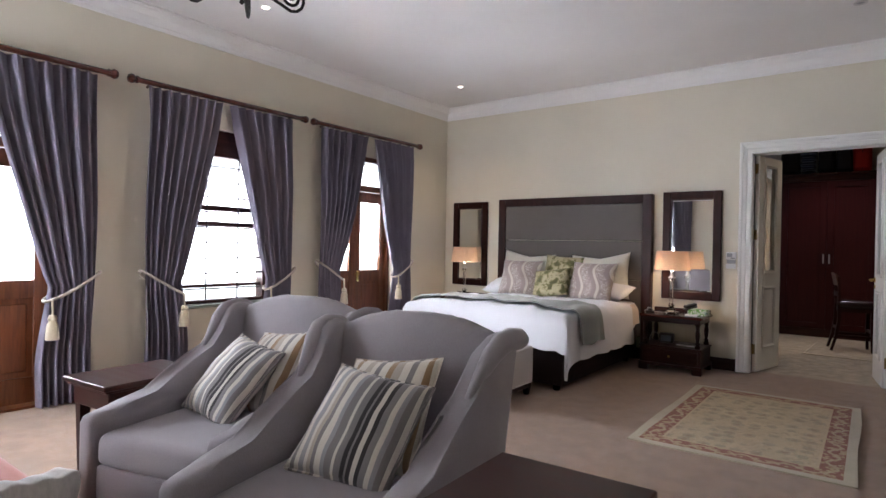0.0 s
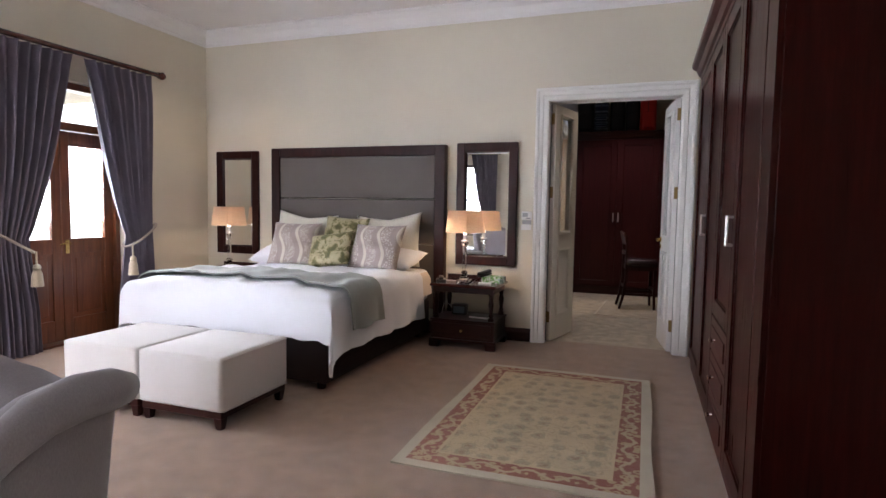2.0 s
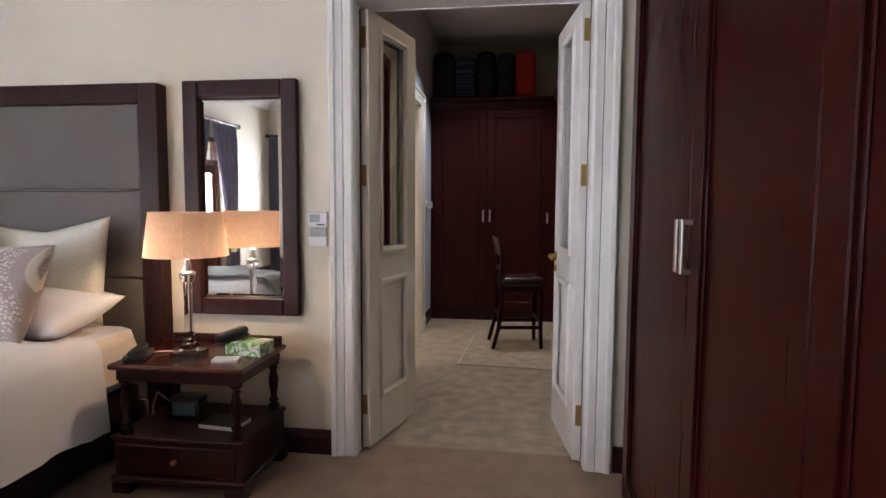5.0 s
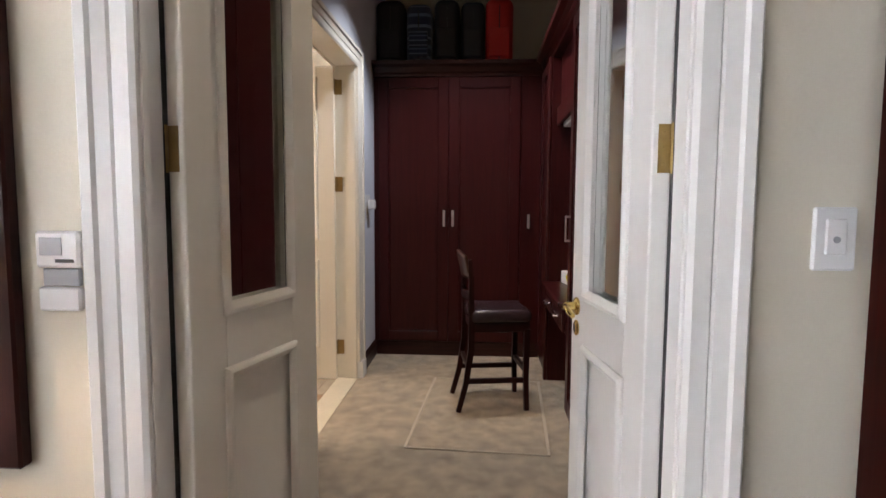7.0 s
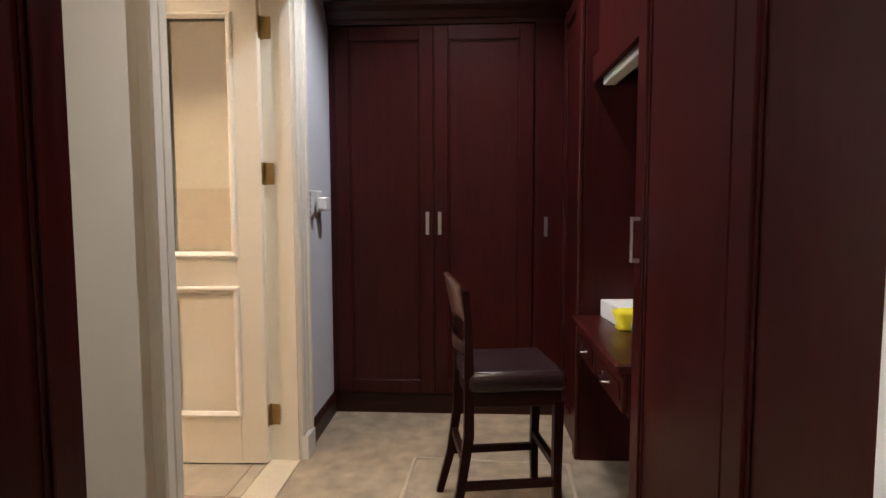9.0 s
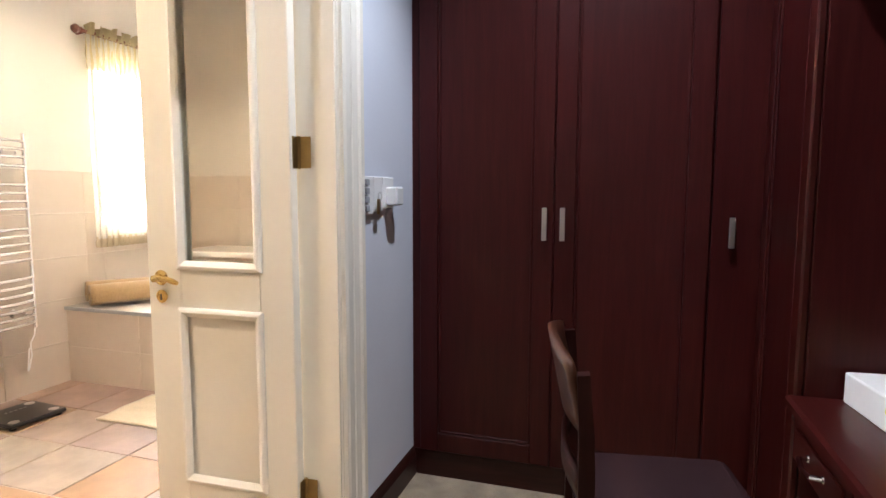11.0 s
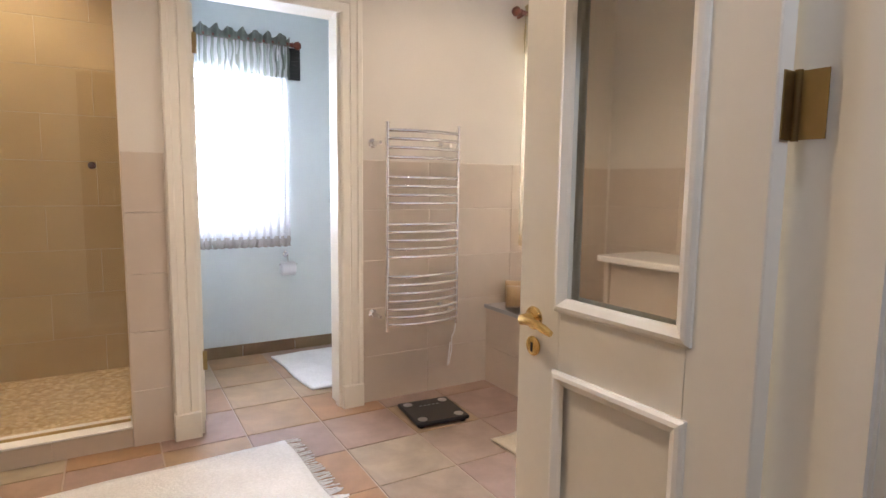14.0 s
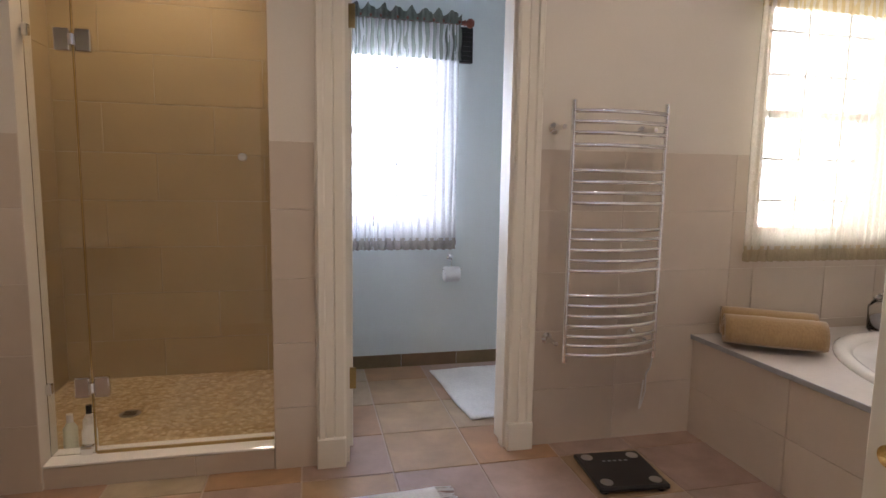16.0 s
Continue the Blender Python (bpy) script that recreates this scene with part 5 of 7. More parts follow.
# thermostat and switches beside the door
th = thing("thermostat", Matrix.Translation((-0.863, 5.829, 1.03)), "white wall thermostat with a small grey display", "thermostat")
part("housing", boxes((0, 0.096, -0.022, 0, 0.092, 0.168), r=0.005), "white_plastic", th)
part("display", boxes((0.012, 0.06, -0.0235, -0.021, 0.118, 0.155)), "grey_plastic", th, "grey display window")
part("button_strip", boxes((0.045, 0.085, -0.0235, -0.021, 0.103, 0.11)), "black_plastic", th)
part("label_plate", boxes((0.008, 0.088, -0.012, 0, 0.052, 0.089), r=0.002), "grey_plastic", th, "grey lettered plate")
part("cover", boxes((0, 0.092, -0.018, 0, 0, 0.05), r=0.004), "white_plastic", th, "white hinged cover")
sw = thing("light_switch", Matrix.Translation((0.695, 5.829, 1.135)), "white plastic wall light switch plate", "light switch")
part("plate", boxes((0, 0.08, -0.012, 0, 0, 0.122), r=0.004), "white_plastic", sw)
part("rocker", boxes((0.02, 0.06, -0.017, -0.011, 0.03, 0.10), r=0.003), "white_plastic", sw)
part("dimple", lathe(bmesh.new(), [(0.001, 0), (0.007, 0), (0.006, 0.003), (0.001, 0.004)], 12, pose(0.04, -0.0165, 0.06, 90, 0, 0)), "grey_plastic", sw)

# ---- dressing room ----
PLACE[0] = REAR
CF = 9.352
cl = thing("closet", Matrix(), "built-in dark mahogany closet with panelled doors", "closet")
part("carcass", boxes((-0.838, 0.50, CF, 9.945, 0.115, 2.24), r=0.002), "lit_mahogany", cl)
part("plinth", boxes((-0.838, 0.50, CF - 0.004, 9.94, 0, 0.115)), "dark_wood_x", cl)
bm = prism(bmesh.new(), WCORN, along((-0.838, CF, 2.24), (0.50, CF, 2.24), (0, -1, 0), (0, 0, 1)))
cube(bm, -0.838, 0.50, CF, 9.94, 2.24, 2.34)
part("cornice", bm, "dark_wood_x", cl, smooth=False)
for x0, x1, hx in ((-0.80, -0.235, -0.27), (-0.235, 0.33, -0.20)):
    d = panel_door(cl, CF, x0, x1, 0.12, 2.235, "y", -1, 0.08, "lit_mahogany")
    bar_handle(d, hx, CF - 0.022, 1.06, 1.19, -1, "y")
part("filler", boxes((0.335, 0.50, CF - 0.02, CF, 0.115, 2.24), r=0.003), "lit_mahogany", cl)
bar_handle(cl, 0.40, CF - 0.02, 1.05, 1.16, -1, "y")

tw = thing("cupboard_tower", Matrix(), "full-height dark mahogany cupboard beside the dressing table", "cupboard")
part("carcass", boxes((0.522, 1.095, 6.55, 7.90, 0.10, 2.24), r=0.002), "lit_mahogany", tw)
part("plinth", boxes((0.53, 1.09, 6.555, 7.895, 0, 0.10)), "mahogany_y", tw)
bm = prism(bmesh.new(), WCORN, along((0.522, 6.55, 2.24), (0.522, 9.25, 2.24), (-1, 0, 0), (0, 0, 1)))
cube(bm, 0.522, 1.09, 6.55, 9.25, 2.24, 2.34)
part("cornice", bm, "mahogany_y", tw, smooth=False)
for y0, y1, hy in ((6.56, 7.22, 7.17), (7.22, 7.89, 7.83)):
    d = panel_door(tw, 0.522, y0, y1, 0.105, 2.235, mat="lit_mahogany")
    if hy > 7.5:
        bar_handle(d, 0.50, hy, 1.05, 1.19)

dk = thing("dressing_table", Matrix(), "built-in mahogany dressing table with drawers and overhead cupboard", "dressing table")
part("tabletop", boxes((0.455, 1.095, 7.902, 8.75, 0.675, 0.71), r=0.008), "mahogany_y", dk, "polished red-brown counter")
part("apron", boxes((0.50, 0.52, 7.902, 8.75, 0.53, 0.675)), "mahogany_y", dk)
for y0, y1 in ((7.915, 8.325), (8.33, 8.74)):
    dr = part("drawer", boxes((0.48, 0.50, y0, y1, 0.54, 0.665), r=0.004), "mahogany_y", dk)
    part("panel", boxes((0.474, 0.481, y0 + 0.035, y1 - 0.035, 0.57, 0.635), r=0.003), "mahogany_y", dr)
    ym = (y0 + y1) / 2
    bm = tube(bmesh.new(), [(0.48, ym - 0.055, 0.602), (0.452, ym - 0.05, 0.602), (0.446, ym, 0.598), (0.452, ym + 0.05, 0.602), (0.48, ym + 0.055, 0.602)], 0.0065, 8)
    part("handle", bm, "chrome", dr, "bright bow handle")
    for e in (-0.055, 0.055):
        part("handle_boss", lathe(bmesh.new(), [(0.012, 0), (0.012, 0.005), (0.007, 0.01)], 12, pose(0.481, ym + e, 0.602, 0, -90, 0)), "chrome", dr)
part("back_panel", boxes((1.07, 1.095, 7.902, 8.75, 0.71, 1.80)), "mahogany_y", dk)
part("overhead_cupboard", boxes((0.56, 1.095, 7.902, 8.75, 1.84, 2.24), r=0.003), "lit_mahogany", dk)
part("pelmet", boxes((0.535, 0.56, 7.902, 8.75, 1.78, 1.90), r=0.004), "mahogany_y", dk)
part("light_fitting", boxes((0.575, 0.635, 8.10, 8.72, 1.765, 1.838), r=0.006), "white_plastic", dk, "slim white strip light, unlit")

sc2 = thing("corner_cupboard", Matrix(), "tall dark mahogany cupboard between dressing table and closet", "cupboard")
part("carcass", boxes((0.502, 1.095, 8.752, 9.25, 0.0, 2.24), r=0.003), "lit_mahogany", sc2)
part("side_panel", boxes((0.502, 1.095, 9.25, 9.345, 0.0, 2.24), r=0.002), "lit_mahogany", sc2)
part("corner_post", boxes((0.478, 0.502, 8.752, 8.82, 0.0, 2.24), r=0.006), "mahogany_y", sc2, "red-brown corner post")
panel_door(sc2, 0.502, 8.822, 9.25, 0.10, 2.23, "x", -1, 0.07, "lit_mahogany")

wcl = thing("closet", Matrix(), "shallow dark mahogany closet behind the door leaf", "closet")
part("carcass", boxes((-0.838, -0.80, 6.10, 7.13, 0.0, 2.24), r=0.002), "lit_mahogany", wcl)
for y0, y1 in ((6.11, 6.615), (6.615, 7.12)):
    panel_door(wcl, -0.80, y0, y1, 0.10, 2.22, "x", 1, mat="lit_mahogany")


def bar_chair(m):
    """Dark wood counter chair: padded seat, curved top rail, four splayed legs with stretchers. It faces +x."""
    c = thing("dining_chair", m, "dark wood counter chair with padded brown leather seat", "chair")
    leather = surface("brown_leather", (0.035, 0.018, 0.02), 0.24, vary=0.2, fine=120, relief=0.2)
    bm = cube(bmesh.new(), -0.20, 0.215, -0.215, 0.215, 0.505, 0.585, 0.036, 4)
    for v in bm.verts:
        if v.co.z > 0.55:
            v.co.z += 0.012 * (1 - (v.co.x / 0.22) ** 2) * (1 - (v.co.y / 0.22) ** 2)
    part("seat", bm, leather, c, "padded dark brown leather seat", smooth=True)
    part("seat_frame", boxes((-0.185, 0.20, -0.19, 0.19, 0.455, 0.52), r=0.006), "dark_wood_x", c)
    for y in (-1, 1):
        part("leg", tube(bmesh.new(), [(0.185, y * 0.195, 0), (0.178, y * 0.185, 0.18), (0.185, y * 0.175, 0.47)], 0.026, 4, [0.85, 0.95, 1.1]), "dark_wood", c)
        pts = [(-0.275, y * 0.195, 0), (-0.225, y * 0.188, 0.16), (-0.19, y * 0.182, 0.36), (-0.19, y * 0.182, 0.56), (-0.195, y * 0.19, 0.75), (-0.205, y * 0.195, 0.87)]
        part("leg", tube(bmesh.new(), pts, 0.026, 4, [0.85, 0.95, 1.1, 1.0, 0.85, 0.7]), "dark_wood", c)
    for x0, y0, x1, y1, z in ((0.18, -0.18, 0.18, 0.18, 0.23), (-0.205, -0.18, -0.205, 0.18, 0.26), (-0.22, -0.185, 0.18, -0.185, 0.175), (-0.22, 0.185, 0.18, 0.185, 0.175)):
        part("stretcher", tube(bmesh.new(), [(x0, y0, z), (x1, y1, z)], 0.019, 4), "dark_wood", c)
    bm = bmesh.new()

    def rail(a, b):
        u = 2 * a - 1
        return (-0.205 - 0.03 * (1 - u * u) - 0.035 * (b - 0.5), u * 0.195, 0.765 + b * (0.125 + 0.025 * (1 - u * u)))

    sheet(bm, 16, 6, rail, 0.018)
    part("backrest", bm, wood("chestnut", (0.04, 0.013, 0.007), (0.07, 0.024, 0.012), (0.10, 0.038, 0.018), 0.3, 0.5, 1), c, "curved chestnut top rail", smooth=True)
    part("slat", sheet(bmesh.new(), 10, 3, lambda a, b: (-0.195 - 0.025 * (1 - (2 * a - 1) ** 2), (2 * a - 1) * 0.19, 0.64 + b * 0.05), 0.012), "dark_wood", c, smooth=True)
    for p in c.children:
        p.data.transform(Matrix.Diagonal((0.9, 0.88, 1.05, 1)))
    return c


bar_chair(pose(0.12, 8.28, 0.008, 0, 0, 9))

mat_c = thing("chair_mat", pose(0.045, 8.13, 0.0, 0, 0, -3), "cut-pile carpet mat in the lit carpet colour with a bound edge", "chair mat")
part("mat", boxes((-0.355, 0.355, -0.575, 0.575, 0.001, 0.007), r=0.002), "carpet_lit", mat_c)
cloth("mat_binding", (0.56, 0.47, 0.35), weave=300, relief=0.5)
for row in ((-0.372, -0.356, -0.59, 0.59), (0.356, 0.372, -0.59, 0.59), (-0.355, 0.355, -0.59, -0.576), (-0.355, 0.355, 0.576, 0.59)):
    part("bound_edge", boxes((*row, 0.001, 0.009), r=0.003), "mat_binding", mat_c, "paler bound edge")


def suitcase(x, w, h, mat, label, seed):
    s = thing("suitcase", Matrix.Translation((x, 9.62, 2.34)), label, "suitcase", "luggage on the closet")
    bm = cube(bmesh.new(), -w / 2, w / 2, -0.19, 0.19, 0.012, h, min(0.06, w * 0.3), 4)
    part("body", bm, mat, s, smooth=True)
    part("zip_seam", boxes((-0.004, 0.004, -0.194, -0.186, 0.05, h - 0.06)), "black_plastic", s)
    part("carry_handle", tube(bmesh.new(), [(0, -0.06, h - 0.006), (0, -0.055, h + 0.018), (0, 0.055, h + 0.018), (0, 0.06, h - 0.006)], 0.009, 8), "black_plastic", s)
    part("front_pocket", cube(bmesh.new(), -w * 0.38, w * 0.38, -0.215, -0.185, 0.07, h * 0.55, 0.012), mat, s, smooth=True)
    for y in (-0.15, 0.15):
        part("wheel", tube(bmesh.new(), [(-w * 0.3, y, 0.014), (w * 0.3, y, 0.014)], 0.014, 10), "black_plastic", s)


surface("case_black", (0.012, 0.012, 0.014), 0.6, vary=0.2, fine=200)
surface("case_charcoal", (0.02, 0.02, 0.024), 0.7, vary=0.2, fine=200)
surface("case_red", (0.55, 0.02, 0.012), 0.55, vary=0.1, fine=200)
striped("case_plaid", [(0, (0.02, 0.03, 0.06)), (0.2, (0.16, 0.20, 0.28)), (0.3, (0.02, 0.03, 0.07)), (0.55, (0.10, 0.14, 0.22)), (0.65, (0.02, 0.03, 0.06)), (0.85, (0.18, 0.22, 0.30)), (0.92, (0.02, 0.03, 0.06))], 2, 2.0)
suitcase(-0.72, 0.23, 0.53, "case_black", "black upright suitcase standing on the closet", 1)
suitcase(-0.49, 0.20, 0.50, "case_plaid", "navy plaid holdall standing on the closet", 2)
suitcase(-0.265, 0.20, 0.53, "case_black", "glossy black upright suitcase on the closet", 3)
suitcase(-0.055, 0.19, 0.51, "case_charcoal", "charcoal upright suitcase on the closet", 4)
suitcase(0.155, 0.22, 0.53, "case_red", "bright red upright suitcase on the closet", 5)

# switches and hanging keys on the passage wall
sb = thing("switch_panel", Matrix.Translation((-0.839, 8.83, 1.17)), "white multi-gang switch panel with sockets", "light switch")
part("plate", boxes((0, 0.014, 0.0, 0.09, 0.0, 0.135), r=0.003), "white_plastic", sb)
for k in range(4):
    part("rocker", boxes((0.013, 0.024, 0.012, 0.04, 0.012 + k * 0.03, 0.034 + k * 0.03), r=0.002), "grey_plastic", sb)
part("socket_plate", boxes((0, 0.014, 0.094, 0.17, 0.01, 0.135), r=0.003), "white_plastic", sb)
part("plug", boxes((0.013, 0.06, 0.20, 0.27, 0.03, 0.10), r=0.006), "white_plastic", sb, "white plug-in adaptor")
part("adaptor_plate", boxes((0, 0.014, 0.174, 0.28, 0.02, 0.135), r=0.003), "white_plastic", sb)
ky = thing("key_bunch", Matrix.Translation((-0.815, 8.955, 1.235)), "bunch of steel keys hanging from a switch", "keys")
part("ring", tube(bmesh.new(), [(0.0, 0.014 * math.cos(a * 0.524), 0.014 * math.sin(a * 0.524)) for a in range(13)], 0.002, 6), "satin_steel", ky)
part("key", boxes((-0.003, 0.0, -0.012, 0.010, -0.075, -0.012), r=0.001), "satin_steel", ky)
part("key", boxes((0.0, 0.003, -0.028, -0.008, -0.065, -0.01), r=0.001), "aged_brass", ky)

# things on the dressing table
bx = thing("tissue_box", pose(0.725, 8.62, 0.71, 0, 0, 6), "white box with a yellow cloth on the dressing table", "box")
part("carton", boxes((-0.13, 0.13, -0.12, 0.12, 0, 0.08), r=0.003), "white_plastic", bx)
bm = cube(bmesh.new(), -0.16, 0.10, -0.22, -0.125, 0.0, 0.085, 0.018)
for v in bm.verts:
    v.co.x += 0.25 * (v.co.z - 0.03) + 0.02 * math.sin(v.co.z * 60)
part("cloth", bm, surface("yellow_cloth", (0.75, 0.62, 0.02), 0.6, vary=0.1), bx, "bright yellow folded packet", smooth=True)
hd = thing("hair_dryer", pose(0.66, 8.20, 0.71, 0, 0, 20), "grey and black hair dryer on the dressing table", "hair dryer")
part("barrel", lathe(bmesh.new(), [(0.03, -0.09), (0.036, -0.05), (0.04, 0.02), (0.035, 0.07), (0.028, 0.085)], 18, pose(0, 0, 0.042, 90, 0, 0)), "grey_plastic", hd)
part("grip", tube(bmesh.new(), [(0.02, 0.02, 0.03), (0.10, 0.03, 0.022), (0.16, 0.03, 0.02)], 0.018, 10), "black_plastic", hd)

# ---- bathroom ----
def tile_material(name, stops, rough=0.45, stain=0.25, relief=0.15):
    """Tiles that each take their own tone, with cloudy stains."""
    mat = MATS[name] = bpy.data.materials.new(name)
    nt, b = nodes_of(mat)
    oi = nt.nodes.new("ShaderNodeObjectInfo")
    c = ramp(nt, oi.outputs["Random"], stops)
    v = coords(nt)
    n = noise_tex(nt, v, 5, 5, 0.6, 0.4)
    c = mixc(nt, 1.0, c, ramp(nt, n, [(0.3, (1 - stain,) * 3), (0.65, (1, 1, 1))]), "MULTIPLY")
    nt.links.new(c, b.inputs["Base Color"])
    r = nt.nodes.new("ShaderNodeMapRange")
    r.inputs[3].default_value, r.inputs[4].default_value = rough - 0.1, rough + 0.15
    nt.links.new(n, r.inputs[0])
    nt.links.new(r.outputs[0], b.inputs["Roughness"])
    bump(nt, b, noise_tex(nt, v, 40, 3), relief, 0.002)
    return mat


tile_material("floor_tile", [(0.0, (0.40, 0.22, 0.10)), (0.25, (0.40, 0.27, 0.20)), (0.5, (0.36, 0.25, 0.21)), (0.75, (0.44, 0.36, 0.25)), (1.0, (0.38, 0.22, 0.11))], stain=0.35)
tile_material("wall_tile", [(0.0, (0.58, 0.495, 0.405)), (1.0, (0.62, 0.535, 0.445))], 0.35, 0.06, 0.05)
tile_material("shower_tile", [(0.0, (0.43, 0.345, 0.22)), (1.0, (0.445, 0.36, 0.23))], 0.4, 0.08, 0.04)
tile_material("skirt_tile", [(0.0, (0.20, 0.11, 0.06)), (0.5, (0.24, 0.17, 0.09)), (1.0, (0.17, 0.10, 0.07))], 0.5)


def by_name(name):
    return bpy.data.objects[name]


def tile_field(parent, mat, plane, fix, out, a_cuts, z_cuts, name="tile", t=0.004, gap=0.002, rag=None):
    """Tiles on a wall or floor between the cuts a and z; each is an object of its own, alike ones share a mesh."""
    cache = {}
    for j, (z0, z1) in enumerate(zip(z_cuts, z_cuts[1:])):
        cuts = a_cuts if rag is None or j % 2 == 0 else rag
        for a0, a1 in zip(cuts, cuts[1:]):
            w, h = round(a1 - a0 - gap, 4), round(z1 - z0 - gap, 4)
            if w <= 0.01 or h <= 0.01:
                continue
            key = (w, h)
            if key not in cache:
                bm = bmesh.new()
                e = min(0.002, t * 0.5)
                lo = [(-w / 2, -h / 2), (w / 2, -h / 2), (w / 2, h / 2), (-w / 2, h / 2)]
                rows = [[(u, v, 0) for u, v in lo], [(u, v, t - e) for u, v in lo], [(u * (1 - 2 * e / w), v * (1 - 2 * e / h), t) for u, v in lo]]
                vs = [[bm.verts.new(p) for p in r] for r in rows]
                for r0, r1 in zip(vs, vs[1:]):
                    for k in range(4):
                        bm.faces.new((r0[k], r0[(k + 1) % 4], r1[(k + 1) % 4], r1[k]))
                bm.faces.new(vs[-1])
                cache[key] = mesh(name, bm, mat)
            ob = new(name, cache[key])
            am, zm = (a0 + a1) / 2, (z0 + z1) / 2
            if plane == "z":
                m = Matrix.Translation((am, zm, fix))
            elif plane == "x":
                m = Matrix(((0, 0, out, fix), (out, 0, 0, am), (0, 1, 0, zm), (0, 0, 0, 1)))
            else:
                m = Matrix(((-out, 0, 0, am), (0, 0, out, fix), (0, 1, 0, zm), (0, 0, 0, 1)))
            ob.parent = parent
            ob.matrix_local = m


# shower: kerb, pebble floor, frameless glass
kerb = thing("shower_kerb", Matrix(), "tiled shower kerb with a pale stone top", "shower kerb")
part("core", boxes((-3.61, -3.47, 6.962, 7.838, -0.012, 0.088)), "wall_tile", kerb)
part("top_slab", boxes((-3.618, -3.462, 6.962, 7.838, 0.088, 0.10), r=0.003), "porcelain", kerb, "pale stone slab")
tile_field(kerb, "wall_tile", "x", -3.47, 1, (6.962, 7.52, 7.838), (-0.01, 0.088))


def pebble_material():
    mat = MATS["pebbles"] = bpy.data.materials.new("pebbles")
    nt, b = nodes_of(mat)
    vo = nt.nodes.new("ShaderNodeTexVoronoi")
    vo.inputs["Scale"].default_value = 38
    nt.links.new(coords(nt), vo.inputs["Vector"])
    c = ramp(nt, vo.outputs["Color"], [(0.2, (0.50, 0.37, 0.20)), (0.5, (0.60, 0.48, 0.29)), (0.8, (0.68, 0.57, 0.38))])
    c = mixc(nt, 1.0, c, ramp(nt, vo.outputs["Distance"], [(0.3, (1, 1, 1)), (0.6, (0.78, 0.74, 0.68))]), "MULTIPLY")
    nt.links.new(c, b.inputs["Base Color"])
    b.inputs["Roughness"].default_value = 0.5
    inv = nt.nodes.new("ShaderNodeMath")
    inv.operation, inv.inputs[0].default_value = "SUBTRACT", 1.0
    nt.links.new(vo.outputs["Distance"], inv.inputs[1])
    bump(nt, b, inv.outputs[0], 0.6, 0.006)
    return mat


pebble_material()
struct("shower_floor", boxes((-4.72, -3.61, 6.6, 7.86, -0.012, 0.03)), "pebbles", "tan pebble mosaic shower floor", "floor")
dr = thing("floor_drain", Matrix.Translation((-4.13, 7.09, 0.03)), "round metal shower floor drain", "drain")
part("cover", lathe(bmesh.new(), [(0.05, 0), (0.05, 0.003), (0.043, 0.004), (0.001, 0.004)], 24), "satin_steel", dr)
for k in range(5):
    part("slot", boxes((-0.03 + 0.012 * k, -0.024 + 0.012 * k, -0.03, 0.03, 0.0035, 0.0046)), "black_plastic", dr)

sg = thing("shower_screen", Matrix(), "frameless clear glass shower screen with chrome hinges", "shower screen")
for y0, y1 in ((6.965, 7.127), (7.133, 7.832)):
    p = part("glass_panel" if y0 < 7.0 else "glass_door", boxes((-3.545, -3.535, y0, y1, 0.104 if y0 < 7 else 0.112, 2.25), r=0.001), "clear_glass", sg, "clear toughened glass")
    p.visible_shadow = False
part("seal", boxes((-3.543, -3.537, 7.128, 7.132, 0.104, 2.25)), surface("amber_seal", (0.40, 0.28, 0.10), 0.4), sg, "yellowed clear plastic seal")
part("seal", boxes((-3.545, -3.535, 7.133, 7.832, 0.1, 0.112)), "amber_seal", sg)
for z in (0.385, 1.742):
    h = part("hinge", boxes((-3.556, -3.526, 7.067, 7.121, z - 0.042, z + 0.042), (-3.556, -3.526, 7.139, 7.193, z - 0.042, z + 0.042), r=0.004), "chrome", sg, "chrome glass hinge")
    part("hinge_pin", tube(bmesh.new(), [(-3.528, 7.13, z - 0.02), (-3.528, 7.13, z + 0.02)], 0.012, 10), "chrome", h)
for z in (0.385, 1.77):
    part("wall_clip", boxes((-3.556, -3.526, 6.962, 6.985, z - 0.022, z + 0.022), r=0.003), "chrome", sg, "chrome wall clip")
part("floor_clip", boxes((-3.556, -3.526, 7.075, 7.12, 0.1, 0.14), r=0.003), "chrome", sg, "chrome clip")
part("door_knob", lathe(bmesh.new(), [(0.001, -0.03), (0.016, -0.03), (0.018, -0.02), (0.01, -0.008), (0.01, 0.008), (0.018, 0.02), (0.016, 0.03), (0.001, 0.03)], 16, pose(-3.54, 7.73, 1.32, 0, 90, 0)), "chrome", sg, "round chrome knob")


def bottle(at, r, h, mat, cap, label):
    b = thing("bottle", Matrix.Translation(at), label, "bottle", "bottles in the shower")
    part("body", lathe(bmesh.new(), [(r * 0.9, 0), (r, 0.006), (r, h * 0.7), (r * 0.5, h * 0.82), (r * 0.42, h * 0.84)], 18), mat, b)
    part("cap", lathe(bmesh.new(), [(r * 0.46, h * 0.84), (r * 0.46, h), (r * 0.4, h + 0.002)], 14), cap, b)


surface("shampoo_plastic", (0.72, 0.74, 0.62), 0.35, vary=0.05)
bottle((-3.66, 6.995, 0.03), 0.028, 0.20, "shampoo_plastic", "white_plastic", "pale green shampoo bottle on the shower floor")
bottle((-3.70, 7.055, 0.03), 0.026, 0.22, "white_plastic", "black_plastic", "white lotion bottle with a black cap")
bottle((-3.64, 7.075, 0.03), 0.03, 0.19, "white_plastic", "white_plastic", "white shower gel bottle")

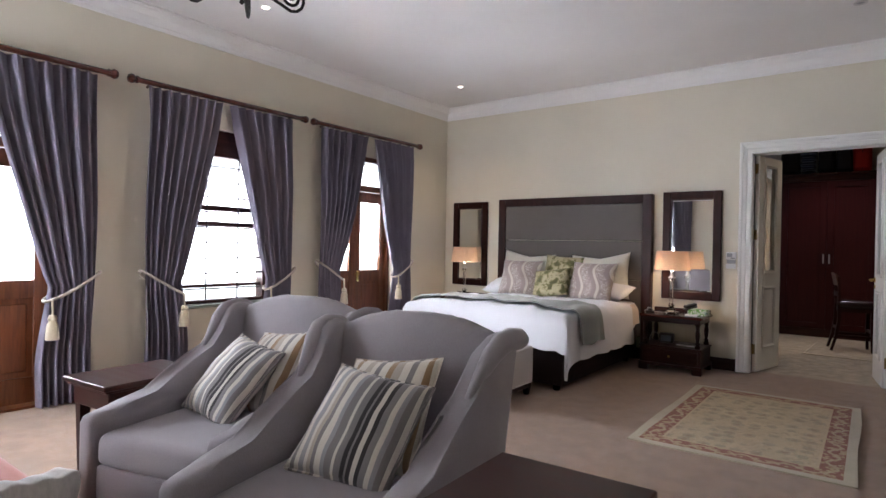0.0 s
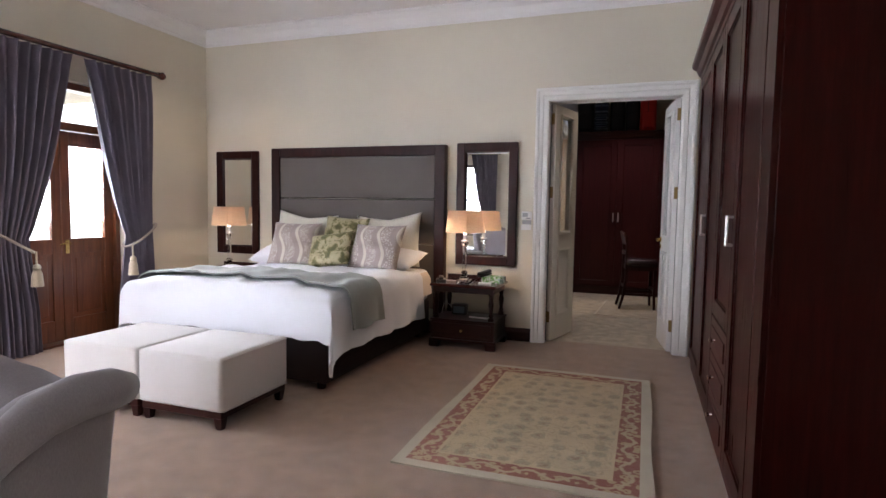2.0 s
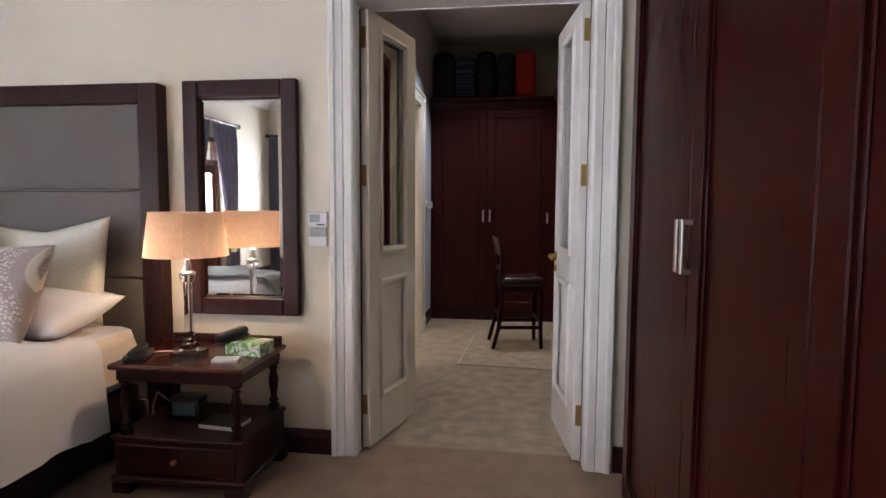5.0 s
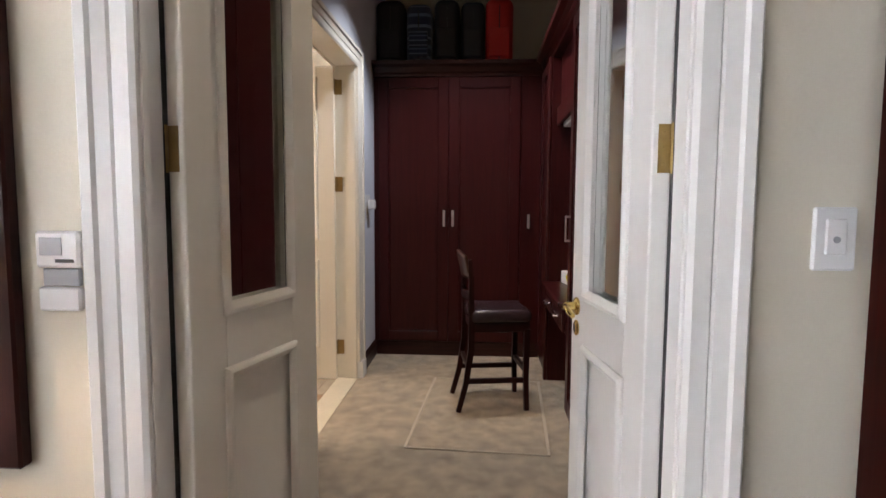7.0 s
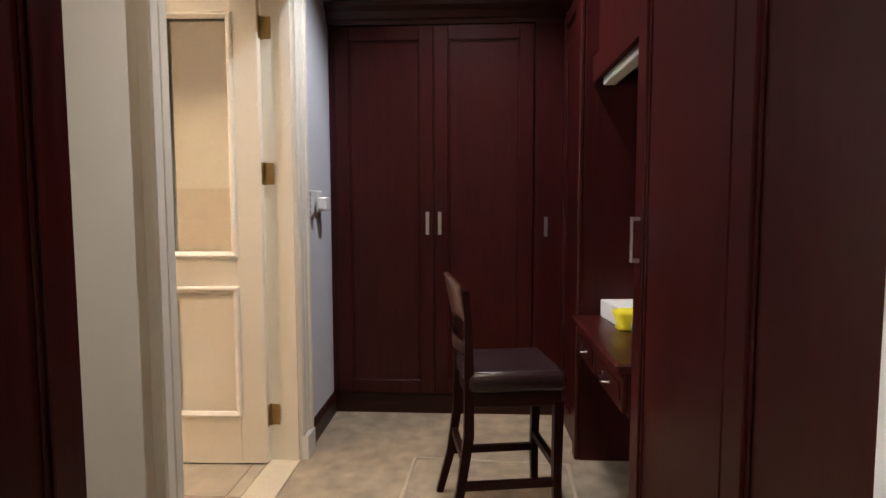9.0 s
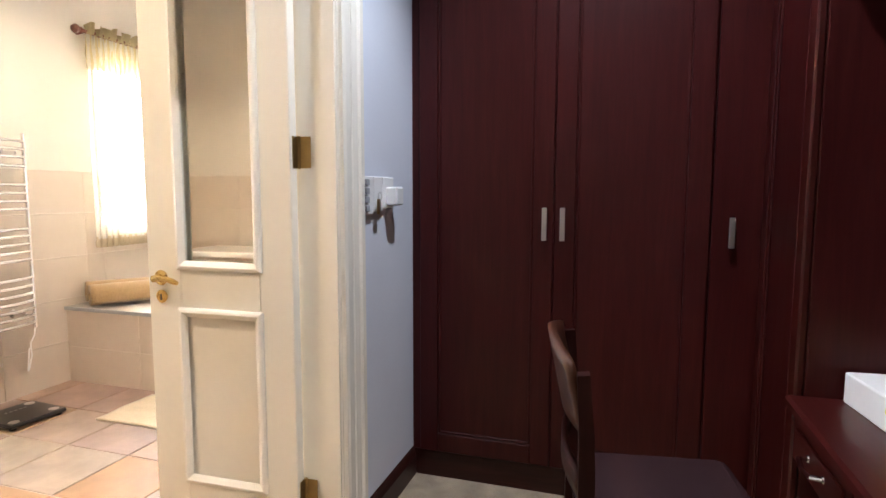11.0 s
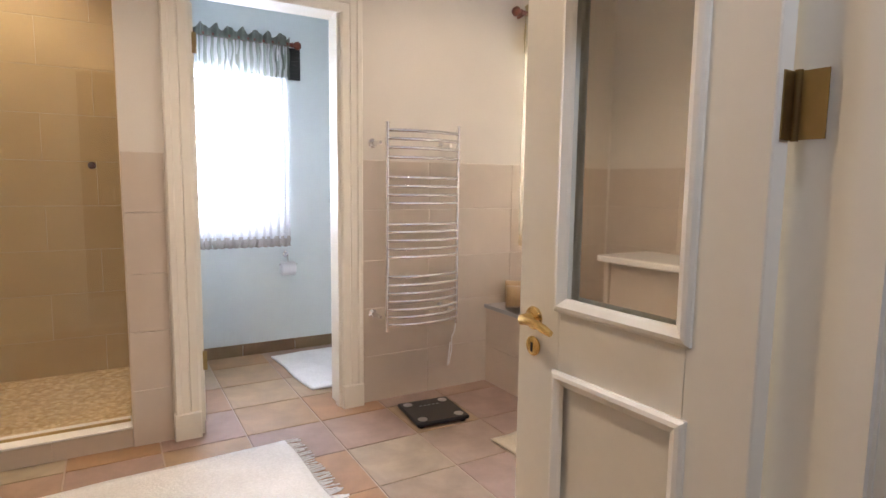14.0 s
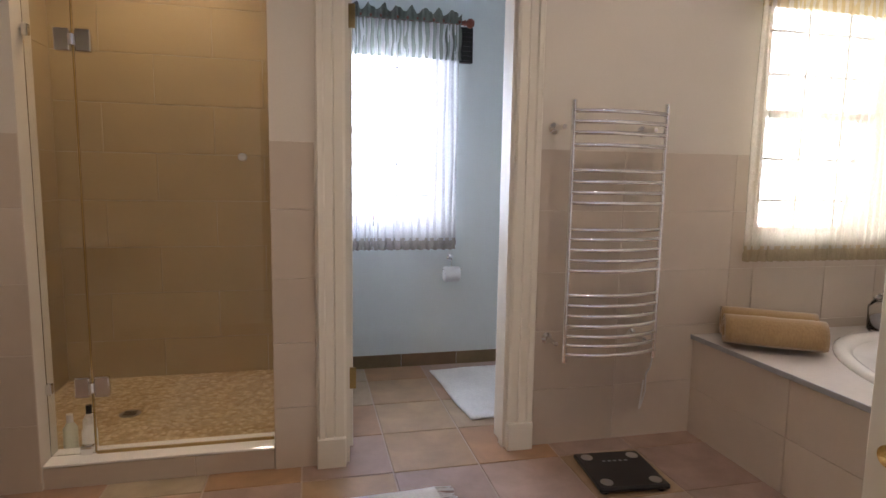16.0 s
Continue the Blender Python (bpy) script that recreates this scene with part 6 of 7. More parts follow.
# towel warmer
tr = thing("towel_rail", Matrix.Translation((-3.46, 0, 0)), "tall chrome ladder towel warmer on the wall", "towel rail")
RX = 0.115
for y in (9.10, 9.548):
    part("post", tube(bmesh.new(), [(RX, y, 0.434), (RX, y, 1.588)], 0.011, 14), "chrome", tr)
    for z in (0.52, 1.475):
        bm = lathe(bmesh.new(), [(0.024, 0.004), (0.026, 0.008), (0.012, 0.02), (0.010, RX)], 16, pose(0, y + (-0.04 if y < 9.3 else -0.05), z, 0, 90, 0))
        part("wall_bracket", bm, "chrome", tr, "round chrome wall bracket")
for z in (1.543, 1.498, 1.451, 1.399, 1.290, 1.242, 1.195, 1.150, 1.033, 0.991, 0.944, 0.897, 0.852, 0.742, 0.695, 0.648, 0.603, 0.556, 0.514, 0.471):
    bm = tube(bmesh.new(), [(RX + 0.05 * (1 - (2 * k / 10 - 1) ** 2), 9.10 + 0.448 * k / 10, z) for k in range(11)], 0.0098, 12)
    part("bar", bm, "chrome", tr)
part("power_cord", tube(bmesh.new(), [(RX, 9.548, 0.44), (RX - 0.02, 9.552, 0.38), (0.05, 9.56, 0.33), (0.06, 9.555, 0.25), (0.045, 9.545, 0.17), (0.055, 9.53, 0.16), (0.05, 9.55, 0.30)], 0.004, 8), "white_plastic", tr, "looped white power cord")

sc = thing("bathroom_scale", pose(-3.115, 9.268, 0.0, 0, 0, -5), "black electronic bathroom scale on the floor", "bathroom scale")
part("platform", boxes((-0.15, 0.15, -0.15, 0.15, 0.012, 0.034), r=0.006), "black_plastic", sc)
for x in (-1, 1):
    for y in (-1, 1):
        part("sensor_pad", lathe(bmesh.new(), [(0.026, 0.0335), (0.026, 0.0355), (0.02, 0.0362), (0.001, 0.0362)], 20, Matrix.Translation((x * 0.105, y * 0.105, 0))), "satin_steel", sc, "round steel contact")
        part("foot", lathe(bmesh.new(), [(0.018, 0), (0.02, 0.013)], 12, Matrix.Translation((x * 0.12, y * 0.12, 0))), "black_plastic", sc)
for k in range(5):
    part("marking", boxes((-0.06 - 0.012, -0.06 + 0.0, -0.05 + 0.025 * k, -0.036 + 0.025 * k, 0.0335, 0.0346)), "grey_plastic", sc)

# bath in its tiled surround
bs = thing("bath_surround", Matrix(), "tiled bath surround with a white stone deck", "bath surround")
TX, TY, TA, TB = -2.15, 10.72, 1.12, 0.74
bm = bmesh.new()
outer = [(-3.455, 9.835), (-0.985, 9.835), (-0.985, 11.845), (-3.455, 11.845)]
N = 48
ring = [(TX + TA * math.cos(2 * math.pi * k / N), TY + TB * math.sin(2 * math.pi * k / N)) for k in range(N)]
for z in (0.482, 0.5):
    ro = []
    for k in range(N):
        a = 2 * math.pi * k / N
        dx, dy = math.cos(a), math.sin(a)
        s = min((outer[1][0] - TX) / dx if dx > 1e-6 else 9, (outer[0][0] - TX) / dx if dx < -1e-6 else 9, (outer[2][1] - TY) / dy if dy > 1e-6 else 9, (outer[0][1] - TY) / dy if dy < -1e-6 else 9)
        ro.append((TX + dx * s, TY + dy * s))
    vi, vo_ = [bm.verts.new((x, y, z)) for x, y in ring], [bm.verts.new((x, y, z)) for x, y in ro]
    corners = []
    for k in range(N):
        j = (k + 1) % N
        p, q = ro[k], ro[j]
        f = [vi[k], vi[j], vo_[j]]
        if abs(p[0] - q[0]) > 1e-5 and abs(p[1] - q[1]) > 1e-5:
            cx = min(outer, key=lambda c: (c[0] - p[0]) ** 2 + (c[1] - p[1]) ** 2)
            f.append(bm.verts.new((*cx, z)))
        f.append(vo_[k])
        bm.faces.new(f)
part("deck", bm, surface("deck_stone", (0.66, 0.63, 0.60), 0.25, vary=0.05, fine=30, relief=0.03), bs, "pale polished deck", smooth=False)
part("front_wall", boxes((-3.458, -0.985, 9.845, 9.90, -0.012, 0.482)), "wall_tile", bs)
part("edge_trim", boxes((-3.458, -0.985, 9.828, 9.836, 0.478, 0.502), r=0.002), "grey_plastic", bs, "slim dark edge trim")
tile_field(bs, "wall_tile", "y", 9.845, -1, (-3.45, -2.86, -2.26, -1.66, -1.0), (-0.01, 0.235, 0.48))
tub = thing("bathtub", Matrix.Translation((TX, TY, 0.5)), "oval white drop-in bathtub", "bathtub")
prof = [(1.0, -0.004), (1.0, 0.014), (0.985, 0.024), (0.955, 0.026), (0.93, 0.016), (0.915, -0.02), (0.86, -0.26), (0.76, -0.40), (0.55, -0.43), (0.01, -0.44)]
part("basin", lathe(bmesh.new(), prof, 56, Matrix.Diagonal((TA + 0.02, TB + 0.02, 1, 1))), "porcelain", tub, smooth=True)
part("drain", lathe(bmesh.new(), [(0.03, -0.437), (0.03, -0.433), (0.001, -0.432)], 18), "chrome", tub)


def rolled_towel(m, r, ln, seed):
    """A towel rolled along x, with the spiral showing at the ends."""
    t = thing("rolled_towel", m, "rolled beige bath towel on the tub deck", "towel", "rolled towels on the tub deck")
    bm = bmesh.new()

    def fn(a, b):
        th = a * math.pi * 2 * 2.6
        rr = r * (0.42 + 0.58 * a) * (1 + 0.03 * noise.noise(Vector((b * 4, a * 5, seed))))
        return ((b - 0.5) * ln, rr * math.cos(th), (r * 0.98 + rr * math.sin(th)) * (0.96 if math.sin(th) > 0 else 1))

    sheet(bm, 90, 12, fn, 0.012)
    part("terry_cloth", bm, "towel_terry", t, smooth=True)


cloth("towel_terry", (0.38, 0.25, 0.12), weave=300, relief=0.9, vary=0.12)
rolled_towel(pose(-3.14, 10.01, 0.503, 0, 0, 57), 0.082, 0.40, 1)
rolled_towel(pose(-3.285, 10.11, 0.503, 0, 0, 55), 0.082, 0.40, 2)
jar = thing("glass_jar", Matrix.Translation((-3.33, 10.86, 0.5)), "clear glass jar with a domed lid on the deck", "jar")
bm = lathe(bmesh.new(), [(0.06, 0), (0.068, 0.01), (0.07, 0.13), (0.05, 0.16), (0.046, 0.165), (0.04, 0.155), (0.064, 0.125), (0.062, 0.014), (0.001, 0.01)], 28)
part("body", bm, "crystal", jar, smooth=True)
part("lid", lathe(bmesh.new(), [(0.05, 0.167), (0.052, 0.172), (0.03, 0.195), (0.01, 0.20), (0.014, 0.212), (0.001, 0.22)], 24), "crystal", jar, smooth=True)
part("cotton", lathe(bmesh.new(), [(0.001, 0.012), (0.055, 0.016), (0.058, 0.07), (0.03, 0.09), (0.001, 0.09)], 18), "white_linen", jar, "white cotton wool", smooth=True)


# vanity along the south wall, met in the mirror pane of the door
vn = thing("vanity", Matrix.Translation((0, 6.106, 0)), "long white-topped tiled vanity counter against the wall", "vanity")
part("countertop", boxes((-3.10, -1.25, 0.0, 0.50, 0.765, 0.805), r=0.006), "porcelain", vn, "pale polished counter")
part("side_panel", boxes((-3.07, -3.03, 0.0, 0.46, -0.004, 0.765), r=0.003), "wall_tile", vn)
part("side_panel", boxes((-1.32, -1.28, 0.0, 0.46, -0.004, 0.765), r=0.003), "wall_tile", vn)
for x0, x1 in ((-3.025, -2.46), (-2.455, -1.89), (-1.885, -1.325)):
    part("front_panel", boxes((x0, x1, 0.43, 0.45, 0.06, 0.76), r=0.004), "wall_tile", vn)
part("back_board", boxes((-3.03, -1.32, 0.0, 0.02, 0.0, 0.765)), "wall_tile", vn)

# mats
def woven_rug(m, w, d, mat, label, name="bath_rug", fringe=False):
    r = thing(name, m, label, "bath mat")
    part("weave", sheet(bmesh.new(), 24, 24, lambda a, b: ((a - 0.5) * w + 0.005 * math.sin(b * 9), (b - 0.5) * d + 0.006 * math.sin(a * 7), 0.012 + 0.003 * noise.noise(Vector((a * 6, b * 6, w)))), 0.011), mat, r, smooth=True)
    if fringe:
        rnd = random.Random(5)
        bm = bmesh.new()
        for k in range(70):
            x = (k / 69 - 0.5) * w
            sx = rnd.uniform(-0.02, 0.02)
            tube(bm, [(x, d / 2 - 0.005, 0.008), (x + sx * 0.5, d / 2 + 0.03, 0.005), (x + sx, d / 2 + rnd.uniform(0.05, 0.075), 0.003)], 0.0028, 4)
        part("fringe", bm, mat, r, "loose cotton fringe")
    return r


cloth("cotton_white", (0.80, 0.80, 0.80), weave=260, relief=0.9)
cloth("cotton_beige", (0.62, 0.53, 0.38), weave=260, relief=0.9)
woven_rug(pose(-2.77, 7.84, 0.003, 0, 0, 3), 0.72, 1.30, "cotton_white", "white cotton rug with fringed end on the tiles", "bath_rug", True)
woven_rug(pose(-4.19, 9.02, 0.003, 0, 0, 4), 0.78, 0.50, "cotton_white", "white cotton mat on the toilet floor", "bath_mat")
woven_rug(pose(-2.28, 9.57, 0.003, 0, 0, 1), 0.84, 0.40, "cotton_beige", "beige cotton mat beside the bath", "bath_mat")


# sheer curtains
def sheer_material(name, color, thin):
    mat = MATS[name] = bpy.data.materials.new(name)
    nt, b = nodes_of(mat)
    n = noise_tex(nt, coords(nt, (1, 1, 0.3)), 200, 2)
    c = ramp(nt, n, [(0.3, tuple(x * 0.85 for x in color)), (0.7, color)])
    nt.links.new(c, b.inputs["Base Color"])
    b.inputs["Roughness"].default_value = 0.9
    tl, tp = nt.nodes.new("ShaderNodeBsdfTranslucent"), nt.nodes.new("ShaderNodeBsdfTransparent")
    nt.links.new(c, tl.inputs[0])
    m1, m2 = nt.nodes.new("ShaderNodeMixShader"), nt.nodes.new("ShaderNodeMixShader")
    m1.inputs[0].default_value, m2.inputs[0].default_value = 0.5, thin
    nt.links.new(b.outputs[0], m1.inputs[1])
    nt.links.new(tl.outputs[0], m1.inputs[2])
    nt.links.new(m1.outputs[0], m2.inputs[1])
    nt.links.new(tp.outputs[0], m2.inputs[2])
    nt.links.new(m2.outputs[0], nt.nodes["Material Output"].inputs[0])


sheer_material("sheer_yellow", (0.80, 0.76, 0.62), 0.40)
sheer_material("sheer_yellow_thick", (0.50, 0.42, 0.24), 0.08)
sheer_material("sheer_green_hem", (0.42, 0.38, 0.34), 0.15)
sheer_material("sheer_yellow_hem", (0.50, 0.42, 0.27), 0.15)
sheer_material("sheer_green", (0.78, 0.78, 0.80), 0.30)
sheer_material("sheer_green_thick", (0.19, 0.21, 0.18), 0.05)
wood("rod_red", (0.12, 0.03, 0.015), (0.20, 0.055, 0.03), (0.28, 0.09, 0.05), 0.3, 0.5, 1)


def cafe_curtain(x, y0, y1, z_rod, z_val, z_foot, tone, label, open_at, seed):
    """Wooden rod with a ruffled heading, a short valance and two sheer panels with a dense hem."""
    rod = thing("curtain_rod", Matrix.Translation((x, 0, z_rod)), "reddish wooden curtain rod with ball ends", "curtain rod")
    part("rod", tube(bmesh.new(), [(0, y0 - 0.02, 0), (0, y1 + 0.02, 0)], 0.014, 12), "rod_red", rod)
    for y, s in ((y0 - 0.02, -1), (y1 + 0.02, 1)):
        part("finial", lathe(bmesh.new(), [(0.014, 0), (0.02, 0.004), (0.013, 0.012), (0.028, 0.03), (0.03, 0.045), (0.018, 0.062), (0.001, 0.066)], 16, pose(0, y, 0, -90 * s, 0, 0)), "rod_red", rod, "turned wooden ball end")
    for y in (y0 + 0.01, y1 - 0.01):
        part("bracket", tube(bmesh.new(), [(0, y, 0), (-0.09, y, -0.01)], 0.01, 8), "rod_red", rod)
    rnd = random.Random(seed)
    ph = [rnd.uniform(0, 6.28) for _ in range(8)]
    c = thing("sheer_curtain", Matrix.Translation((x, 0, 0)), label, "curtain")

    def wave(folds, amp, z_hi, z_lo, a, b, k):
        def fn(u, v):
            y = a + (b - a) * u
            dx = amp * (math.sin(2 * math.pi * folds * u + ph[k]) + 0.4 * math.sin(2 * math.pi * folds * 1.9 * u + ph[k + 1] + v)) * (0.5 + 0.5 * v)
            return (dx, y + 0.004 * math.sin(8 * v + 30 * u), z_hi + (z_lo - z_hi) * v + (0.002 * math.sin(2 * math.pi * folds * u + ph[k + 2]) if v > 0.97 else 0))
        return fn

    def ruff(u, v):
        y = y0 + (y1 - y0) * u
        f = math.sin(2 * math.pi * 17 * u + ph[0]) + 0.6 * math.sin(2 * math.pi * 29 * u + ph[1])
        return (0.017 * f * (0.3 + v) + 0.02, y, z_rod - 0.015 + v * (0.065 + 0.018 * math.sin(2 * math.pi * 11 * u + ph[2])))

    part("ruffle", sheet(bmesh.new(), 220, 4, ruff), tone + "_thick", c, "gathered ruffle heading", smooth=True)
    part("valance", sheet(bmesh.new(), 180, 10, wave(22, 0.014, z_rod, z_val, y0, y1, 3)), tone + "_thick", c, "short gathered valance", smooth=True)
    for a, b in ((y0 + 0.01, open_at), (open_at + 0.0, y1 - 0.01)):
        part("sheer_panel", sheet(bmesh.new(), 120, 24, wave(11, 0.011, z_rod, z_foot + 0.06, a, b, 5)), tone, c, "sheer gathered panel", smooth=True)
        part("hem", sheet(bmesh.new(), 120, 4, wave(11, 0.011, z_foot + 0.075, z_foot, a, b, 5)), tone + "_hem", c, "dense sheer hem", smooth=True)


cafe_curtain(-3.385, 10.03, 11.02, 2.30, 2.06, 0.87, "sheer_yellow", "sheer pale yellow curtain with a ruffled valance", 10.54, 61)
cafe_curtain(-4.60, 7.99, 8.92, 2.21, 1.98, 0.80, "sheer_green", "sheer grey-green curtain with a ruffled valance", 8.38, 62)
vb = thing("wall_vent", Matrix.Translation((-4.72, 8.94, 1.99)), "dark slatted wall vent beside the window", "vent")
part("frame", boxes((0, 0.03, 0, 0.085, 0, 0.22), r=0.003), "black_plastic", vb)
for k in range(7):
    part("slat", boxes((0.026, 0.034, 0.008, 0.077, 0.014 + k * 0.029, 0.03 + k * 0.029)), "black_plastic", vb)
tp = thing("paper_holder", Matrix.Translation((-4.72, 8.90, 0.66)), "chrome toilet paper holder with a white roll", "paper holder")
part("mount", lathe(bmesh.new(), [(0.022, 0), (0.022, 0.008), (0.01, 0.014), (0.008, 0.06)], 16, pose(0, 0, 0.07, 0, 90, 0)), "chrome", tp)
part("arm", tube(bmesh.new(), [(0.055, 0, 0.07), (0.07, 0, 0.06), (0.07, 0, 0.0), (0.07, -0.06, 0.0), (0.07, 0.07, 0.0)], 0.005, 8), "chrome", tp)
part("paper_roll", lathe(bmesh.new(), [(0.02, -0.05), (0.048, -0.05), (0.05, -0.045), (0.05, 0.045), (0.048, 0.05), (0.02, 0.05)], 24, pose(0.07, 0, -0.03, 90, 0, 0)), "white_linen", tp, "white paper roll", smooth=True)

# ---- ceiling lights and the chandelier ----
PLACE[0] = Matrix()


def downlight(x, y, z):
    d = thing("downlight", Matrix.Translation((x, y, z)), "small recessed white ceiling downlight, lit", "downlight", "ceiling downlights")
    part("trim_ring", lathe(bmesh.new(), [(0.030, 0), (0.045, 0), (0.045, -0.004), (0.03, -0.006)], 24, cap=False), "white_plastic", d)
    part("lens", lathe(bmesh.new(), [(0.031, -0.001), (0.028, -0.004), (0.001, -0.004)], 20), "lamp_glow", d, "glowing lens")


# the fitting at (0.18, 6.85) is unseen, added to go with the extra lamp
for x, y, z in ((-3.58, 2.24, 3.08), (-3.58, 4.94, 3.08), (-0.05, 8.35, 3.08), (0.18, 6.85, 3.08), (-2.05, 7.5, 3.08), (-2.3, 9.4, 3.08), (-4.05, 7.15, 2.9)):
    downlight(x, y, z)

uf = thing("downlight", Matrix.Translation((0.22, 4.73, 3.08)), "small recessed ceiling downlight, unlit", "downlight", "ceiling downlights")
part("trim_ring", lathe(bmesh.new(), [(0.030, 0), (0.045, 0), (0.045, -0.006), (0.03, -0.008)], 24, cap=False), "satin_steel", uf)
part("lens", lathe(bmesh.new(), [(0.031, -0.001), (0.028, -0.003), (0.001, -0.003)], 20), "grey_plastic", uf, "dark lens")

ch = thing("chandelier", Matrix.Translation((-2.10, 1.05, 2.33)), "dark wrought iron scroll chandelier hung from the ceiling", "chandelier")
surface("wrought_iron", (0.02, 0.017, 0.015), 0.5, 0.6, 0.2)
part("stem", lathe(bmesh.new(), [(0.001, 0.0), (0.012, 0.012), (0.006, 0.03), (0.026, 0.06), (0.03, 0.085), (0.012, 0.115), (0.016, 0.14), (0.012, 0.42), (0.03, 0.45), (0.01, 0.48), (0.008, 0.70), (0.05, 0.735), (0.055, 0.75)], 18), "wrought_iron", ch)
for k in range(6):
    a = k * math.pi / 3 + 0.35
    pts = []
    for i in range(30):
        th = i / 29 * 4.2 * math.pi
        rr = 0.075 * (1 - i / 34)
        u = 0.26 + rr * math.cos(th - 1.6)
        w = 0.12 + rr * math.sin(th - 1.6)
        pts.append((u * math.cos(a), u * math.sin(a), w))
    pts = [(0.02 * math.cos(a), 0.02 * math.sin(a), 0.20), (0.12 * math.cos(a), 0.12 * math.sin(a), 0.09)] + pts
    part("scroll_arm", tube(bmesh.new(), pts, 0.008, 8), "wrought_iron", ch, "curled iron arm")
    part("arm", tube(bmesh.new(), [(0.26 * math.cos(a), 0.26 * math.sin(a), 0.19), (0.36 * math.cos(a), 0.36 * math.sin(a), 0.20), (0.40 * math.cos(a), 0.40 * math.sin(a), 0.26)], 0.008, 8), "wrought_iron", ch)
    part("candle_cup", lathe(bmesh.new(), [(0.012, 0.25), (0.03, 0.27), (0.032, 0.28), (0.012, 0.285), (0.012, 0.37)], 14, Matrix.Translation((0.40 * math.cos(a), 0.40 * math.sin(a), 0))), "cream_gloss", ch, "candle tube")

# ---- small things on the bedside table ----
tb = thing("tissue_box", pose(-1.075, 5.58, 0.56, 0, 0, -8), "green and white floral tissue box", "tissue box")
part("carton", boxes((-0.07, 0.11, -0.055, 0.055, 0, 0.06), r=0.003), patchy("floral_print", [(0.42, (0.78, 0.79, 0.74)), (0.49, (0.14, 0.34, 0.09)), (0.55, (0.22, 0.42, 0.12)), (0.58, (0.78, 0.78, 0.70)), (0.68, (0.16, 0.32, 0.22))], 15), tb)
tn = thing("notepad", pose(-1.10, 5.44, 0.56, 0, 0, 12), "white paper notepad on the bedside table", "notepad")
part("paper", boxes((-0.05, 0.06, -0.035, 0.035, 0, 0.012), r=0.001), "white_plastic", tn)
gc = thing("glasses_case", pose(-1.13, 5.565, 0.621, 0, -9, 62), "black rounded glasses case resting on the tissue box", "glasses case")
part("shell", cube(bmesh.new(), -0.078, 0.078, -0.026, 0.026, 0.012, 0.046, 0.016, 4), "black_plastic", gc, smooth=True)
part("lower_shell", cube(bmesh.new(), -0.077, 0.077, -0.025, 0.025, 0.0, 0.0115, 0.004), "black_plastic", gc, smooth=True)
tl = thing("telephone", pose(-1.49, 5.42, 0.56, 0, 0, 20), "black corded telephone on the bedside table", "telephone")
part("base", cube(bmesh.new(), -0.045, 0.045, -0.08, 0.08, 0, 0.03, 0.01), "black_plastic", tl)
part("handset", cube(bmesh.new(), -0.022, 0.022, -0.09, 0.09, 0.028, 0.052, 0.011), "black_plastic", tl)
part("cable", tube(bmesh.new(), [(0.03, 0.06, 0.01), (0.09, 0.09, 0.006), (0.15, 0.06, 0.006), (0.20, 0.10, 0.006), (0.17, 0.16, 0.006)], 0.0035, 6), "white_plastic", tl, "loose pale cable")
rd = thing("clock_radio", pose(-1.36, 5.58, 0.252, 0, 0, 5), "small black and blue radio on the shelf", "radio")
part("body", cube(bmesh.new(), -0.07, 0.07, -0.05, 0.05, 0, 0.10, 0.015), "black_plastic", rd)
part("front", boxes((-0.05, 0.05, -0.053, -0.049, 0.02, 0.08)), surface("blue_grey", (0.10, 0.14, 0.18), 0.4), rd)
part("cable", tube(bmesh.new(), [(-0.06, -0.02, 0.06), (-0.13, -0.03, 0.12), (-0.16, -0.02, 0.05), (-0.17, 0.0, 0.004)], 0.003, 6), "white_plastic", rd)
bk = thing("book", pose(-1.14, 5.50, 0.252, 0, 0, -6), "dark book lying on the bedside shelf", "book")
part("cover", boxes((-0.09, 0.09, -0.065, 0.065, 0, 0.022), r=0.002), "black_plastic", bk)
part("pages", boxes((-0.086, 0.0905, -0.066, 0.061, 0.003, 0.019)), "white_plastic", bk)

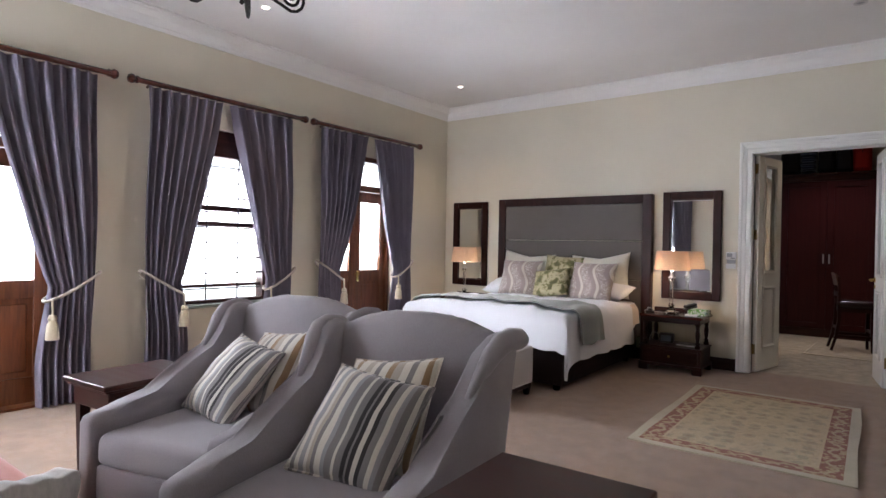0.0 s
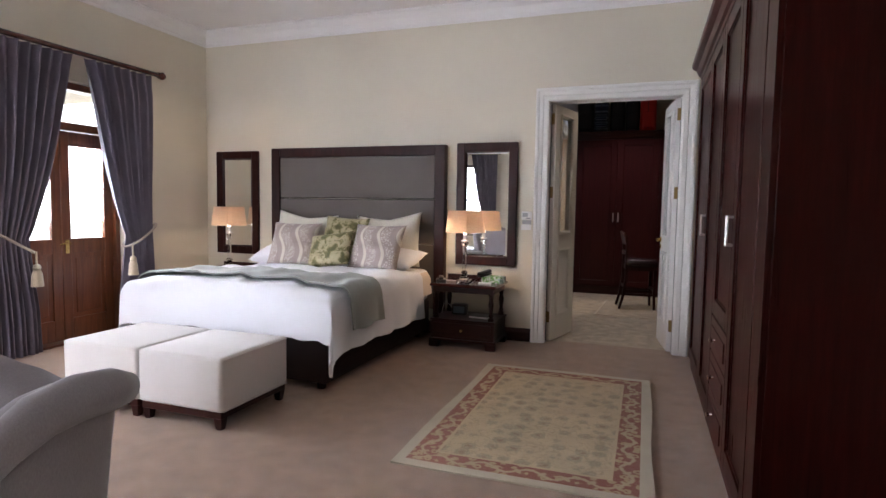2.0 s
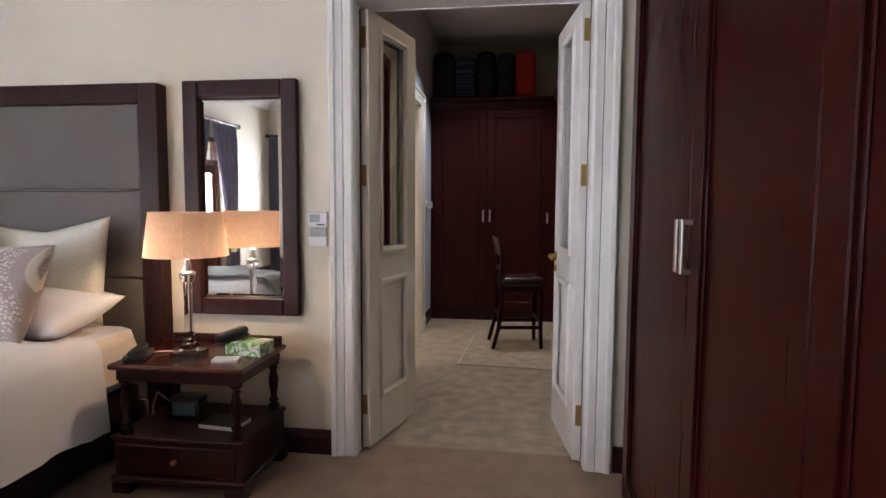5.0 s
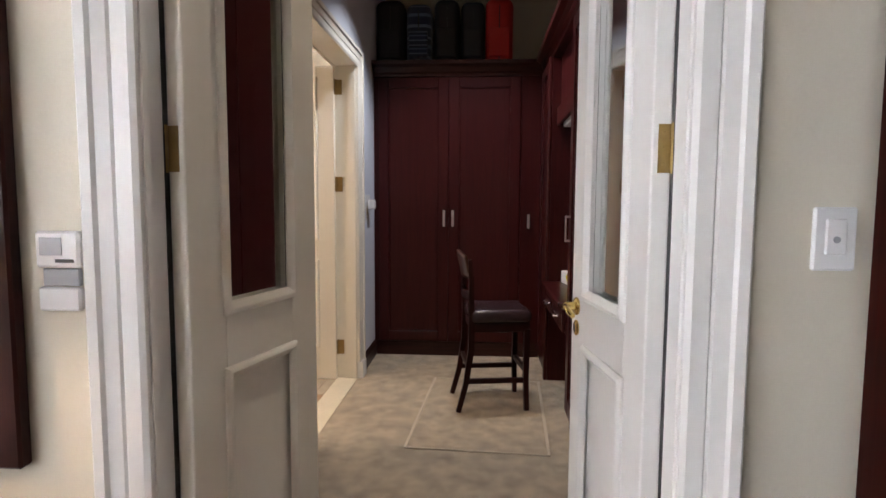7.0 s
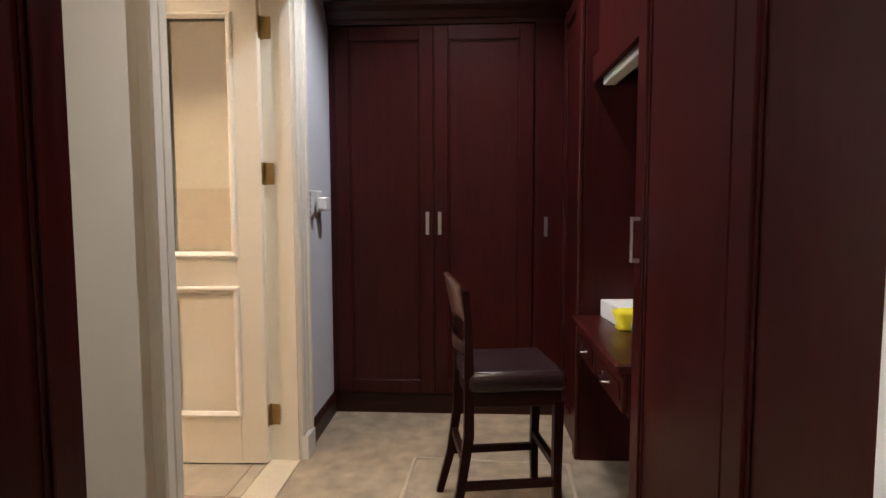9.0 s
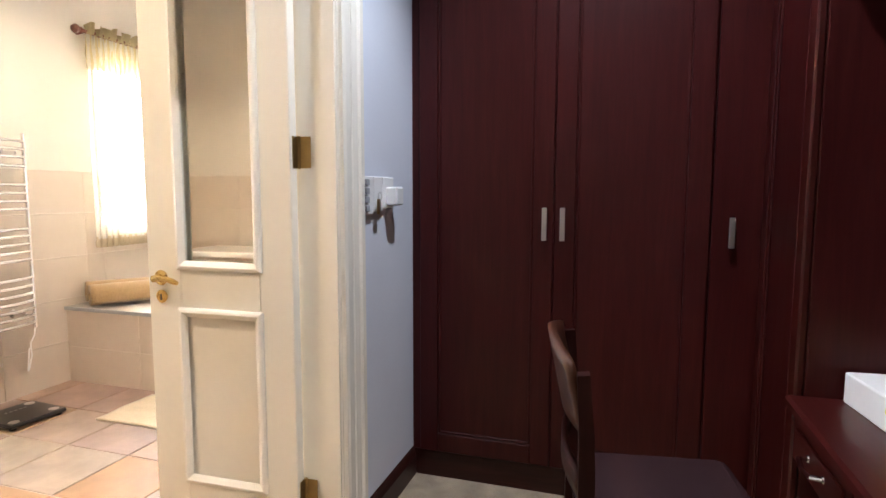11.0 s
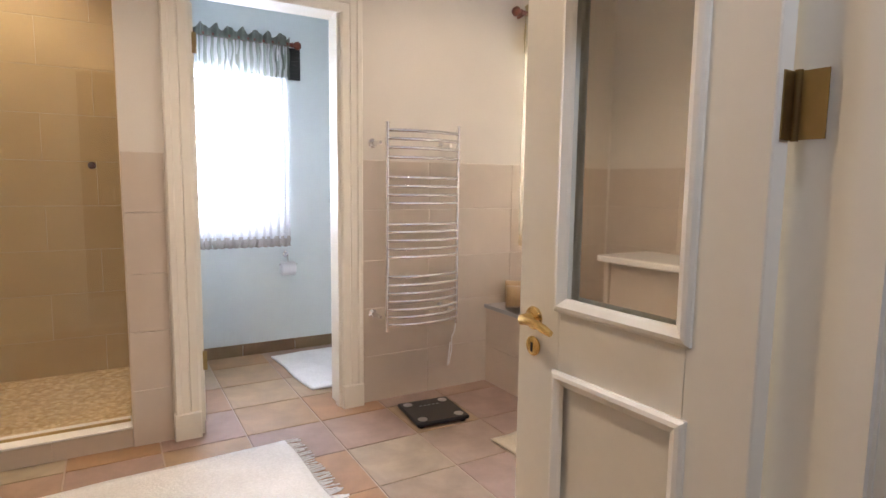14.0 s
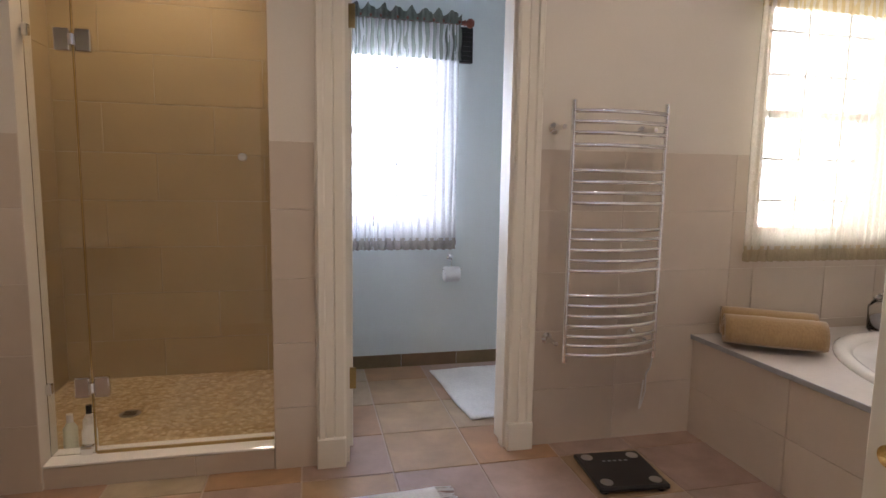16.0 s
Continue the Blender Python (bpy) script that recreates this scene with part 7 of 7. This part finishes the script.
# ---- tiles of floor and walls ----
GX = [-4.715 + 0.0] + [-4.47 + 0.38 * k for k in range(10)] + [-0.985]
GY = [6.105] + [6.43 + 0.38 * k for k in range(9)] + [9.85]
tile_field(by_name("floor_bath"), "floor_tile", "z", -0.004, 1, GX, GY, t=0.004, gap=0.007)
bw = by_name("wall_bath_west")
ROWS_Z = (-0.01, 0.27, 0.55, 0.825, 1.11, 1.385)
tile_field(bw, "wall_tile", "x", -3.46, 1, (8.995, 9.42, 10.02, 10.16), ROWS_Z)
tile_field(bw, "wall_tile", "x", -3.46, 1, (10.16, 10.6, 10.93), ROWS_Z[:4] + (0.99,))
tile_field(bw, "wall_tile", "x", -3.46, 1, (10.93, 11.4, 11.85), ROWS_Z)
tile_field(bw, "wall_tile", "x", -3.46, 1, (7.84, 8.015), ROWS_Z)
tile_field(bw, "wall_tile", "x", -3.46, 1, (6.11, 6.55, 6.96), ROWS_Z)
tile_field(by_name("wall_bath_south"), "wall_tile", "y", 6.1, 1, (-3.45, -2.86, -2.26, -1.66, -0.99), ROWS_Z)
tile_field(by_name("wall_wc_west"), "shower_tile", "x", -4.72, 1, (6.6, 7.13, 7.73, 7.86), (0.03, 0.26, 0.545, 0.82, 1.095, 1.37, 1.65, 1.93, 2.21, 2.49, 2.77, 2.9), rag=(6.6, 6.85, 7.45, 7.86), gap=0.0012)
tile_field(by_name("wall_shower_south"), "shower_tile", "y", 6.6, 1, (-4.71, -4.15, -3.62), (0.03, 0.26, 0.545, 0.82, 1.095, 1.37, 1.65, 1.93, 2.21, 2.49, 2.77, 2.9), gap=0.0012)
tile_field(by_name("wall_wc_south"), "shower_tile", "y", 7.86, -1, (-4.71, -4.15, -3.62), (0.03, 0.26, 0.545, 0.82, 1.095, 1.37, 1.65, 1.93, 2.21, 2.49, 2.77, 2.9), gap=0.0012)
tile_field(by_name("wall_wc_west"), "skirt_tile", "x", -4.72, 1, (7.97, 8.20, 8.58, 8.96, 9.34, 9.74), (-0.01, 0.085))
